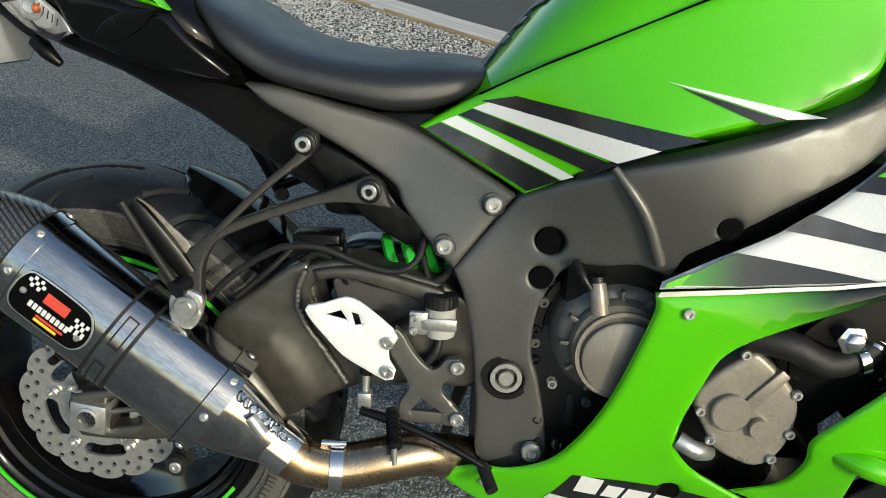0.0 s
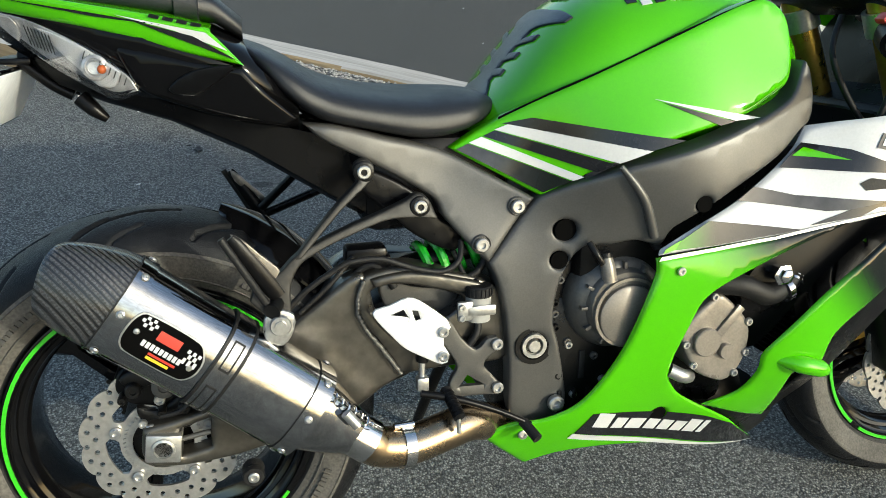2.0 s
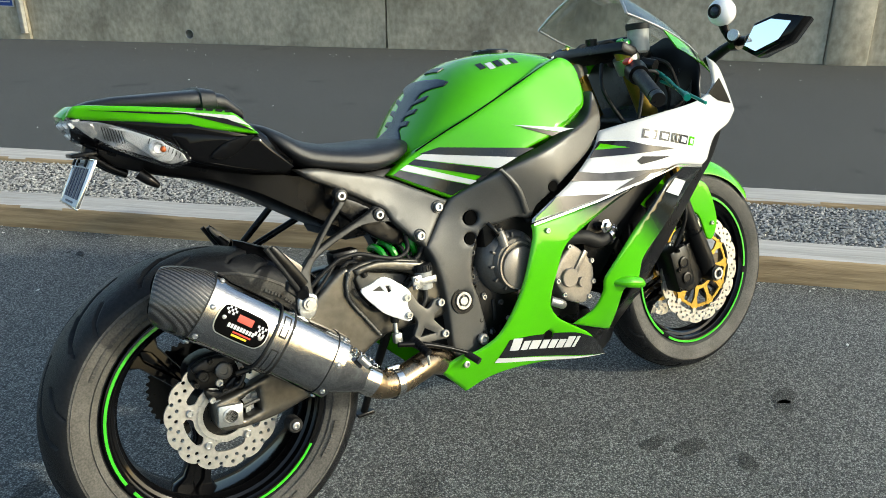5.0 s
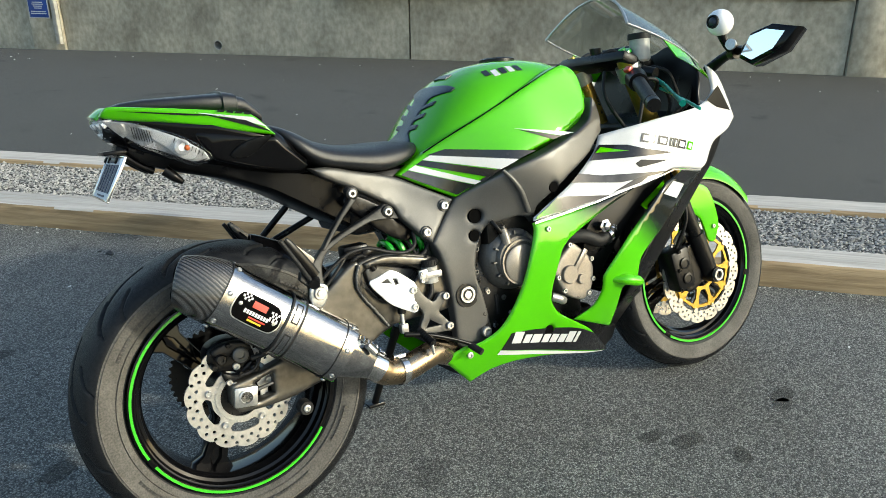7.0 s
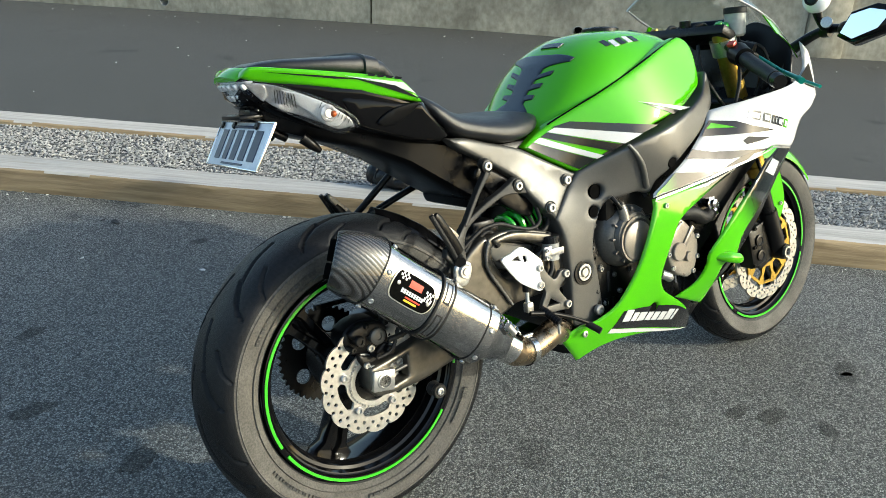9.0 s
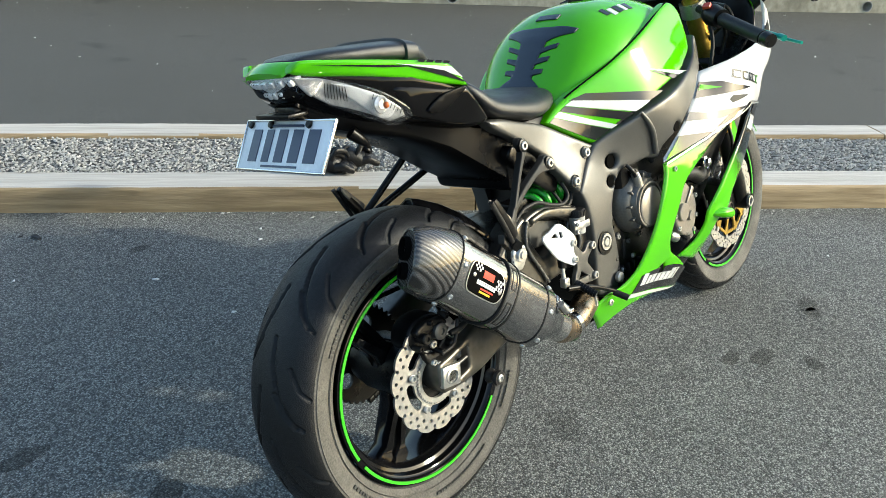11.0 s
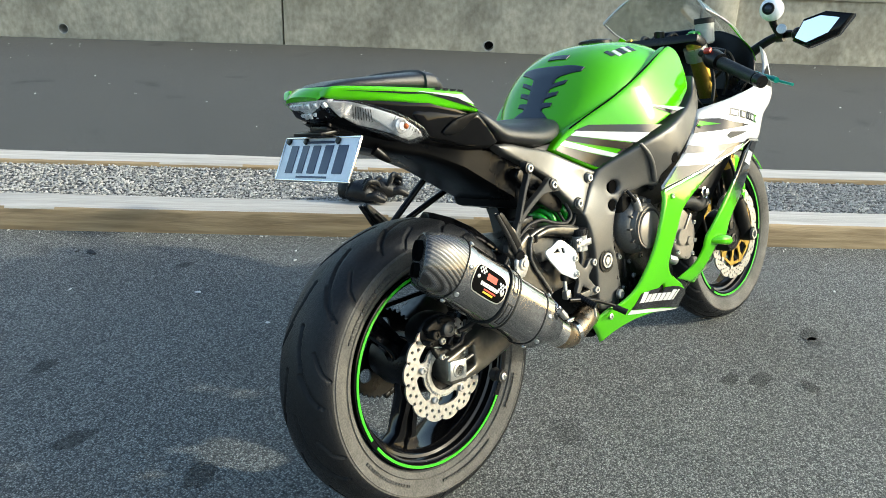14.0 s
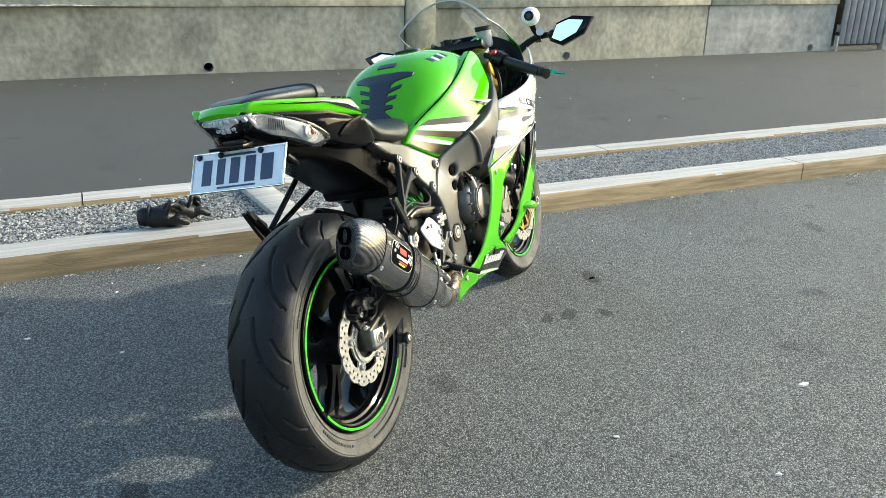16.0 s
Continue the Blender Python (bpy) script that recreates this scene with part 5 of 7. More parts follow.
def tail():
    bm = bmesh.new()
    loops = []
    for x, hw, zt, zm, zb, wb in ((-.158, .066, .924, .912, .880, .040), (-.14, .072, .926, .908, .868, .045), (-.10, .088, .926, .895, .845, .055), (-.03, .126, .920, .88, .815, .10), (.03, .150, .912, .87, .80, .10), (.09, .160, .898, .85, .78, .105), (.15, .158, .868, .83, .765, .11), (.215, .135, .80, .785, .755, .11)):
        lp = [Vector((x, -hw * .55, zt)), Vector((x, 0, zt + .004)), Vector((x, hw * .55, zt)), Vector((x, hw * .95, (zt + zm) / 2 + .004)), Vector((x, hw, zm)), Vector((x, wb, zb)), Vector((x, 0, zb - .006)), Vector((x, -wb, zb)), Vector((x, -hw, zm)), Vector((x, -hw * .95, (zt + zm) / 2 + .004))]
        loops.append(lp)
    loft(bm, loops)
    core = part("tail_core", bm, PIANO, BIKE, "gloss black tail unit", smooth=60)
    g = panel("tail_cowl", [(-.164, .917, 1), (-.158, .926), (-.150, .933), (-.13, .932), (.023, .908), (.093, .894), (.112, .883), (.148, .844, 1), (.087, .858), (-.023, .887), (-.139, .908)], TAIL, GREEN, .02, .006, .012, lift=.004, label="green tail cowl side with white and black flash", both=True)
    panel("stripe", [(.000, .905, 1), (.105, .884, 1), (.130, .862, 1), (.07, .886, 1)], TAIL, WHITE, .0006, 0, .02, (), .0055, g, "white flash")
    panel("stripe", [(.02, .898, 1), (.09, .880, 1), (.142, .850, 1), (.08, .874, 1)], TAIL, BLACKDECAL, .0006, 0, .02, (), .0058, g, "black flash")
    panel("stripe", [(-.135, .924, 1), (-.02, .906, 1), (.06, .892, 1), (-.02, .902, 1)], TAIL, BLACKDECAL, .0006, 0, .02, (), .0055, g, "black pinstripe")
    for i in range(4):
        x = .040 + i * .016
        panel("mark_block", [(x, .902 - i * .0032, 1), (x + .012, .8995 - i * .0032, 1), (x + .014, .9035 - i * .0032, 1), (x + .002, .906 - i * .0032, 1)], TAIL, BLACKDECAL, .0005, 0, .02, (), .0056, g)
    # green top deck
    bm = bmesh.new()
    loops = []
    for x, hw, z in ((-.168, .052, .915), (-.163, .058, .919), (-.148, .064, .930), (-.08, .100, .924), (0, .130, .912), (.06, .148, .902), (.11, .152, .888)):
        loops.append([Vector((x - (.010 * (1 - u * u) if x < -.14 else 0), hw * u, z + .006 * (1 - u * u))) for u in np.linspace(-1, 1, 13)] + [Vector((x, hw * u, z - .005)) for u in np.linspace(1, -1, 13)])
    loft(bm, loops)
    part("tail_deck", bm, GREEN, BIKE, "green top of the tail", smooth=50)
    # pillion pad with strap
    bm = bmesh.new()
    loops = []
    for x, hw, z0, z1 in ((-.138, .040, .928, .936), (-.120, .060, .924, .941), (-.08, .078, .918, .944), (0, .096, .910, .943), (.07, .104, .900, .942), (.115, .096, .892, .930), (.150, .078, .870, .900)):
        loops.append([Vector((x, hw * math.copysign(abs(math.cos(a)) ** .5, math.cos(a)), (z0 + z1) / 2 + (z1 - z0) / 2 * math.copysign(abs(math.sin(a)) ** .6, math.sin(a)))) for a in [2 * math.pi * k / 32 for k in range(32)]])
    loft(bm, loops)
    pad = part("pillion_pad", bm, SEATSKIN, BIKE, "black vinyl pillion pad", smooth=50)
    bm = bmesh.new()
    loops = []
    for x, d in ((.066, .0), (.068, .004), (.095, .004), (.097, 0)):
        z0, z1 = .897, .942 - (x - .07) * .27
        loops.append([Vector((x, (.104 + d) * math.copysign(abs(math.cos(a)) ** .5, math.cos(a)), (z0 + z1) / 2 + ((z1 - z0) / 2 + d) * math.copysign(abs(math.sin(a)) ** .6, math.sin(a)))) for a in [2 * math.pi * k / 32 for k in range(32)]])
    loft(bm, loops)
    part("strap", bm, SEATSKIN, pad, "black pillion strap")
    # side scoop under the cowl
    panel("side_panel", [(.0, .868), (.09, .850), (.145, .842, 1), (.172, .811), (.212, .775, 1), (.195, .764), (.136, .773), (.065, .795), (.024, .812), (.008, .835)], TAIL, PIANO, .015, .008, .014, lift=.004, label="gloss black side panel under the tail cowl", both=True)
    panel("scoop", [(.055, .815), (.085, .838), (.135, .845), (.115, .825), (.085, .808)], TAIL, PLASTIC, .004, .002, .01, lift=.010, label="matt black scoop in the side panel", both=True)
    # lamps: dark bowl, chromed wedge, bulb, ribs and clear lens, each side
    for sgn in (1, -1):
        def lamp_piece(nm, pts, m, lift, th, parent, label=""):
            bm = bmesh.new()
            sheet(bm, rounded(pts, .006), lambda a, b: (a, sgn * (TAIL(a, b) - lift), b), th, grid=.008, edge=.002, inward=(0, sgn, 0))
            return part(nm, bm, m, parent, label)
        bowl = lamp_piece("indicator_bowl", [(-.160, .910, 1), (-.110, .899), (-.05, .871), (.008, .831), (.018, .813, 1), (-.012, .807), (-.04, .820), (-.075, .840), (-.112, .866)], DARKCHROME, .0, .004, core, "smoked chrome lamp bowl")
        lamp_piece("reflector", [(-.100, .890, 1), (-.075, .882), (-.035, .862), (.0, .836, 1), (-.010, .818), (-.030, .818, 1), (-.050, .838), (-.075, .862)], REFLECTOR, .004, .003, bowl, "chromed lamp reflector")
        lamp_piece("reflector", [(-.160, .908, 1), (-.128, .901), (-.118, .880, 1), (-.125, .872)], DARKCHROME, .004, .003, bowl, "faceted clear end of the lamp")
        lens = lamp_piece("indicator_lens", [(-.164, .913, 1), (-.140, .909), (-.101, .897), (-.032, .865), (.013, .832), (.023, .813, 1), (-.008, .802), (-.035, .814), (-.075, .836), (-.117, .866)], LENSCLEAR, .012, .0025, bowl, "clear indicator lens")
        lens.visible_shadow = False
        lamp_piece("lamp_shade", [(-.118, .862, 1), (-.075, .844), (-.04, .826), (-.012, .812), (.015, .816, 1), (-.010, .804), (-.04, .816), (-.075, .837)], PIANO, .0045, .003, bowl, "dark lower edge of the lamp")
        bm = bmesh.new()
        lathe(bm, [(0, .016), (.0015, .0155), (.0035, .0115), (.002, .011), (.0045, .008), (.003, .0075), (.003, 0)], (-.030, sgn * (TAIL(-.030, .842) - .0065), .842), (0, -sgn, 0), 24)
        part("bulb_ring", bm, DARKCHROME, bowl, "ringed bulb reflector")
        bm = bmesh.new()
        bmesh.ops.create_uvsphere(bm, u_segments=14, v_segments=10, radius=.0055)
        for v in bm.verts:
            v.co += Vector((-.022, sgn * (TAIL(-.022, .840) - .0075), .840))
        part("bulb", bm, AMBER, bowl, "amber bulb")
        for k in range(8):
            bm = bmesh.new()
            x0, z0 = -.112 + k * .0042, .892 - k * .0016
            tube(bm, [(x0, sgn * (TAIL(x0, z0) - .0065), z0), (x0 + .004, sgn * (TAIL(x0 + .004, z0 - .024) - .0065), z0 - .024)], .0008, 6, 2)
            part("reflector_rib", bm, DARKMETAL, bowl)
        for k in range(9):
            bm = bmesh.new()
            x0, z0 = -.040 + k * .0058, .862 - k * .0040
            tube(bm, [(x0, sgn * (TAIL(x0, z0) - .0065), z0), (x0 - .004, sgn * (TAIL(x0 - .004, z0 - .009) - .0065), z0 - .009)], .0007, 6, 2)
            part("reflector_rib", bm, DARKMETAL, bowl)
    # tail lamp across the blunt end, narrower below
    def lamp_row(d, w, zt, zb, thick):
        rows = []
        for u in np.linspace(-1, 1, 17):
            top, bot = Vector((-.176 + .014 * u * u + d, w * u - .006, zt)), Vector((-.150 + .030 * u * u + d, w * .58 * u - .006, zb))
            mid = top.lerp(bot, .45) + Vector((-.004, 0, 0))
            back = Vector((thick, 0, 0))
            rows.append([top, mid, bot, bot + back, mid + back, top + back])
        return rows
    bm = bmesh.new()
    loft(bm, lamp_row(-.002, .069, .912, .867, .003))
    lamp = part("tail_lamp_lens", bm, LENSCLEAR, core, "clear tail lamp lens")
    lamp.visible_shadow = False
    bm = bmesh.new()
    loft(bm, lamp_row(.006, .066, .910, .869, .014))
    refl = part("tail_lamp_reflector", bm, WHITEALLOY, core, "bright chrome tail lamp reflector")
    for j in range(2):
        for i in range(7 - j):
            u = (i - (6 - j) / 2) / 3.4
            k = .25 + .42 * j
            bm = bmesh.new()
            c = Vector((-.176 + .014 * u * u, .066 * u - .006, .912)).lerp(Vector((-.150 + .030 * u * u, .039 * u - .006, .867)), k)
            box(bm, -.004, .008, -.0066 + .001 * j, .0066 - .001 * j, -.0060, .0060, .002, Matrix.Translation(c + Vector((-.001, 0, 0))) @ pose(0, 0, 0, 0, -34, 0))
            cell = part("lamp_cell", bm, REFLECTOR, refl)
            bm = bmesh.new()
            bmesh.ops.create_uvsphere(bm, u_segments=8, v_segments=6, radius=.0018)
            for v in bm.verts:
                v.co += c + Vector((-.0055, 0, .002))
            part("lamp_diode", bm, DARKMETAL, refl)
    bm = bmesh.new()
    loft(bm, [[Vector((x, -w, z)), Vector((x, w, z)), Vector((x + .02, w, z2)), Vector((x + .02, -w, z2))] for x, w, z, z2 in ((-.146, .036, .866, .852), (-.11, .048, .866, .834), (-.06, .060, .850, .810), (0, .075, .83, .79))])
    part("tail_lower", bm, PIANO, core, "gloss black underside of the tail")
    # under tray and plate holder
    bm = bmesh.new()
    loops = []
    for x, hw, z0, z1 in ((-.125, .035, .845, .862), (-.09, .050, .815, .85), (-.03, .075, .792, .83), (.05, .10, .768, .80), (.15, .11, .72, .77), (.25, .11, .655, .745), (.34, .105, .60, .70), (.40, .10, .60, .66)):
        loops.append([Vector((x, -hw, z1)), Vector((x, hw, z1)), Vector((x, hw * .95, z0 + .01)), Vector((x, hw * .8, z0)), Vector((x, -hw * .8, z0)), Vector((x, -hw * .95, z0 + .01))])
    loft(bm, loops)
    part("under_tray", bm, PLASTIC, BIKE, "glossy black undertail tray")
    for sg in (-1, 1):
        rod("plate_stay", [(-.075, sg * .03, .80), (-.10, sg * .03, .815), (-.135, sg * .03, .845)], .008, PLASTIC)
    rod("tray_spur", [(-.06, -.07, .80), (-.045, -.075, .785), (-.03, -.075, .772)], [.012, .010, .005], PLASTIC)
    # number plate in a chromed surround, leaning back
    pl = new("number_plate")
    pl.parent = BIKE
    tagged(pl, "white number plate in a polished surround with dark characters")
    pl.matrix_basis = pose(-.139, -.012, .834, 0, 30, 0) @ Matrix.Scale(1.035, 4)     # local z up, x thickness
    def on_plate(name, y0, y1, z0, z1, x0, x1, mat, bev=0.0, label=""):
        bm = bmesh.new()
        box(bm, x0, x1, y0, y1, z0, z1, bev)
        return part(name, bm, mat, pl, label)
    on_plate("plate_board", -.119, .119, -.083, .001, -.002, .003, PLATEWHITE, .0015, "white plate board")
    for (a, b, c, d) in ((-.1228, .1228, .0, .004), (-.1228, .1228, -.0865, -.0825), (-.123, -.119, -.0845, .002), (.119, .123, -.0845, .002)):
        on_plate("surround", a, b, c, d, -.004, .002, CHROME, .0015)
    k = .098
    for w in (.034, .030, .034, .036, .040):
        bm = bmesh.new()
        y1, y0 = k, k - w
        box(bm, -.0035, -.002, y0 + .005, y1 - .005, -.070, -.014)
        part("character_bar", bm, PLATEBLUE, pl)
        k -= w + .0055
    on_plate("small_print", -.05, .05, -.079, -.0755, -.0035, -.002, PLATEBLUE)
    on_plate("small_print", -.045, .045, -.010, -.006, -.0055, -.002, PLATEBLUE)
    for y in (-.06, .045, .104):
        bm = bmesh.new()
        lathe(bm, [(0, .007), (.004, .006), (.005, 0)], (-.004, y, -.006), (-1, 0, 0), 14)
        part("plate_screw", bm, DARKMETAL, pl)
    bm = bmesh.new()
    box(bm, -.140, -.085, -.03, .03, .838, .860, .006)
    box(bm, -.165, -.120, -.045, .050, .842, .850, .002)
    part("plate_lamp", bm, PLASTIC, BIKE, "black number plate lamp")


tail()


def swingarm():
    arm = panel("swingarm", [(.290, .553), (.300, .530), (.310, .490), (.345, .440), (.362, .405), (.358, .390), (.321, .374), (.254, .332), (.120, .296), (.041, .291), (-.012, .296, 1), (-.026, .318), (-.022, .358, 1), (.030, .366), (.105, .386), (.146, .416), (.163, .446), (.178, .476), (.224, .512), (.262, .541)],
                lambda a, b: -.146 - .014 * max(0, (.15 - a) / .15), ARMGREY, .055, .007, .016,
                [rounded([(.028, .350, 1), (.068, .359, 1), (.066, .315, 1), (.026, .308, 1)], .006)], label="satin grey aluminium swingarm")
    y = -.152
    # cast front part with its raised brace and window, welded to the beam
    brace = panel("arm_casting", [(.288, .545), (.314, .555), (.347, .558), (.387, .553), (.428, .543), (.462, .533), (.512, .505, 1), (.518, .420, 1), (.500, .398), (.420, .396), (.358, .392), (.344, .391), (.327, .420), (.308, .447), (.290, .472), (.280, .495), (.280, .520)], -.148, ARMGREY, .05, .006, .014,
                  [rounded([(.361, .531), (.321, .533), (.303, .527), (.297, .511), (.305, .493), (.324, .466), (.345, .450), (.40, .470), (.440, .500), (.402, .520)], .008)], parent=arm, label="bronze-grey cast front of the swingarm")
    panel("casting_lip", [(.300, .545), (.347, .553), (.387, .548), (.428, .538), (.462, .528), (.470, .512), (.443, .514), (.402, .523), (.361, .534), (.325, .537), (.306, .533)], -.157, ARMGREY, .012, .005, .01, parent=brace)
    panel("casting_web", [(.318, .520), (.345, .530), (.40, .515), (.44, .498), (.40, .465), (.34, .470)], -.118, FRAMEGREY, .02, .004, .012, parent=brace, label="pale grey web inside the casting")
    rng = random.Random(12)
    seam = [Vector(p) for p in ((.291, y, .545), (.281, y, .517), (.281, y, .494), (.293, y, .469), (.311, y, .443), (.328, y, .418), (.344, y, .392))]
    bead = []
    for p, q in zip(seam, seam[1:]):
        for k in range(7):
            bead.append(p.lerp(q, k / 7) + Vector((rng.uniform(-.0008, .0008), 0, 0)))
    rod("weld", bead, [.0034 + .0008 * (k % 2) for k in range(len(bead))], FRAMEGREY, arm, "rough weld bead on the swingarm", 10, 2)
    bm = bmesh.new()
    box(bm, .30, .52, -.11, .14, .405, .50, .03)
    part("swingarm_bridge", bm, DARKMETAL, arm)
    panel("swingarm_far", [(.299, .50), (.402, .50), (.50, .48), (.517, .397), (.382, .388), (.254, .335), (.102, .284), (-.017, .292), (-.028, .318), (-.012, .351), (.115, .372), (.22, .43)], .11, ARMGREY, .04, .01, .03, parent=arm)
    # axle adjuster block and nut
    bm = bmesh.new()
    box(bm, -.024, .024, -.168, -.13, -.021, .021, .003, pose(.003, 0, .328, 0, 8, 0))
    blk = part("axle_block", bm, ALLOY, arm, "bright square axle block")
    bm = bmesh.new()
    lathe(bm, [(0, .0165), (.003, .016), (.004, .0125), (.001, .0115)], (.003, -.167, .328), (0, -1, 0), 24)
    part("axle_ring", bm, ALLOY, blk)
    # flat black disc on the block paints the shade of an open bore
    bm = bmesh.new()
    lathe(bm, [(0, .0118), (.0008, .0115), (.0008, 0)], (.003, -.1672, .328), (0, -1, 0), 24)
    part("axle_bore", bm, VOID, blk)
    rod("adjuster_bolt", [(.025, -.150, .331), (.045, -.149, .334), (.066, -.148, .337)], .004, FRAMEGREY, arm)
    # added black sheet that stands for the shade behind the adjuster slot
    panel("slot_backing", [(.020, .300, 1), (.075, .306, 1), (.075, .366, 1), (.020, .360, 1)], -.125, VOID, .004, 0, .02, parent=arm)
    bm = bmesh.new()
    lathe(bm, [(-.016, .006), (-.016, .014), (-.010, .016), (.0, .011), (.010, .016), (.014, .014), (.014, .006)], (.121, -.163, .272), (0, 1, 0), 24)
    part("paddock_bobbin", bm, RUBBER, arm, "black paddock stand bobbin")
    bolt_part((.121, -.178, .272), .008, .004, ALLOY, arm)
    # hugger over the tyre
    bm = bmesh.new()
    loops = []
    for a, w in ((72, .02), (69, .05), (62, .075), (54, .09), (44, .098), (36, .10)):
        r = .333
        ca, sa = math.cos(radians(a)), math.sin(radians(a))
        row = []
        for u in np.linspace(-1, 1, 11):
            d = r - .03 * abs(u) ** 3
            row.append(Vector((d * ca, w * u - .012, .32 + d * sa)))
        for u in np.linspace(1, -1, 11):
            d = r - .004 - .03 * abs(u) ** 3
            row.append(Vector((d * ca, w * u - .012, .32 + d * sa)))
        loops.append(row)
    loft(bm, loops)
    part("rear_hugger", bm, PIANO, BIKE, "gloss black hugger over the rear tyre")
    # rear brake caliper and bracket
    cal = panel("rear_caliper", [(-.058, .405), (-.050, .432), (-.020, .446), (.020, .442), (.040, .420), (.046, .390), (.040, .360), (.016, .352), (-.006, .372), (-.040, .382)], -.128, PLASTIC, .045, .008, .012, label="dark rear brake caliper")
    panel("caliper_bridge", [(-.048, .428), (-.020, .442), (.022, .438), (.036, .418), (.010, .418), (-.030, .410)], -.142, DARKMETAL, .02, .005, .01, parent=cal)
    panel("caliper_bracket", [(-.030, .380), (.0, .372), (.030, .392), (.050, .370), (.045, .345), (.018, .338), (-.020, .350)], -.136, DARKMETAL, .012, .004, .01, parent=cal)
    for x, z, r, h in ((-.030, .412, .011, .014), (.010, .412, .0165, .012), (-.046, .398, .006, .012), (.034, .378, .009, .014), (.004, .374, .006, .016), (.030, .436, .007, .010), (-.012, .436, .005, .012)):
        bm = bmesh.new()
        lathe(bm, [(-.01, r), (h - .002, r), (h, r * .8), (h, r * .45), (h - .003, r * .4), (h - .003, 0)], (x, -.138, z), (0, -1, 0), 18)
        part("caliper_boss", bm, FRAMEGREY if r > .015 else DARKMETAL, cal)
    for x, z in ((.015, .352), (-.022, .362), (.046, .400)):
        bolt_part((x, -.148, z), .0065, .006, ALLOY, cal)
    rod("brake_hose", [(.03, -.15, .40), (.07, -.155, .41), (.10, -.15, .45), (.16, -.14, .47)], .006, RUBBER, cal)
    rod("abs_lead", [(.0, -.15, .37), (.035, -.152, .38), (.055, -.15, .42)], .004, RUBBER, cal)
    bolt_part((-.012, -.150, .352), .009, .006, ALLOY, cal)


swingarm()


# exhaust
CAN_R, CAN_F = Vector((-.029, -.203, .563)), Vector((.200, -.207, .383))
CAN_D = (CAN_F - CAN_R).normalized()
CAN_P = Vector((-CAN_D.z, 0, CAN_D.x)).normalized()
CAN_S = CAN_D.cross(CAN_P).normalized()
if CAN_S.y > 0:
    CAN_S = -CAN_S


def can(s, a, lift=0.0, hp=.064, hs=.055):
    """A point on the silencer: s metres along, at the angle a (0 faces outward)."""
    c, q = math.cos(a), math.sin(a)
    e = 2 / 2.5
    return CAN_R + CAN_D * s + CAN_S * ((hs + lift) * math.copysign(abs(c) ** e, c)) + CAN_P * ((hp + lift) * math.copysign(abs(q) ** e, q))


def can_band(s0, s1, lift, mat, name, parent, thick=.002, a0=None, a1=None, label="", n=72):
    bm = bmesh.new()
    full = a0 is None
    if full:
        a0, a1 = 0, 2 * math.pi
    loops = []
    for k in range(n if full else n + 1):
        a = a0 + (a1 - a0) * k / n
        loops.append([can(s0, a, lift - thick), can(s0, a, lift), can(s1, a, lift), can(s1, a, lift - thick)])
    rings = [[bm.verts.new(p) for p in lp] for lp in loops]
    m = len(rings)
    for k in range(m if full else m - 1):
        p, q = rings[k], rings[(k + 1) % m]
        for j in range(4):
            bm.faces.new((p[j], p[(j + 1) % 4], q[(j + 1) % 4], q[j]))
    if not full:
        bm.faces.new(rings[0])
        bm.faces.new(rings[-1])
    return part(name, bm, mat, parent, label)


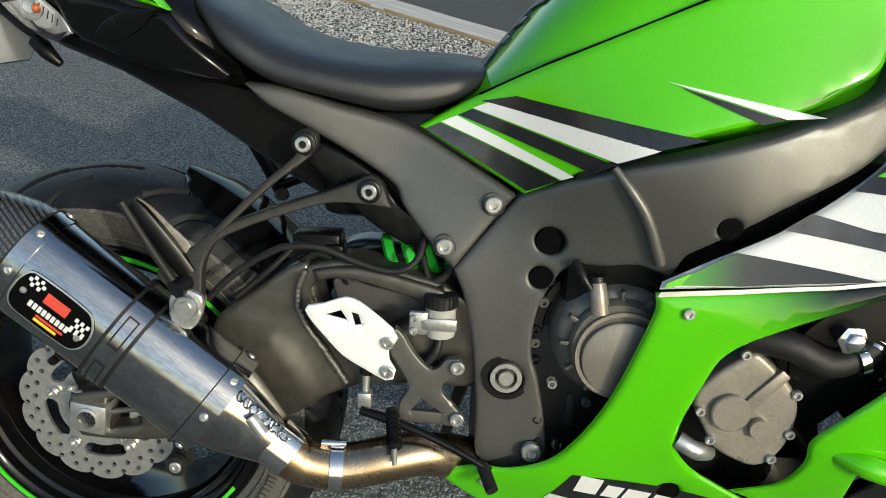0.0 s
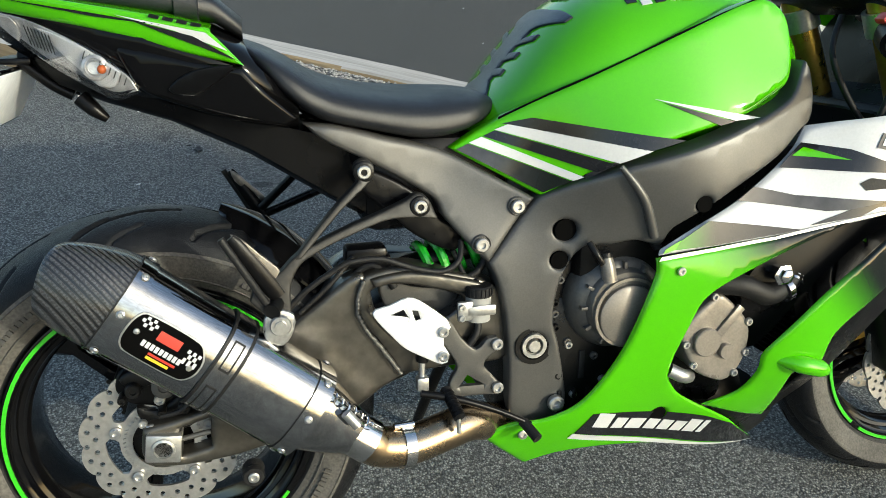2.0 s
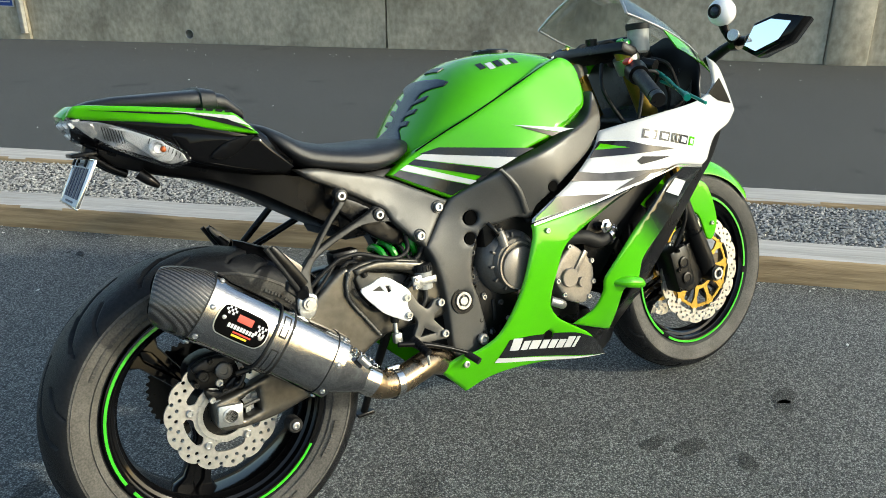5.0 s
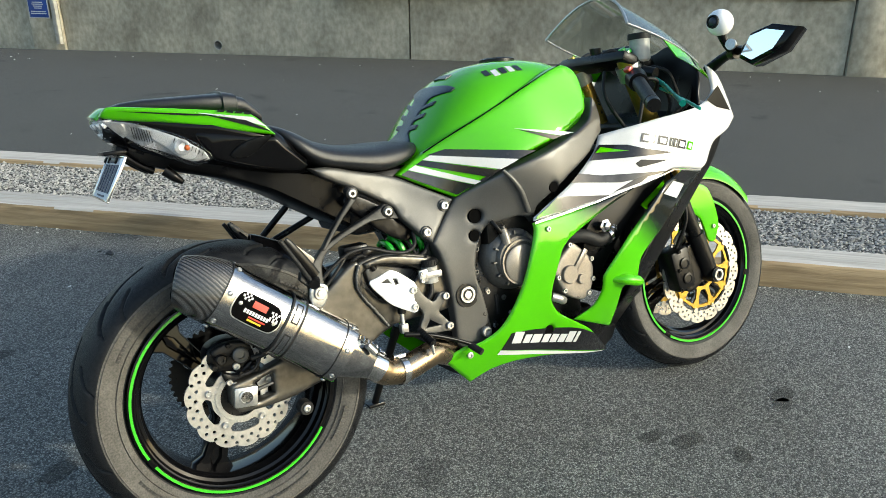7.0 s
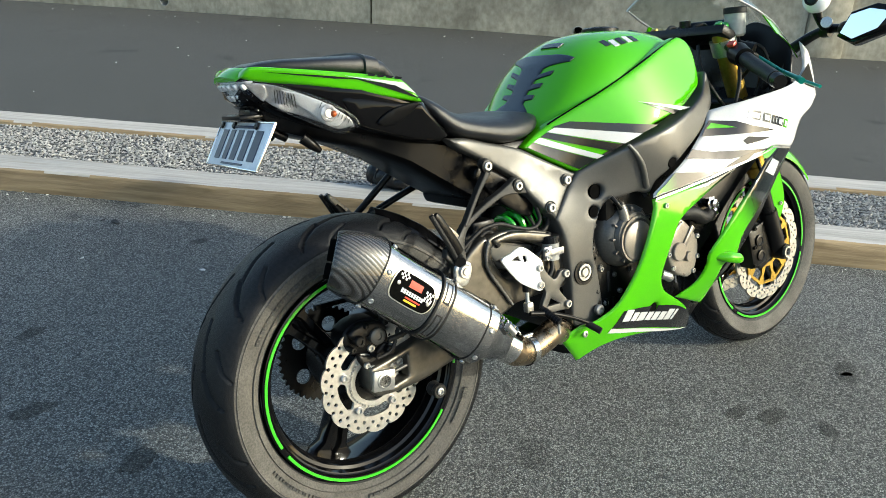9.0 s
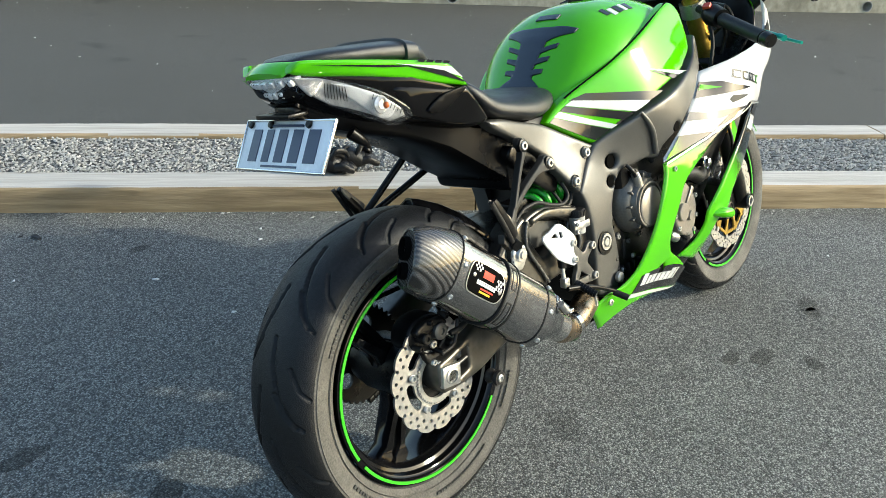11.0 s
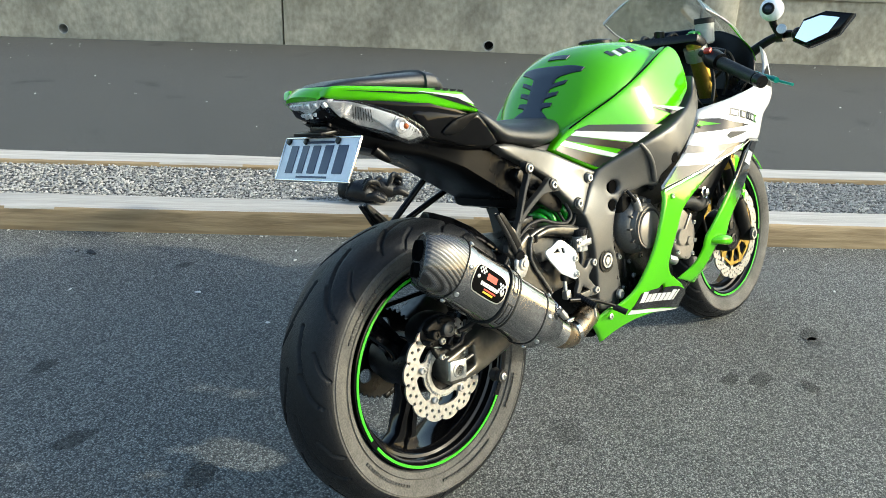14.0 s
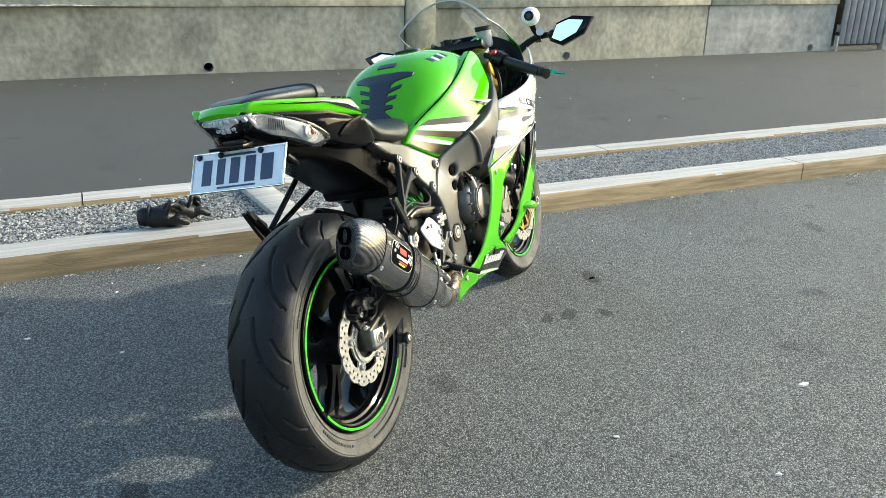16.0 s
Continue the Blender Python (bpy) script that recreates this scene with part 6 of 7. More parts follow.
def exhaust():
    L = (CAN_F - CAN_R).length
    bm = bmesh.new()
    loft(bm, [[can(s, 2 * math.pi * k / 72) for k in range(72)] for s in np.linspace(0, L, 9)])
    mf = part("silencer", bm, STEEL, BIKE, "brushed steel oval silencer", smooth=50)
    # carbon end cap, cut at a slant, with two outlets
    bm = bmesh.new()
    loops = []
    for s, k in ((.0, 1.0), (-.016, .985), (-.034, .945), (-.052, .885), (-.068, .81), (-.076, .76), (-.078, .70)):
        lp = []
        for j in range(72):
            a = 2 * math.pi * j / 72
            p = can(0, a, .0005, .064 * k, .055 * k)
            up = (p - CAN_R).dot(CAN_P) / .064
            out = (p - CAN_R).dot(CAN_S) / .055
            lp.append(p + CAN_D * s * (.88 + .26 * up + .36 * out) - CAN_S * (.006 * (s / .078) ** 2) - CAN_P * (.014 * abs(s / .078) ** 1.4))
        loops.append(lp)
    loft(bm, loops, caps=False)
    end = loops[-1]
    ctr = sum((Vector(p) for p in end), Vector()) / 72
    part_cap = part("end_cap", bm, CARBON, mf, "carbon fibre silencer end cap", smooth=60)
    back = (Vector(end[18]) - Vector(end[54])).cross(Vector(end[0]) - Vector(end[36])).normalized()
    if back.dot(CAN_D) > 0:
        back = -back
    rise = (Vector(end[18]) - Vector(end[54])).normalized()
    # outlets coloured black all through for the shade inside them
    for off, r in ((.0165, .0205), (-.0215, .0145)):
        bm = bmesh.new()
        lathe(bm, [(-.03, r), (.007, r), (.009, r - .001), (.008, r - .0025), (-.028, r - .003), (-.028, 0)], ctr + rise * off, back, 32)
        part("outlet", bm, VOID, part_cap, "round dark outlet of the silencer")
    bm = bmesh.new()
    bm.faces.new([bm.verts.new(Vector(p) - back * .002) for p in end])
    r = bmesh.ops.extrude_face_region(bm, geom=bm.faces[:])
    for v in r["geom"]:
        if isinstance(v, bmesh.types.BMVert):
            v.co -= back * .004
    part("cap_face", bm, CARBON, part_cap)
    can_band(.0, .020, .0018, STEEL, "rivet_band", mf, .002, label="riveted steel band")
    can_band(L - .024, L, .0018, STEEL, "rivet_band", mf, .003, label="riveted steel band")
    can_band(-.002, .0, .0022, RUBBER, "band_gap", mf, .003)
    can_band(L - .0255, L - .024, .001, RUBBER, "band_gap", mf, .003)
    for s in (.010, L - .012):
        for a in (1.0, .1, -.75, 1.9, 2.9, -2.2, -1.4):
            bm = bmesh.new()
            p, nrm = can(s, a, .002), (can(s, a, .01) - can(s, a, 0)).normalized()
            lathe(bm, [(0, .0055), (.002, .005), (.003, .003), (.0015, .002), (.0015, 0)], p, nrm, 12)
            part("rivet", bm, ALLOY, mf)
    # clamp strap with long slots
    can_band(.133, .137, .0035, RUBBER, "strap_edge", mf, .004)
    can_band(.163, .167, .0035, RUBBER, "strap_edge", mf, .004)
    can_band(.137, .163, .0025, STEEL, "strap", mf, .003, label="polished clamp strap")
    for a0, a1 in ((.12, .75), (-.95, -.15)):
        for s0, s1 in ((.1425, .1445), (.1555, .1575)):
            can_band(s0, s1, .0032, RUBBER, "slot_edge", mf, .002, a0, a1, n=24)
        for a in (a0, a1):
            can_band(.1425, .1575, .0032, RUBBER, "slot_end", mf, .002, a - .02, a + .02, n=4)
    # badge: dark plate, pale edge, red and white blocks
    def badge_sheet(pts, lift, mat, nm, parent, label=""):
        bm = bmesh.new()
        sheet(bm, rounded(pts, .004), lambda s, q: can(s, q / .06, lift), .001, grid=.008)
        return part(nm, bm, mat, parent, label)
    bd = badge_sheet([(.024, .008), (.034, .021), (.108, .021), (.124, .006), (.124, -.008), (.110, -.021), (.036, -.021), (.024, -.010)], .0020, ALLOY, "badge_edge", mf)
    b2 = badge_sheet([(.0262, .0072), (.035, .019), (.107, .019), (.1218, .0052), (.1218, -.0072), (.109, -.019), (.037, -.019), (.0262, -.0092)], .0026, VOID, "badge", bd, "dark eight-sided badge with red and white blocks")
    for s0, s1, a0, a1, m in ((.060, .090, .04, .20, REDDECAL), (.048, .104, -.09, -.01, WHITE), (.062, .098, -.17, -.13, REDDECAL), (.062, .092, -.25, -.20, YELLOWDECAL)):
        if m is REDDECAL and a1 > .2:
            for i in range(3):
                can_band(s0 + i * .0102, s0 + i * .0102 + .0082, .0031, m, "badge_block", bd, .001, a0, a1, n=8)
        elif m is WHITE:
            for i in range(9):
                can_band(s0 + i * .006, s0 + i * .006 + .0045, .0031, m, "badge_block", bd, .001, a0, a1, n=6)
        else:
            can_band(s0, s1, .0031, m, "badge_block", bd, .001, a0, a1, n=6)
    for i in range(10):
        for j in range(3):
            if (i + j) % 2:
                s = (.034 + (i % 5) * .0042) if i < 5 else (.100 + (i % 5) * .0036)
                can_band(s, s + .004, .0031, WHITE, "badge_check", bd, .001, .12 + j * .065 - (.16 if i >= 5 else 0), .18 + j * .065 - (.16 if i >= 5 else 0), n=3)
    for s, a in ((.036, .02), (.113, -.05)):
        bm = bmesh.new()
        p, nrm = can(s, a, .003), (can(s, a, .01) - can(s, a, 0)).normalized()
        lathe(bm, [(0, .004), (.0015, .0035), (.002, 0)], p, nrm, 12)
        part("rivet", bm, ALLOY, bd)
    # cone and link pipe
    bm = bmesh.new()
    loops = []
    e = Vector((.266, -.210, .338))
    for t in np.linspace(0, 1, 9):
        k = t * t * (3 - 2 * t)
        lp = []
        for j in range(48):
            a = 2 * math.pi * j / 48
            o = can(L - .002, a, 0, .056, .047) * 1.0
            c2 = e + CAN_S * (.030 * math.cos(a)) + CAN_P * (.030 * math.sin(a))
            q = o + CAN_D * (.020 * t)
            lp.append(q.lerp(c2, k))
        loops.append(lp)
    loft(bm, loops)
    part("cone", bm, STEEL, mf, "polished cone into the link pipe", smooth=60)
    rod("link_pipe", [e - CAN_D * .01, e + CAN_D * .02, (.300, -.207, .312), (.345, -.198, .303), (.400, -.185, .310), (.440, -.170, .312), (.475, -.150, .298), (.52, -.12, .275), (.60, -.08, .25)], [.0305, .0300, .0295, .029, .029, .029, .029, .029, .028], HEATPIPE, mf, "heat-tinted bronze link pipe", 28)
    rod("pipe_sleeve", [e - CAN_D * .012, e + CAN_D * .022], .0325, CHROME, mf, n=28)
    rod("pipe_clamp", [(.328, -.201, .3045), (.344, -.198, .303)], .0325, CHROME, mf, "steel pipe clamp", 28)
    rod("clamp_screw", [(.320, -.205, .339), (.350, -.2, .337)], .005, CHROME, mf)
    # springs
    for off in (Vector((.0, -.028, .035)), Vector((-.012, .0, -.05))):
        a, b = Vector((.215, -.215, .40)) + off, Vector((.290, -.218, .335)) + off * .75
        pts = []
        d = (b - a)
        s1 = d.orthogonal().normalized()
        s2 = d.cross(s1).normalized()
        for k in range(60):
            t = k / 59
            r = .0055 if .15 < t < .85 else .0015
            pts.append(a + d * t + (s1 * math.cos(t * 56) + s2 * math.sin(t * 56)) * r)
        rod("spring", pts, .0016, CHROME, mf, "exhaust spring", 6, 1)
    rod("spring_tag", [(.247, -.25, .395), (.262, -.252, .375)], .0075, ALLOY, mf, n=10)


exhaust()


def brackets():
    BR = surface([(.294, .70, -.158), (.371, .650, -.160), (.17, .52, -.222), (.19, .60, -.205), (.15, .5, -.226), (.27, .62, -.185)])
    br = panel("exhaust_hanger", [(.353, .660), (.369, .667), (.384, .659), (.397, .630, 1), (.359, .635), (.322, .635), (.274, .622), (.238, .610), (.204, .594), (.191, .577), (.186, .560), (.184, .520), (.174, .497), (.150, .505), (.151, .534, 1), (.134, .552, 1), (.139, .567, 1), (.172, .584), (.190, .600), (.203, .608), (.238, .622), (.273, .634), (.322, .649)],
               BR, HANGER, .014, .0025, .010, label="dark satin Y-shaped silencer hanger", step=.005)
    panel("hanger_strut", [(.286, .691), (.281, .702), (.283, .713), (.296, .718), (.308, .711), (.309, .699), (.302, .688), (.293, .680), (.263, .657), (.231, .627), (.202, .599), (.193, .599), (.219, .628), (.254, .662)], lambda a, b: BR(a, b) - .001, HANGER, .014, .0025, .008, parent=br, step=.005)
    for x, z in ((.294, .702), (.371, .650)):
        bm = bmesh.new()
        lathe(bm, [(.004, .014), (-.003, .014), (-.004, .012), (-.004, .009)], (x, BR(x, z) - .001, z), (0, 1, 0), 24)
        part("bolt_seat", bm, DARKMETAL, br)
        bolt_part((x, BR(x, z) - .002, z), .0095, .006, ALLOY, br)
    bm = bmesh.new()
    lathe(bm, [(.03, .014), (-.002, .014), (-.004, .0125), (-.004, .008), (-.007, .0075), (-.007, 0)], (.170, -.228, .520), (0, 1, 0), 28)
    lug = part("hanger_lug", bm, ALLOY, br, "polished hanger lug")
    panel("lug_plate", [(.150, .530), (.165, .541), (.188, .532), (.187, .510), (.172, .490), (.150, .500)], -.226, ALLOY, .006, .003, .01, parent=br)
    # passenger pegs folded up
    for sg, x0 in ((1, 0.0), (-1, -.004)):
        bm = bmesh.new()
        loops = []
        for t, w, d in ((0, .010, .008), (.25, .011, .008), (.6, .010, .007), (.9, .008, .006), (1, .005, .004)):
            c = Vector((.170, -.212 * sg, .555)).lerp(Vector((.116, -.222 * sg, .640)), t)
            ax = Vector((.84, 0, .54))
            loops.append([c + ax * (w * u) + Vector((0, d * v, 0)) for u, v in ((-1, -.6), (-.6, -1), (.6, -1), (1, -.6), (1, .6), (.6, 1), (-.6, 1), (-1, .6))])
        loft(bm, loops)
        pg = part("passenger_peg", bm, PLASTIC, BIKE, "folded passenger foot peg")
        rod("peg_edge", [(.157, -.222 * sg, .545), (.135, -.226 * sg, .585), (.104, -.226 * sg, .640)], .005, RUBBER, pg)
        panel("peg_plate", [(.116, .641), (.130, .633), (.150, .613), (.174, .588), (.160, .576), (.148, .583), (.139, .604), (.122, .622)], -.212 if sg > 0 else .212, BRONZE, .003, .001, .01, parent=pg, label="bare alloy plate behind the peg")
        rod("peg_pivot", [(.172, -.20 * sg, .548), (.160, -.23 * sg, .540)], .011, DARKMETAL, pg)
    for a, b in (((.285, .15, .70), (.165, .20, .575)), ((.36, .15, .65), (.175, .20, .565))):
        rod("far_hanger", [a, tuple((p + q) / 2 for p, q in zip(a, b)), b], .008, PLASTIC, br)
    # rearset plate, heel guard
    rs = panel("rearset_plate", [(.405, .484), (.417, .472), (.428, .452), (.452, .430), (.470, .446), (.484, .447), (.492, .434), (.466, .411), (.464, .402), (.494, .364), (.489, .352), (.475, .354), (.440, .356), (.413, .358), (.412, .382), (.423, .404), (.413, .427), (.400, .446), (.398, .470)], -.172, FRAMEGREY, .010, .002, .012,
               [[(.439, .390), (.466, .371), (.426, .372)]], label="cast grey rearset plate")
    for x, z in ((.483, .437), (.485, .366)):
        bolt_part((x, -.173, z), .009, .006, ALLOY, rs)
    hg = panel("heel_guard", [(.297, .506), (.321, .516), (.347, .525), (.365, .519), (.404, .487), (.410, .475), (.404, .464), (.399, .458), (.400, .446), (.408, .432), (.405, .420), (.396, .418), (.348, .445), (.330, .462)], -.184, WHITEALLOY, .004, .0015, .012,
               [[(.322, .501), (.341, .508), (.349, .495)], [(.353, .506), (.362, .504), (.366, .491), (.358, .489)]], label="bright alloy heel guard with cut-outs")
    for x, z in ((.398, .470), (.398, .432)):
        bolt_part((x, -.185, z), .008, .005, ALLOY, hg)
    # rear brake master cylinder and fluid pot
    bm = bmesh.new()
    lathe(bm, [(-.02, .018), (.018, .019), (.018, .0)], (.459, -.155, .492), (0, 0, 1), 28)
    pot = part("fluid_pot", bm, FLUID, BIKE, "translucent brake fluid pot with black cap")
    bm = bmesh.new()
    lathe(bm, [(.018, .020), (.032, .020), (.034, .018), (.034, 0)], (.459, -.155, .492), (0, 0, 1), 28)
    part("pot_cap", bm, RUBBER, pot, "black ribbed cap")
    for k in range(20):
        bm = bmesh.new()
        a = k * 2 * math.pi / 20
        box(bm, .019, .0215, -.0015, .0015, .020, .032, 0, pose(.459, -.155, .492, 0, 0, math.degrees(a)))
        part("cap_rib", bm, RUBBER, pot)
    bm = bmesh.new()
    box(bm, .422, .445, -.176, -.168, .478, .508, .003)
    box(bm, .435, .480, -.176, -.172, .484, .500, .002)
    part("pot_bracket", bm, ALLOY, pot)
    bolt_part((.428, -.177, .500), .005, .004, ALLOY, pot)
    bolt_part((.428, -.177, .484), .005, .004, ALLOY, pot)
    rod("pot_hose", [(.459, -.155, .472), (.455, -.16, .45), (.44, -.16, .43)], .006, RUBBER, pot)
    rod("master_cylinder", [(.384, -.165, .500), (.376, -.168, .46), (.370, -.170, .42)], [.010, .012, .009], DARKMETAL, BIKE, n=16)
    rod("push_rod", [(.370, -.170, .42), (.369, -.172, .385)], .005, ALLOY, BIKE)
    bm = bmesh.new()
    box(bm, .360, .378, -.182, -.166, .376, .398, .003)
    part("clevis", bm, ALLOY, BIKE)
    # foot peg and brake lever
    rod("foot_peg", [(.404, -.176, .374), (.408, -.200, .362), (.413, -.222, .351)], [.0085, .008, .007], RUBBER, BIKE, "black ribbed foot peg", 14)
    for k in range(7):
        t = k / 6
        p = Vector((.405, -.182, .371)).lerp(Vector((.412, -.218, .353)), t)
        rod("peg_groove", [p, p + Vector((.001, -.004, -.002))], .0092, PLASTIC, BIKE, n=14, steps=1)
    rod("peg_feeler", [(.412, -.219, .347), (.413, -.220, .325)], .0035, ALLOY, BIKE)
    rod("brake_pedal", [(.365, -.182, .375), (.42, -.19, .362), (.48, -.195, .338), (.530, -.20, .312)], [.006, .006, .005, .0045], PLASTIC, BIKE, "black brake pedal")
    rod("pedal_tip", [(.520, -.195, .315), (.533, -.225, .300)], .008, RUBBER, BIKE)
    # shock absorber with green spring
    a, b = Vector((.386, -.088, .545)), Vector((.478, -.088, .566))
    d = b - a
    s1 = d.orthogonal().normalized()
    s2 = d.cross(s1).normalized()
    pts = [a + d * (k / 90) + (s1 * math.cos(k / 90 * 4 * 2 * math.pi) + s2 * math.sin(k / 90 * 4 * 2 * math.pi)) * .027 for k in range(91)]
    rod("shock_spring", pts, .0075, SPRING, BIKE, "bright green shock spring", 8, 1)
    rod("shock_body", [a - d * .3, b + d * .3], .017, DARKMETAL, BIKE, n=18)
    for i, line in enumerate(([(.24, -.12, .50), (.30, -.13, .560), (.345, -.13, .535), (.40, -.135, .525), (.46, -.14, .54), (.485, -.13, .59)], [(.173, -.165, .506), (.208, -.165, .541), (.256, -.165, .572), (.279, -.165, .579), (.315, -.165, .579), (.361, -.165, .562), (.401, -.165, .554), (.427, -.16, .566), (.436, -.14, .590)],
                              [(.43, -.12, .57), (.445, -.14, .53), (.46, -.15, .53)], [(.26, -.11, .55), (.31, -.12, .565), (.34, -.12, .52)], [(.20, -.14, .50), (.245, -.14, .54), (.28, -.13, .575)])):
        rod("cable", line, (.0055, .0045, .004, .0065, .004)[i], RUBBER, BIKE)
    bm = bmesh.new()
    box(bm, .27, .33, -.13, -.09, .555, .585, .006)
    box(bm, .31, .335, -.135, -.10, .553, .573, .005)
    part("relay_box", bm, PLASTIC, BIKE)
    # battery box and filler behind the frame
    bm = bmesh.new()
    box(bm, .30, .52, -.11, .11, .60, .74, .02)
    part("battery_box", bm, PLASTIC, BIKE, "black box under the seat")
    panel("seat_rail", [(.30, .700), (.365, .668), (.405, .625), (.44, .60), (.43, .57), (.37, .60), (.31, .655), (.285, .68)], -.128, PLASTIC, .02, .005, .015, both=True)
    # side stand on the far side
    st = rod("side_stand", [(.50, .15, .30), (.47, .20, .18), (.45, .262, .062)], [.013, .011, .010], DARKMETAL, BIKE, "dark steel side stand")
    bm = bmesh.new()
    box(bm, .425, .475, .245, .29, .054, .064, .003)
    part("stand_foot", bm, DARKMETAL, st)
    # chain on the far side
    for k in range(2):
        z0, z1 = ((.425, .425), (.215, .36))[k]
        bm = bmesh.new()
        n = 34
        for i in range(n):
            t = i / (n - 1)
            box(bm, -.0075, .0075, .083, .097, -.006, .006, .002, pose(.0 + .50 * t, 0, z0 + (z1 - z0) * t, 0, -math.degrees(math.atan2(z1 - z0, .5)), 0))
        tagged(part("chain_run", bm, DARKMETAL, BIKE, "dark drive chain"), kind="stuff")


brackets()


# ---- front end ----
FW = new("front_end")
FW.parent = BIKE
tagged(FW, "front wheel, fork and bars turned slightly to the left")
AX = Vector((1.405, -.005, .292))


def front_end():
    bm = wheel_mesh(.09, 3, .04, .219)
    w = part("front_wheel", bm, RIMBLACK, FW, "gloss black cast front wheel with green rim tape")
    w.location = AX
    tyre("tyre", w, (0, 0, 0), .297, .122, "black front road tyre with dusty sidewall", grooves=12)
    for i in range(3):
        for s in (-.13, .13):
            part("spoke", spoke_mesh(.04, .19, radians(40 + 120 * i) + s, .013, .011, .03), RIMBLACK, w)
    bm = bmesh.new()
    lathe(bm, [(-.06, .012), (-.06, .035), (.06, .035), (.06, .012)], (0, 0, 0), (0, 1, 0), 32)
    part("hub", bm, DARKMETAL, w)
    for a0, a1 in ((15, 125), (132, 245), (252, 370)):
        for sg in (-1, 1):
            bm = bmesh.new()
            y = sg * .047
            lathe(bm, [(y - sg * .001, .2165), (y + sg * .0012, .2165), (y + sg * .0012, .2105), (y - sg * .001, .2105)], (0, 0, 0), (0, 1, 0), 40, closed=True, arc=(radians(a0), radians(a1)))
            part("rim_tape", bm, GREENTAPE, w)
    for sg in (-1, 1):
        bm = bmesh.new()
        wave_disc(bm, (0, 0, 0), sg * .066, .155, .120, .005, 16, [(.146, 32, 0), (.136, 32, .5), (.127, 32, 0)])
        d = part("brake_disc", bm, DISC, w, "drilled wave brake disc")
        bm = bmesh.new()
        out = []
        for i in range(160):
            a = 2 * math.pi * i / 160
            out.append(((.108 + .010 * max(0, math.cos(a * 10)) ** 2) * math.cos(a), (.108 + .010 * max(0, math.cos(a * 10)) ** 2) * math.sin(a)))
        hs = [ring_points(0, 0, .045, 30)]
        for k in range(10):
            a = 2 * math.pi * (k + .5) / 10
            hs.append([(r * math.cos(a + q), r * math.sin(a + q)) for r, q in ((.056, -.17), (.056, .17), (.082, .25), (.101, .19), (.101, -.19), (.082, -.25))])
        sheet(bm, out, lambda p, q: (p, sg * .066 - .001, q), .005, grid=.015, holes=hs)
        part("disc_carrier", bm, GOLD, w, "gold disc carrier")
        for k in range(10):
            a = 2 * math.pi * k / 10
            bm = bmesh.new()
            lathe(bm, [(-.004, .008), (.008, .008)], (.118 * math.cos(a), sg * .066, .118 * math.sin(a)), (0, 1, 0), 14)
            part("disc_button", bm, DISC, w)
    for sg in (1, -1):
        lo = Vector((AX.x - .004, AX.y - .100 * sg, AX.z))
        hi = Vector((1.135, -.105 * sg, .93))
        mid = hi.lerp(lo, .62)
        leg = rod("fork_tube", [hi, hi.lerp(lo, .3), mid], .026, GOLD, FW, "gold anodised fork tube", 24)
        rod("fork_slider", [hi.lerp(lo, .58), hi.lerp(lo, .80)], .0215, DARKMETAL, FW, "dark chromed fork slider", 24)
        rod("fork_collar", [hi.lerp(lo, .575), hi.lerp(lo, .60)], .029, GOLD, FW, n=24)
        rod("fork_foot", [hi.lerp(lo, .80), hi.lerp(lo, .92), lo + Vector((-.002, 0, .004))], [.026, .027, .024], DARKMETAL, FW, "dark cast fork foot", 24)
        bm = bmesh.new()
        lathe(bm, [(-.014, .010), (-.014, .022), (.0, .024), (.028, .024)], lo + Vector((0, -.016 * sg, 0)), (0, sg, 0), 28)
        part("axle_clamp", bm, DARKMETAL, FW)
        bm = bmesh.new()
        lathe(bm, [(-.004, .0), (-.004, .010), (-.010, .011), (-.010, .017), (.0, .017)], lo + Vector((0, -.026 * sg, 0)), (0, sg, 0), 24)
        part("axle_nut", bm, ALLOY, FW, "bright axle nut")
        # caliper behind the fork foot
        bm = bmesh.new()
        box(bm, -.034, .034, -.034, .034, -.062, .062, .010, pose(AX.x - .115, AX.y - .078 * sg, AX.z + .035, 0, -14, 0))
        cal = part("front_caliper", bm, DARKMETAL, FW, "dark radial front brake caliper")
        for dz in (-.028, .018):
            bm = bmesh.new()
            lathe(bm, [(0, .017), (.005, .017), (.006, .012), (.004, .010), (.004, 0)], (AX.x - .112 - dz * .2, AX.y - .112 * sg, AX.z + .035 + dz), (0, -sg, 0), 22)
            part("piston_boss", bm, DARKMETAL, cal)
        for dz in (-.055, .0, .055):
            bm = bmesh.new()
            bolt(bm, (AX.x - .136, AX.y - .112 * sg, AX.z + .035 + dz), .006, .006, (0, -sg, 0))
            part("bolt", bm, DARKMETAL, cal)
        panel("caliper_foot", [(AX.x - .09, AX.z + .09), (AX.x - .05, AX.z + .10), (AX.x - .01, AX.z + .03), (AX.x - .05, AX.z - .03), (AX.x - .10, AX.z - .03)], AX.y - .10 * sg, DARKMETAL, .016, .004, .015, parent=FW)
        rod("brake_hose", [(AX.x - .13, AX.y - .10 * sg, AX.z + .10), (AX.x - .12, -.14 * sg, AX.z + .2), (1.25, -.12 * sg, .62), (1.19, -.10 * sg, .78)], .005, RUBBER, FW)
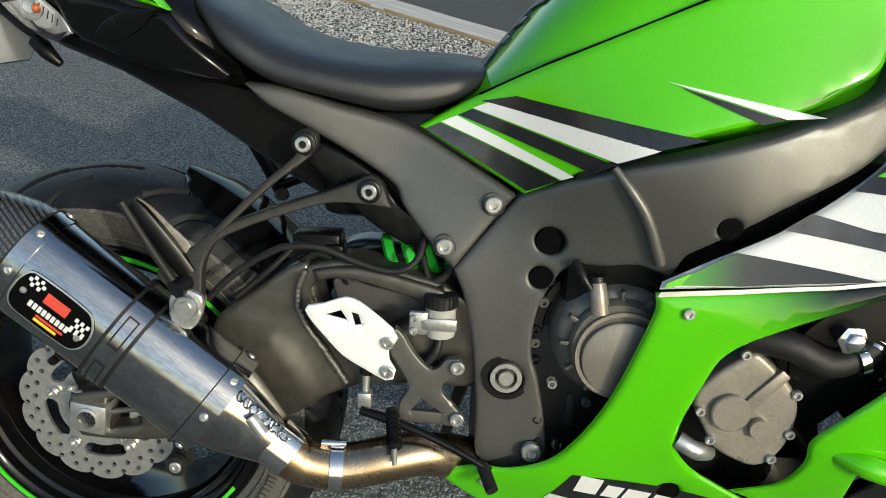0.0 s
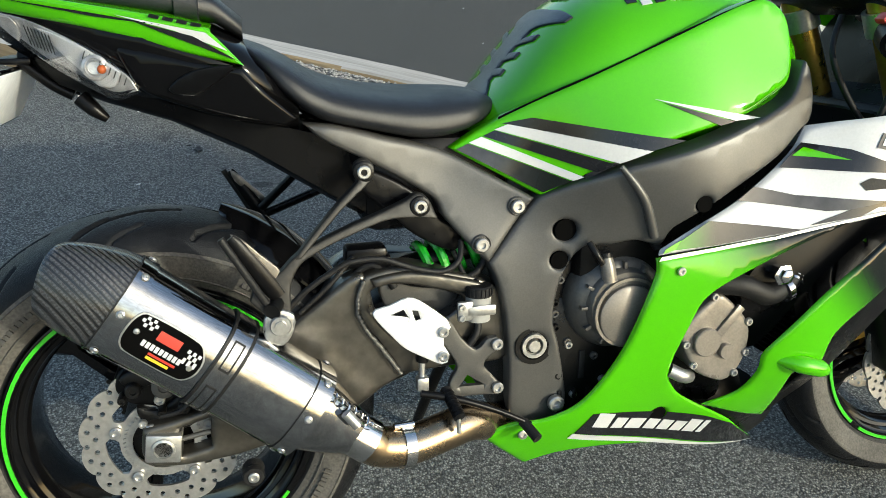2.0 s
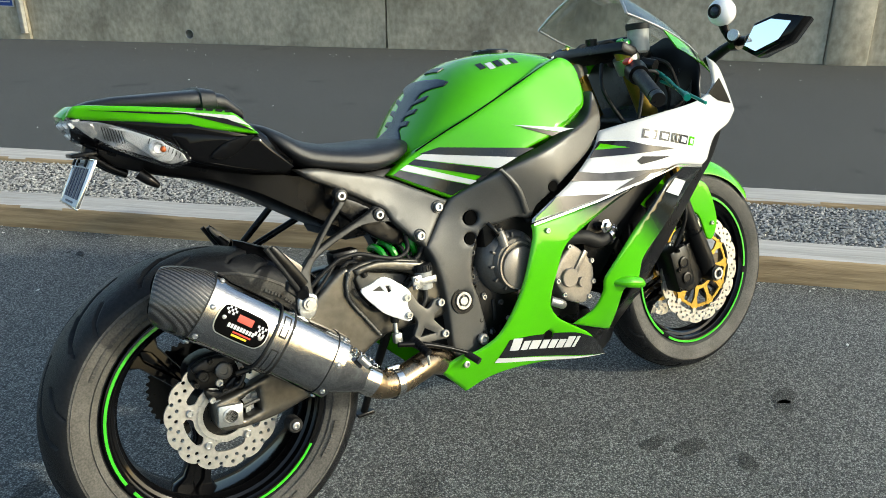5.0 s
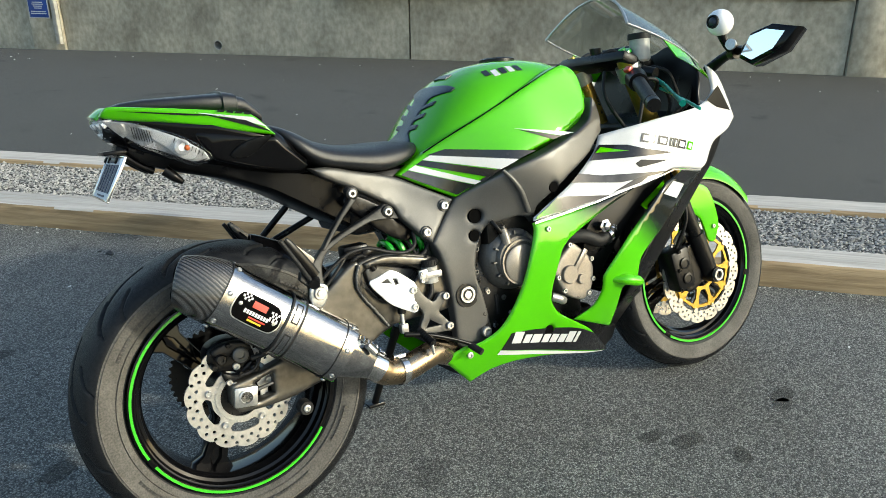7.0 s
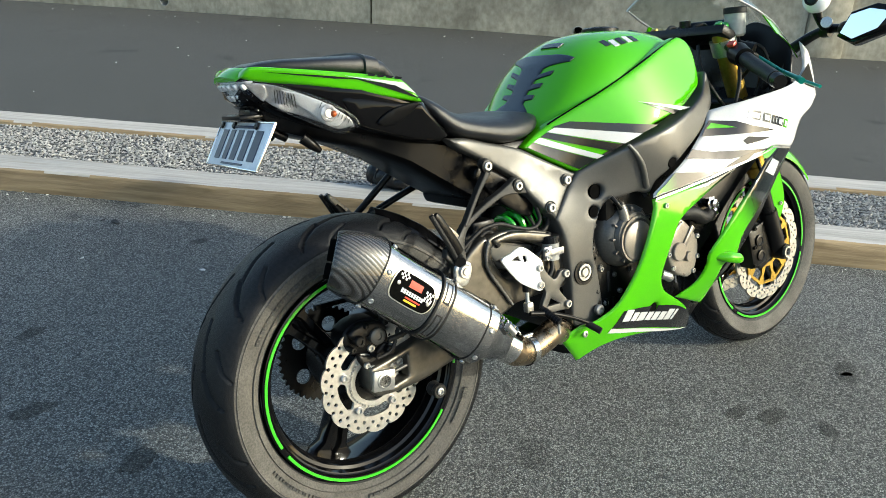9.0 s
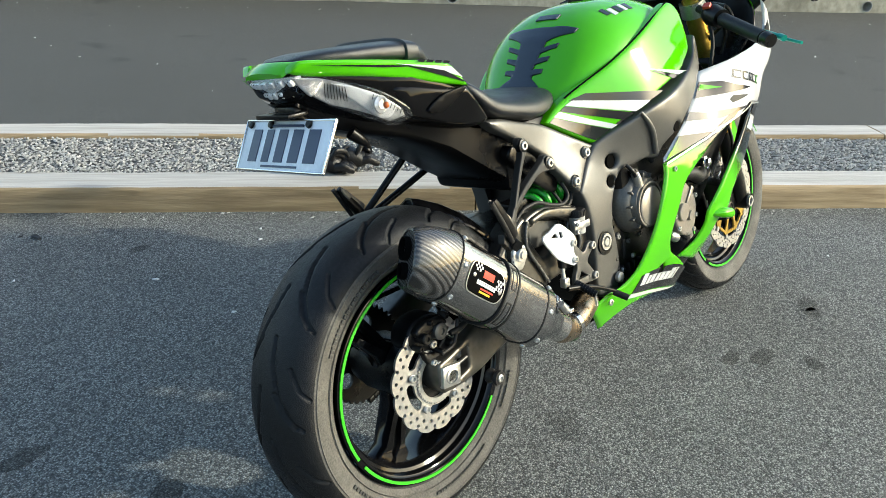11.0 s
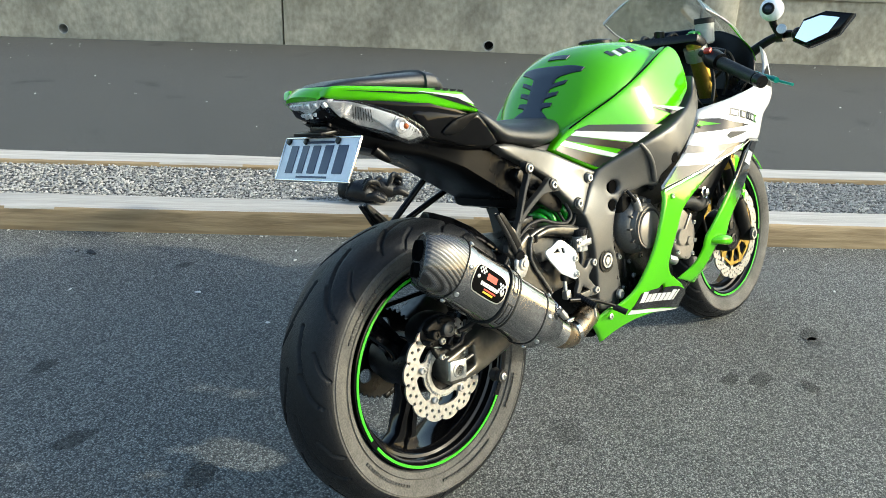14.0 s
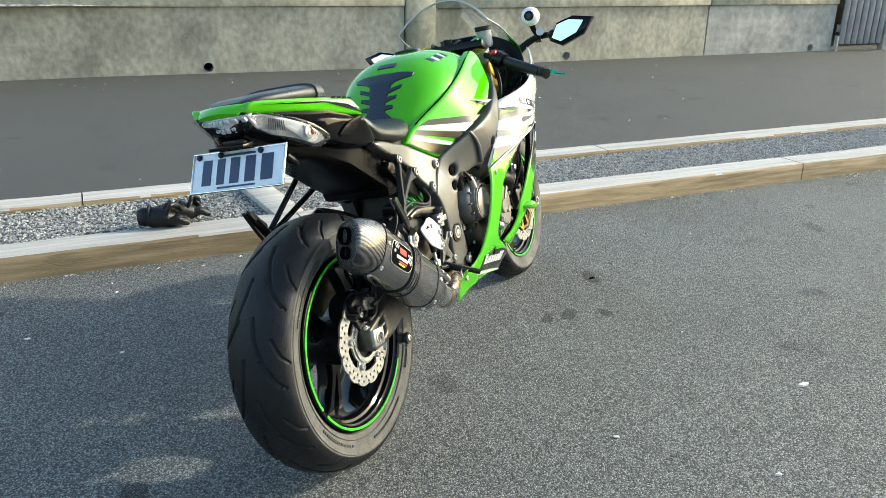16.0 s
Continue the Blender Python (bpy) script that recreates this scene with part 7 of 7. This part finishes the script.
        # mudguard stay
        panel("mudguard_side", [(AX.x - .07, AX.z + .245), (AX.x + .0, AX.z + .262), (AX.x + .045, AX.z + .235), (AX.x + .075, AX.z + .14), (AX.x + .055, AX.z + .085), (AX.x + .03, AX.z + .09), (AX.x - .0, AX.z + .16), (AX.x - .06, AX.z + .20)], (AX.y - .072) if sg > 0 else (AX.y + .07), GREEN, .004, .003, .015, parent=FW, label="green mudguard side")
        bm = bmesh.new()
        bolt(bm, (AX.x + .05, AX.y - .074 * sg, AX.z + .13), .006, .004, (0, -sg, 0))
        part("bolt", bm, ALLOY, FW)
    bm = bmesh.new()
    loops = []
    for a in range(40, 131, 6):
        r = .318 + .006 * math.sin(radians((a - 40) * 2))
        hw = .068 if a < 118 else .05
        ca, sa = math.cos(radians(a)), math.sin(radians(a))
        row = []
        for off in (0, -.004):
            us = np.linspace(-1, 1, 11) if off == 0 else np.linspace(1, -1, 11)
            for u in us:
                d = r + off - .045 * abs(u) ** 2.5
                row.append(Vector((AX.x + d * ca, AX.y + hw * u, AX.z + d * sa)))
        loops.append(row)
    loft(bm, loops)
    part("front_mudguard", bm, GREEN, FW, "bright green front mudguard", smooth=60)
    # yokes and bars
    bm = bmesh.new()
    box(bm, -.035, .035, -.135, .135, -.014, .014, .008, pose(1.135, 0, .925, 0, 24, 0))
    part("top_yoke", bm, DARKMETAL, FW, "black top yoke")
    bm = bmesh.new()
    box(bm, -.04, .04, -.135, .135, -.016, .016, .008, pose(1.205, 0, .73, 0, 24, 0))
    part("lower_yoke", bm, DARKMETAL, FW)
    for sg in (1, -1):
        bm = bmesh.new()
        lathe(bm, [(-.02, .034), (.02, .034), (.02, .027), (-.02, .027)], (1.148, -.105 * sg, .895), (-.38, 0, .92), 28, closed=True)
        part("bar_clamp", bm, ALLOY, FW, "grey clip-on clamp")
        bm = bmesh.new()
        lathe(bm, [(0, .023), (.008, .022), (.009, .010), (.016, .009), (.016, 0)], (1.13, -.105 * sg, .940), (-.38, 0, .92), 20)
        part("fork_cap", bm, SPRING if sg > 0 else GOLD, FW, "anodised green fork cap")
        a, b = Vector((1.130, -.13 * sg, .892)), Vector((.953, -.386 * sg, .811))
        rod("handlebar", [a, a.lerp(b, .5), b], .011, DARKMETAL, FW, "black clip-on handlebar", 16)
        g = rod("grip", [a.lerp(b, .38), a.lerp(b, .7), a.lerp(b, .93)], [.0175, .0168, .0172], RUBBER, FW, "black rubber grip", 20)
        rod("bar_end", [a.lerp(b, .93), a.lerp(b, .96), a.lerp(b, 1.02)], [.015, .018, .016], DARKMETAL, FW, n=20)
        rod("switch_housing", [a.lerp(b, .14), a.lerp(b, .22), a.lerp(b, .36)], [.020, .028, .024], PLASTIC, FW, "black switch housing", 18)
        if sg > 0:
            bm = bmesh.new()
            box(bm, -.008, .008, -.010, .010, -.004, .006, .002, Matrix.Translation(a.lerp(b, .20) + Vector((-.022, 0, .022))) @ pose(0, 0, 0, 0, -40, 0))
            part("stop_switch", bm, REDDECAL, FW, "red engine stop switch")
            rod("throttle_cable", [a.lerp(b, .25) + Vector((.02, 0, .0)), (1.15, -.20, .86), (1.19, -.12, .80)], .005, RUBBER, FW)
        lv = rod("brake_lever" if sg > 0 else "clutch_lever", [(1.165, -.165 * sg, .872), (1.155, -.215 * sg, .852), (1.110, -.290 * sg, .828), (1.055, -.370 * sg, .810)], [.008, .006, .005, .006], TEAL, FW, "teal anodised brake lever" if sg > 0 else "teal anodised clutch lever")
        rod("lever_tip", [(1.055, -.370 * sg, .810), (1.043, -.386 * sg, .805)], .008, TEAL, lv)
        rod("lever_guard", [(1.155, -.205 * sg, .842), (1.125, -.30 * sg, .815), (1.06, -.42 * sg, .79)], .004, TEAL, FW)
    rod("brake_master", [(1.150, -.150, .890), (1.160, -.185, .880)], .016, DARKMETAL, FW, n=16)
    # fluid reservoir
    bm = bmesh.new()
    lathe(bm, [(-.036, .020), (-.030, .026), (.022, .027), (.022, 0)], (1.174, -.12, .952), (0, 0, 1), 30)
    rs = part("brake_reservoir", bm, FLUID, FW, "grey translucent brake reservoir with black lid")
    bm = bmesh.new()
    lathe(bm, [(.022, .030), (.036, .030), (.038, .028), (.038, 0)], (1.174, -.12, .952), (0, 0, 1), 12)
    part("lid", bm, RUBBER, rs, "black lid")
    rod("reservoir_hose", [(1.174, -.12, .916), (1.165, -.14, .90), (1.16, -.17, .885)], .006, RUBBER, rs)
    bm = bmesh.new()
    box(bm, -.02, .02, -.075, .075, -.04, .04, .015, pose(1.24, 0, .925, 0, -35, 0))
    dash = part("instrument_cluster", bm, PLASTIC, FW, "dark instrument cluster")
    bm = bmesh.new()
    box(bm, -.003, .003, -.065, .065, -.032, .032, .003, pose(1.222, 0, .937, 0, -35, 0))
    part("cluster_glass", bm, PADBLUE, dash)
    for y, x in ((.02, 1.11), (-.02, 1.115), (.06, 1.12)):
        rod("wiring", [(x, y, .94), (x + .05, y * 1.3, .955), (x + .10, y, .92)], .006, RUBBER, FW)
    for line in ([(1.10, -.06, .90), (1.06, -.10, .84), (1.08, -.14, .76), (1.14, -.15, .70)], [(1.16, -.14, .87), (1.12, -.17, .80), (1.09, -.17, .72)], [(1.2, -.16, .86), (1.24, -.15, .80), (1.22, -.13, .72)], [(1.19, -.14, .90), (1.22, -.17, .88), (1.24, -.18, .82)]):
        rod("cable", line, .005, RUBBER, FW)
    bm = bmesh.new()
    lathe(bm, [(-.012, .014), (.012, .016), (.014, .0)], (1.125, .0, .955), (0, 0, 1), 20)
    part("ignition_lock", bm, DARKMETAL, FW)


front_end()


def mirrors():
    for sg in (1, -1):
        mir = new("mirror")
        mir.parent = BIKE
        tagged(mir, "black wing mirror on a folded stalk")
        c = Vector((1.345, -.380 * sg, .915))
        quad = [Vector((1.330, -.312 * sg, .897)), Vector((1.365, -.338 * sg, .945)), Vector((1.350, -.395 * sg, .963)), Vector((1.318, -.462 * sg, .955)), Vector((1.325, -.425 * sg, .905)), Vector((1.350, -.350 * sg, .872))]
        nrm = Vector((-1, -.05 * sg, .20)).normalized()
        ctr = sum(quad, Vector()) / 6
        flat = []
        for q in quad:
            flat.append(q - nrm * (q - ctr).dot(nrm))
        bm = bmesh.new()
        loops = []
        for k, off in ((1.0, 0.004), (1.07, 0.002), (1.11, -.016), (1.02, -.040), (.66, -.062), (.2, -.070)):
            loops.append([ctr + (q - ctr) * k + nrm * off for q in flat])
        loft(bm, loops)
        part("mirror_housing", bm, PIANO, mir, "gloss black mirror housing", smooth=50)
        bm = bmesh.new()
        f0 = [bm.verts.new(ctr + Vector((0, .010 * sg, 0)) + (q - ctr) * .80 + nrm * .0045) for q in flat]
        f1 = [bm.verts.new(ctr + Vector((0, .010 * sg, 0)) + (q - ctr) * .80 + nrm * .0065) for q in flat]
        bm.faces.new(f1)
        bm.faces.new(f0[::-1])
        for k in range(6):
            bm.faces.new((f0[k], f0[(k + 1) % 6], f1[(k + 1) % 6], f1[k]))
        part("mirror_glass", bm, MIRROR, mir, "mirror glass reflecting the sky", smooth=0)
        rod("mirror_stalk", [(1.37, -.165 * sg, .872), (1.380, -.21 * sg, .900), (1.378, -.26 * sg, .915), (1.355, -.325 * sg, .912)], [.016, .013, .012, .010], PLASTIC, mir, "black mirror stalk", 14)
        bm = bmesh.new()
        bmesh.ops.create_uvsphere(bm, u_segments=16, v_segments=10, radius=.02)
        for v in bm.verts:
            v.co += Vector((1.362, -.312 * sg, .912))
        part("stalk_joint", bm, PLASTIC, mir)


mirrors()


def ball_camera():
    b = new("ball_camera")
    tagged(b, "white ball-shaped action camera clamped to the mirror stalk", "camera")
    b.matrix_world = BIKE.matrix_world
    bm = bmesh.new()
    bmesh.ops.create_uvsphere(bm, u_segments=32, v_segments=20, radius=.034)
    for v in bm.verts:
        v.co += Vector((1.335, -.247, .990))
    part("ball", bm, BALLWHITE, b, "white plastic ball")
    ax = Vector((-1, -.12, .12)).normalized()
    bm = bmesh.new()
    lathe(bm, [(.028, .0175), (.034, .017), (.0355, .014), (.033, .012)], (1.335, -.247, .990), ax, 28)
    part("lens_ring", bm, RUBBER, b, "black lens ring")
    bm = bmesh.new()
    lathe(bm, [(.030, .013), (.035, .010), (.0375, .005), (.038, 0)], (1.335, -.247, .990), ax, 24)
    part("lens", bm, PADBLUE, b, "dark blue lens")
    rod("mount_post", [(1.338, -.247, .962), (1.345, -.25, .94), (1.358, -.258, .918)], [.013, .010, .011], PLASTIC, b, n=14)
    bm = bmesh.new()
    lathe(bm, [(-.012, .019), (.012, .019), (.012, .008), (-.012, .008)], (1.372, -.255, .912), (0.2, 1, 0), 20, closed=True)
    part("mount_clamp", bm, PLASTIC, b)
    bm = bmesh.new()
    lathe(bm, [(-.004, .014), (.004, .014), (.005, 0)], (1.345, -.270, .932), (-1, -.3, .2), 18)
    part("mount_screw", bm, ALLOY, b)


ball_camera()

# ---- round the bay ----
def pilaster(x0, x1, y0, y1, h, name="wall_post", label="plain concrete post in the retaining wall"):
    bm = bmesh.new()
    box(bm, x0, x1, y0, y1, 0, h, .012)
    return laid(thing(name, bm, CONCRETE, label, "post", kind="structure"))


pilaster(2.63, 2.97, 6.29, 6.62, 1.15)
pilaster(-6.24, -5.81, 7.10, 7.5, 1.25, label="concrete post that carries a blue sign")


def sign():
    s = root("wall_sign", "blue sign with white border and unreadable white lines", "sign", STRIP @ pose(-6.07, 7.095, .0, 0, 0, -5.6))
    bm = bmesh.new()
    box(bm, -.15, .15, -.012, 0, .38, 1.02, .003)
    part("sign_board", bm, WHITE, s, "white sign edge")
    bm = bmesh.new()
    box(bm, -.138, .138, -.015, -.0118, .392, 1.008, .001)
    part("sign_face", bm, SIGNBLUE, s, "blue sign face")
    rng = random.Random(4)
    z = .97
    while z > .42:
        w = rng.uniform(.05, .12)
        bm = bmesh.new()
        box(bm, -w, w, -.0165, -.0148, z - .010, z, 0)
        part("text_bar", bm, WHITE, s)
        z -= rng.choice((.022, .022, .04))
    bm = bmesh.new()
    box(bm, .20, .26, -.03, .02, .09, 1.2, .005)
    part("edge_strip", bm, CONCRETEPALE, s, "pale strip beside the sign")


sign()


def gate():
    g = root("slatted_gate", "grey painted gate of upright slats at the wall's end", "gate", STRIP @ pose(8.80, 6.15, .09, 0, 0, -6))
    for i in range(7):
        bm = bmesh.new()
        box(bm, i * .105, i * .105 + .088, -.02, .0, .09, 1.6, .004)
        part("slat", bm, SLATGREY, g)
    for z in (.25, 1.3):
        bm = bmesh.new()
        box(bm, -.01, .74, .002, .05, z, z + .09, .004)
        part("rail", bm, SLATGREY, g)
    bm = bmesh.new()
    box(bm, .75, .84, -.03, .06, -.02, 1.7, .006)
    part("gate_post", bm, CONCRETEPALE, g, "pale gate post")
    bm = bmesh.new()
    box(bm, -.03, .0, -.02, .03, -.02, .2, .004)
    part("gate_foot", bm, CONCRETEPALE, g)


gate()


def terrace():
    """Stony bank behind the wall."""
    bm = bmesh.new()
    n = 40
    rows = []
    for j, (y, z) in enumerate(((6.5, .74), (7.2, .80), (8.2, .95), (10, 1.25), (14, 1.7), (40, 3.0))):
        rows.append([bm.verts.new((-30 + 70 * i / n, y + (1.2 if (-30 + 70 * i / n) < -2 else 0), z + .03 * noise.noise(Vector((i * .7, j, 0))))) for i in range(n + 1)])
    for a, b in zip(rows, rows[1:]):
        for i in range(n):
            bm.faces.new((a[i], a[i + 1], b[i + 1], b[i]))
    laid(thing("bank", bm, asphalt_material("pale_stones", (0.22, 0.215, 0.20), (0.62, 0.60, 0.57), pebble=22, bump=.8, stain=.2), "bank of pale stones behind the wall", "bank", kind="structure"))


terrace()


def grass_tuft(x, y, z, r, seed):
    rng = random.Random(seed)
    bm = bmesh.new()
    for i in range(150):
        a, d = rng.uniform(0, 6.28), rng.uniform(0, r) ** 1.0
        p = Vector((d * math.cos(a), d * math.sin(a), 0))
        h = rng.uniform(.10, .26)
        lean = Vector((math.cos(a), math.sin(a), 0)) * rng.uniform(.02, .16)
        s = Vector((-math.sin(a), math.cos(a), 0)) * .004
        m = p + lean * .4 + Vector((0, 0, h * .6))
        v = [bm.verts.new(q) for q in (p - s, p + s, m + s * .8, m - s * .8, p + lean + Vector((0, 0, h)))]
        bm.faces.new(v[:4])
        bm.faces.new((v[3], v[2], v[4]))
    ob = thing("grass_tuft", bm, DRYGRASS, "tuft of dry yellow-green grass on the stony bank", "grass", "grass tufts on the bank", smooth=0)
    ob.matrix_world = STRIP @ pose(x, y, z)


for i, (x, y, r) in enumerate(((5.6, 7.0, .3), (6.0, 7.15, .35), (6.5, 7.0, .3), (5.2, 6.85, .2), (6.9, 7.2, .3), (7.4, 7.0, .25))):
    grass_tuft(x, y, .78, r, i)


def gloves():
    """A pair of black gloves dropped on the sleeper: puffy fingers, cuffs and straps."""
    for k, (m, seed) in enumerate(((pose(-.27, 1.77, .10, 0, 0, -14), 2), (pose(-.18, 1.82, .105, 0, 0, 14), 5))):
        rng = random.Random(seed)
        g = root("glove", "crumpled black leather motorcycle glove lying on the sleeper", "glove", STRIP @ m @ Matrix.Diagonal((.86, .95, 1.3, 1)), "pair of gloves")
        bm = bmesh.new()
        loops = []
        for x, w, h, z in ((-.085, .035, .022, .030), (-.06, .046, .034, .034), (-.02, .050, .036, .036), (.02, .046, .030, .030), (.05, .036, .022, .024)):
            loops.append([Vector((x + .008 * noise.noise(Vector((a, x * 20, seed))), w * math.cos(a) * (1 + .25 * noise.noise(Vector((a * 2, x * 30, seed)))), z + h * math.sin(a) * (1 + .25 * noise.noise(Vector((a * 2, x * 30, seed + 9)))))) for a in [2 * math.pi * q / 24 for q in range(24)]])
        loft(bm, loops)
        part("palm", bm, LEATHER, g, "padded black glove body", smooth=80)
        for f in range(4):
            y = -.033 + f * .022
            bend = rng.uniform(-.02, .02)
            rod("finger", [(.03, y, .026), (.065, y * 1.15 + bend * .3, .030), (.095, y * 1.2 + bend, .020), (.115, y * 1.2 + bend * 1.6, .014)], [.014, .0135, .0125, .009], LEATHER, g, n=12)
        rod("thumb", [(-.02, .042, .03), (.01, .066, .026), (.04, .074, .018)], [.014, .013, .009], LEATHER, g, n=12)
        rod("cuff", [(-.075, -.0, .034), (-.10, 0, .036), (-.125, .004, .034)], [.030, .033, .027], LEATHER, g, "wide glove cuff", 20)
        for q in range(4):
            o, h = rng.uniform(-.05, .05), rng.uniform(.05, .085)
            rod("glove_fold", [(o - .03, -.03, .03), (o, -.035 + q * .02, h), (o + .035, .01, h * .9), (o + .05, .035, .03)], [.006, .010, .009, .005], LEATHER, g, n=10)
        rod("wrist_strap", [(-.07, -.042, .03), (-.072, -.02, .066), (-.072, .02, .068), (-.07, .044, .03)], .007, RUBBER, g)


gloves()


def litter():
    rng = random.Random(8)
    def flake(x, y, s, m, label, name):
        bm = bmesh.new()
        pts = []
        n = rng.randint(5, 8)
        for i in range(n):
            a = 2 * math.pi * i / n
            r = s * rng.uniform(.5, 1.1)
            pts.append((r * math.cos(a) * 1.5, r * math.sin(a) * .7))
        lo = [bm.verts.new((px, py, 0)) for px, py in pts]
        hi = [bm.verts.new((px * .8, py * .8, s * rng.uniform(.15, .4))) for px, py in pts]
        bm.faces.new(hi)
        for i in range(n):
            bm.faces.new((lo[i], lo[(i + 1) % n], hi[(i + 1) % n], hi[i]))
        ob = thing(name, bm, m, label, "litter", "scraps lying about", smooth=0)
        ob.matrix_world = pose(x, y, .002, 0, 0, rng.uniform(0, 360))
    pale = "small pale scrap lying on the asphalt"
    for x, y, s in ((.12, 1.30, .013), (.54, 1.32, .010), (.88, -1.09, .018), (.36, -.62, .010), (.36, -1.03, .012), (.18, .945, .010), (.60, 1.40, .008), (-.2, 1.6, .007), (.9, 1.2, .008), (1.1, -.7, .007), (2.2, -.6, .008), (1.9, -.2, .006)):
        flake(x, y, s, CHIPS, pale, "paper_scrap")
    for x, y, s in ((-.014, 1.882, .022), (-.05, 1.93, .008)):
        flake(x, y, s, DARKCHIP, "small black lump lying on the asphalt", "dark_lump")
    for x, y, s in ((1.48, -.28, .04), (1.44, -.31, .03), (1.08, -.30, .04), (1.01, -.24, .03), (-.36, .39, .04), (-.45, 1.13, .035), (-.52, .72, .04), (1.15, -.42, .03), (.2, 1.55, .03)):
        bm = bmesh.new()
        n = 26
        pts = []
        for i in range(n):
            a = 2 * math.pi * i / n
            r = s * (1 + .35 * noise.noise(Vector((math.cos(a) * 1.6, math.sin(a) * 1.6, x * 7))))
            pts.append(bm.verts.new((r * math.cos(a) * 1.3, r * math.sin(a) * .7, .0)))
        bm.faces.new(pts)
        ob = thing("oil_spot", bm, SPOT, "dark oily stain soaked into the asphalt", "stain", "oil stains", "structure", 0)
        ob.matrix_world = pose(x, y, .0012, 0, 0, rng.uniform(0, 60))
    # crumbs along the sleeper's foot and on the path
    bm = bmesh.new()
    for i in range(420):
        if i < 260:
            p = STRIP @ Vector((rng.uniform(-3, 4), 1.595 - abs(rng.gauss(0, .035)), .002))
        else:
            p = STRIP @ Vector((rng.uniform(-6, 8), rng.uniform(2.6, 6.3) if rng.random() < .5 else 6.2 - abs(rng.gauss(0, .3)), .092))
        s = rng.uniform(.002, .007) * (1.6 if i >= 260 else 1)
        v = [bm.verts.new(p + Vector((s * rng.uniform(-1.5, 1.5), s * rng.uniform(-1, 1), z * s))) for z in (0, 0, 0, .7)]
        for f in ((0, 1, 3), (1, 2, 3), (2, 0, 3)):
            bm.faces.new([v[q] for q in f])
    thing("crumbs", bm, CHIPS, "pale grit and leaf crumbs by the timber and on the path", "litter", kind="stuff", smooth=0)


litter()
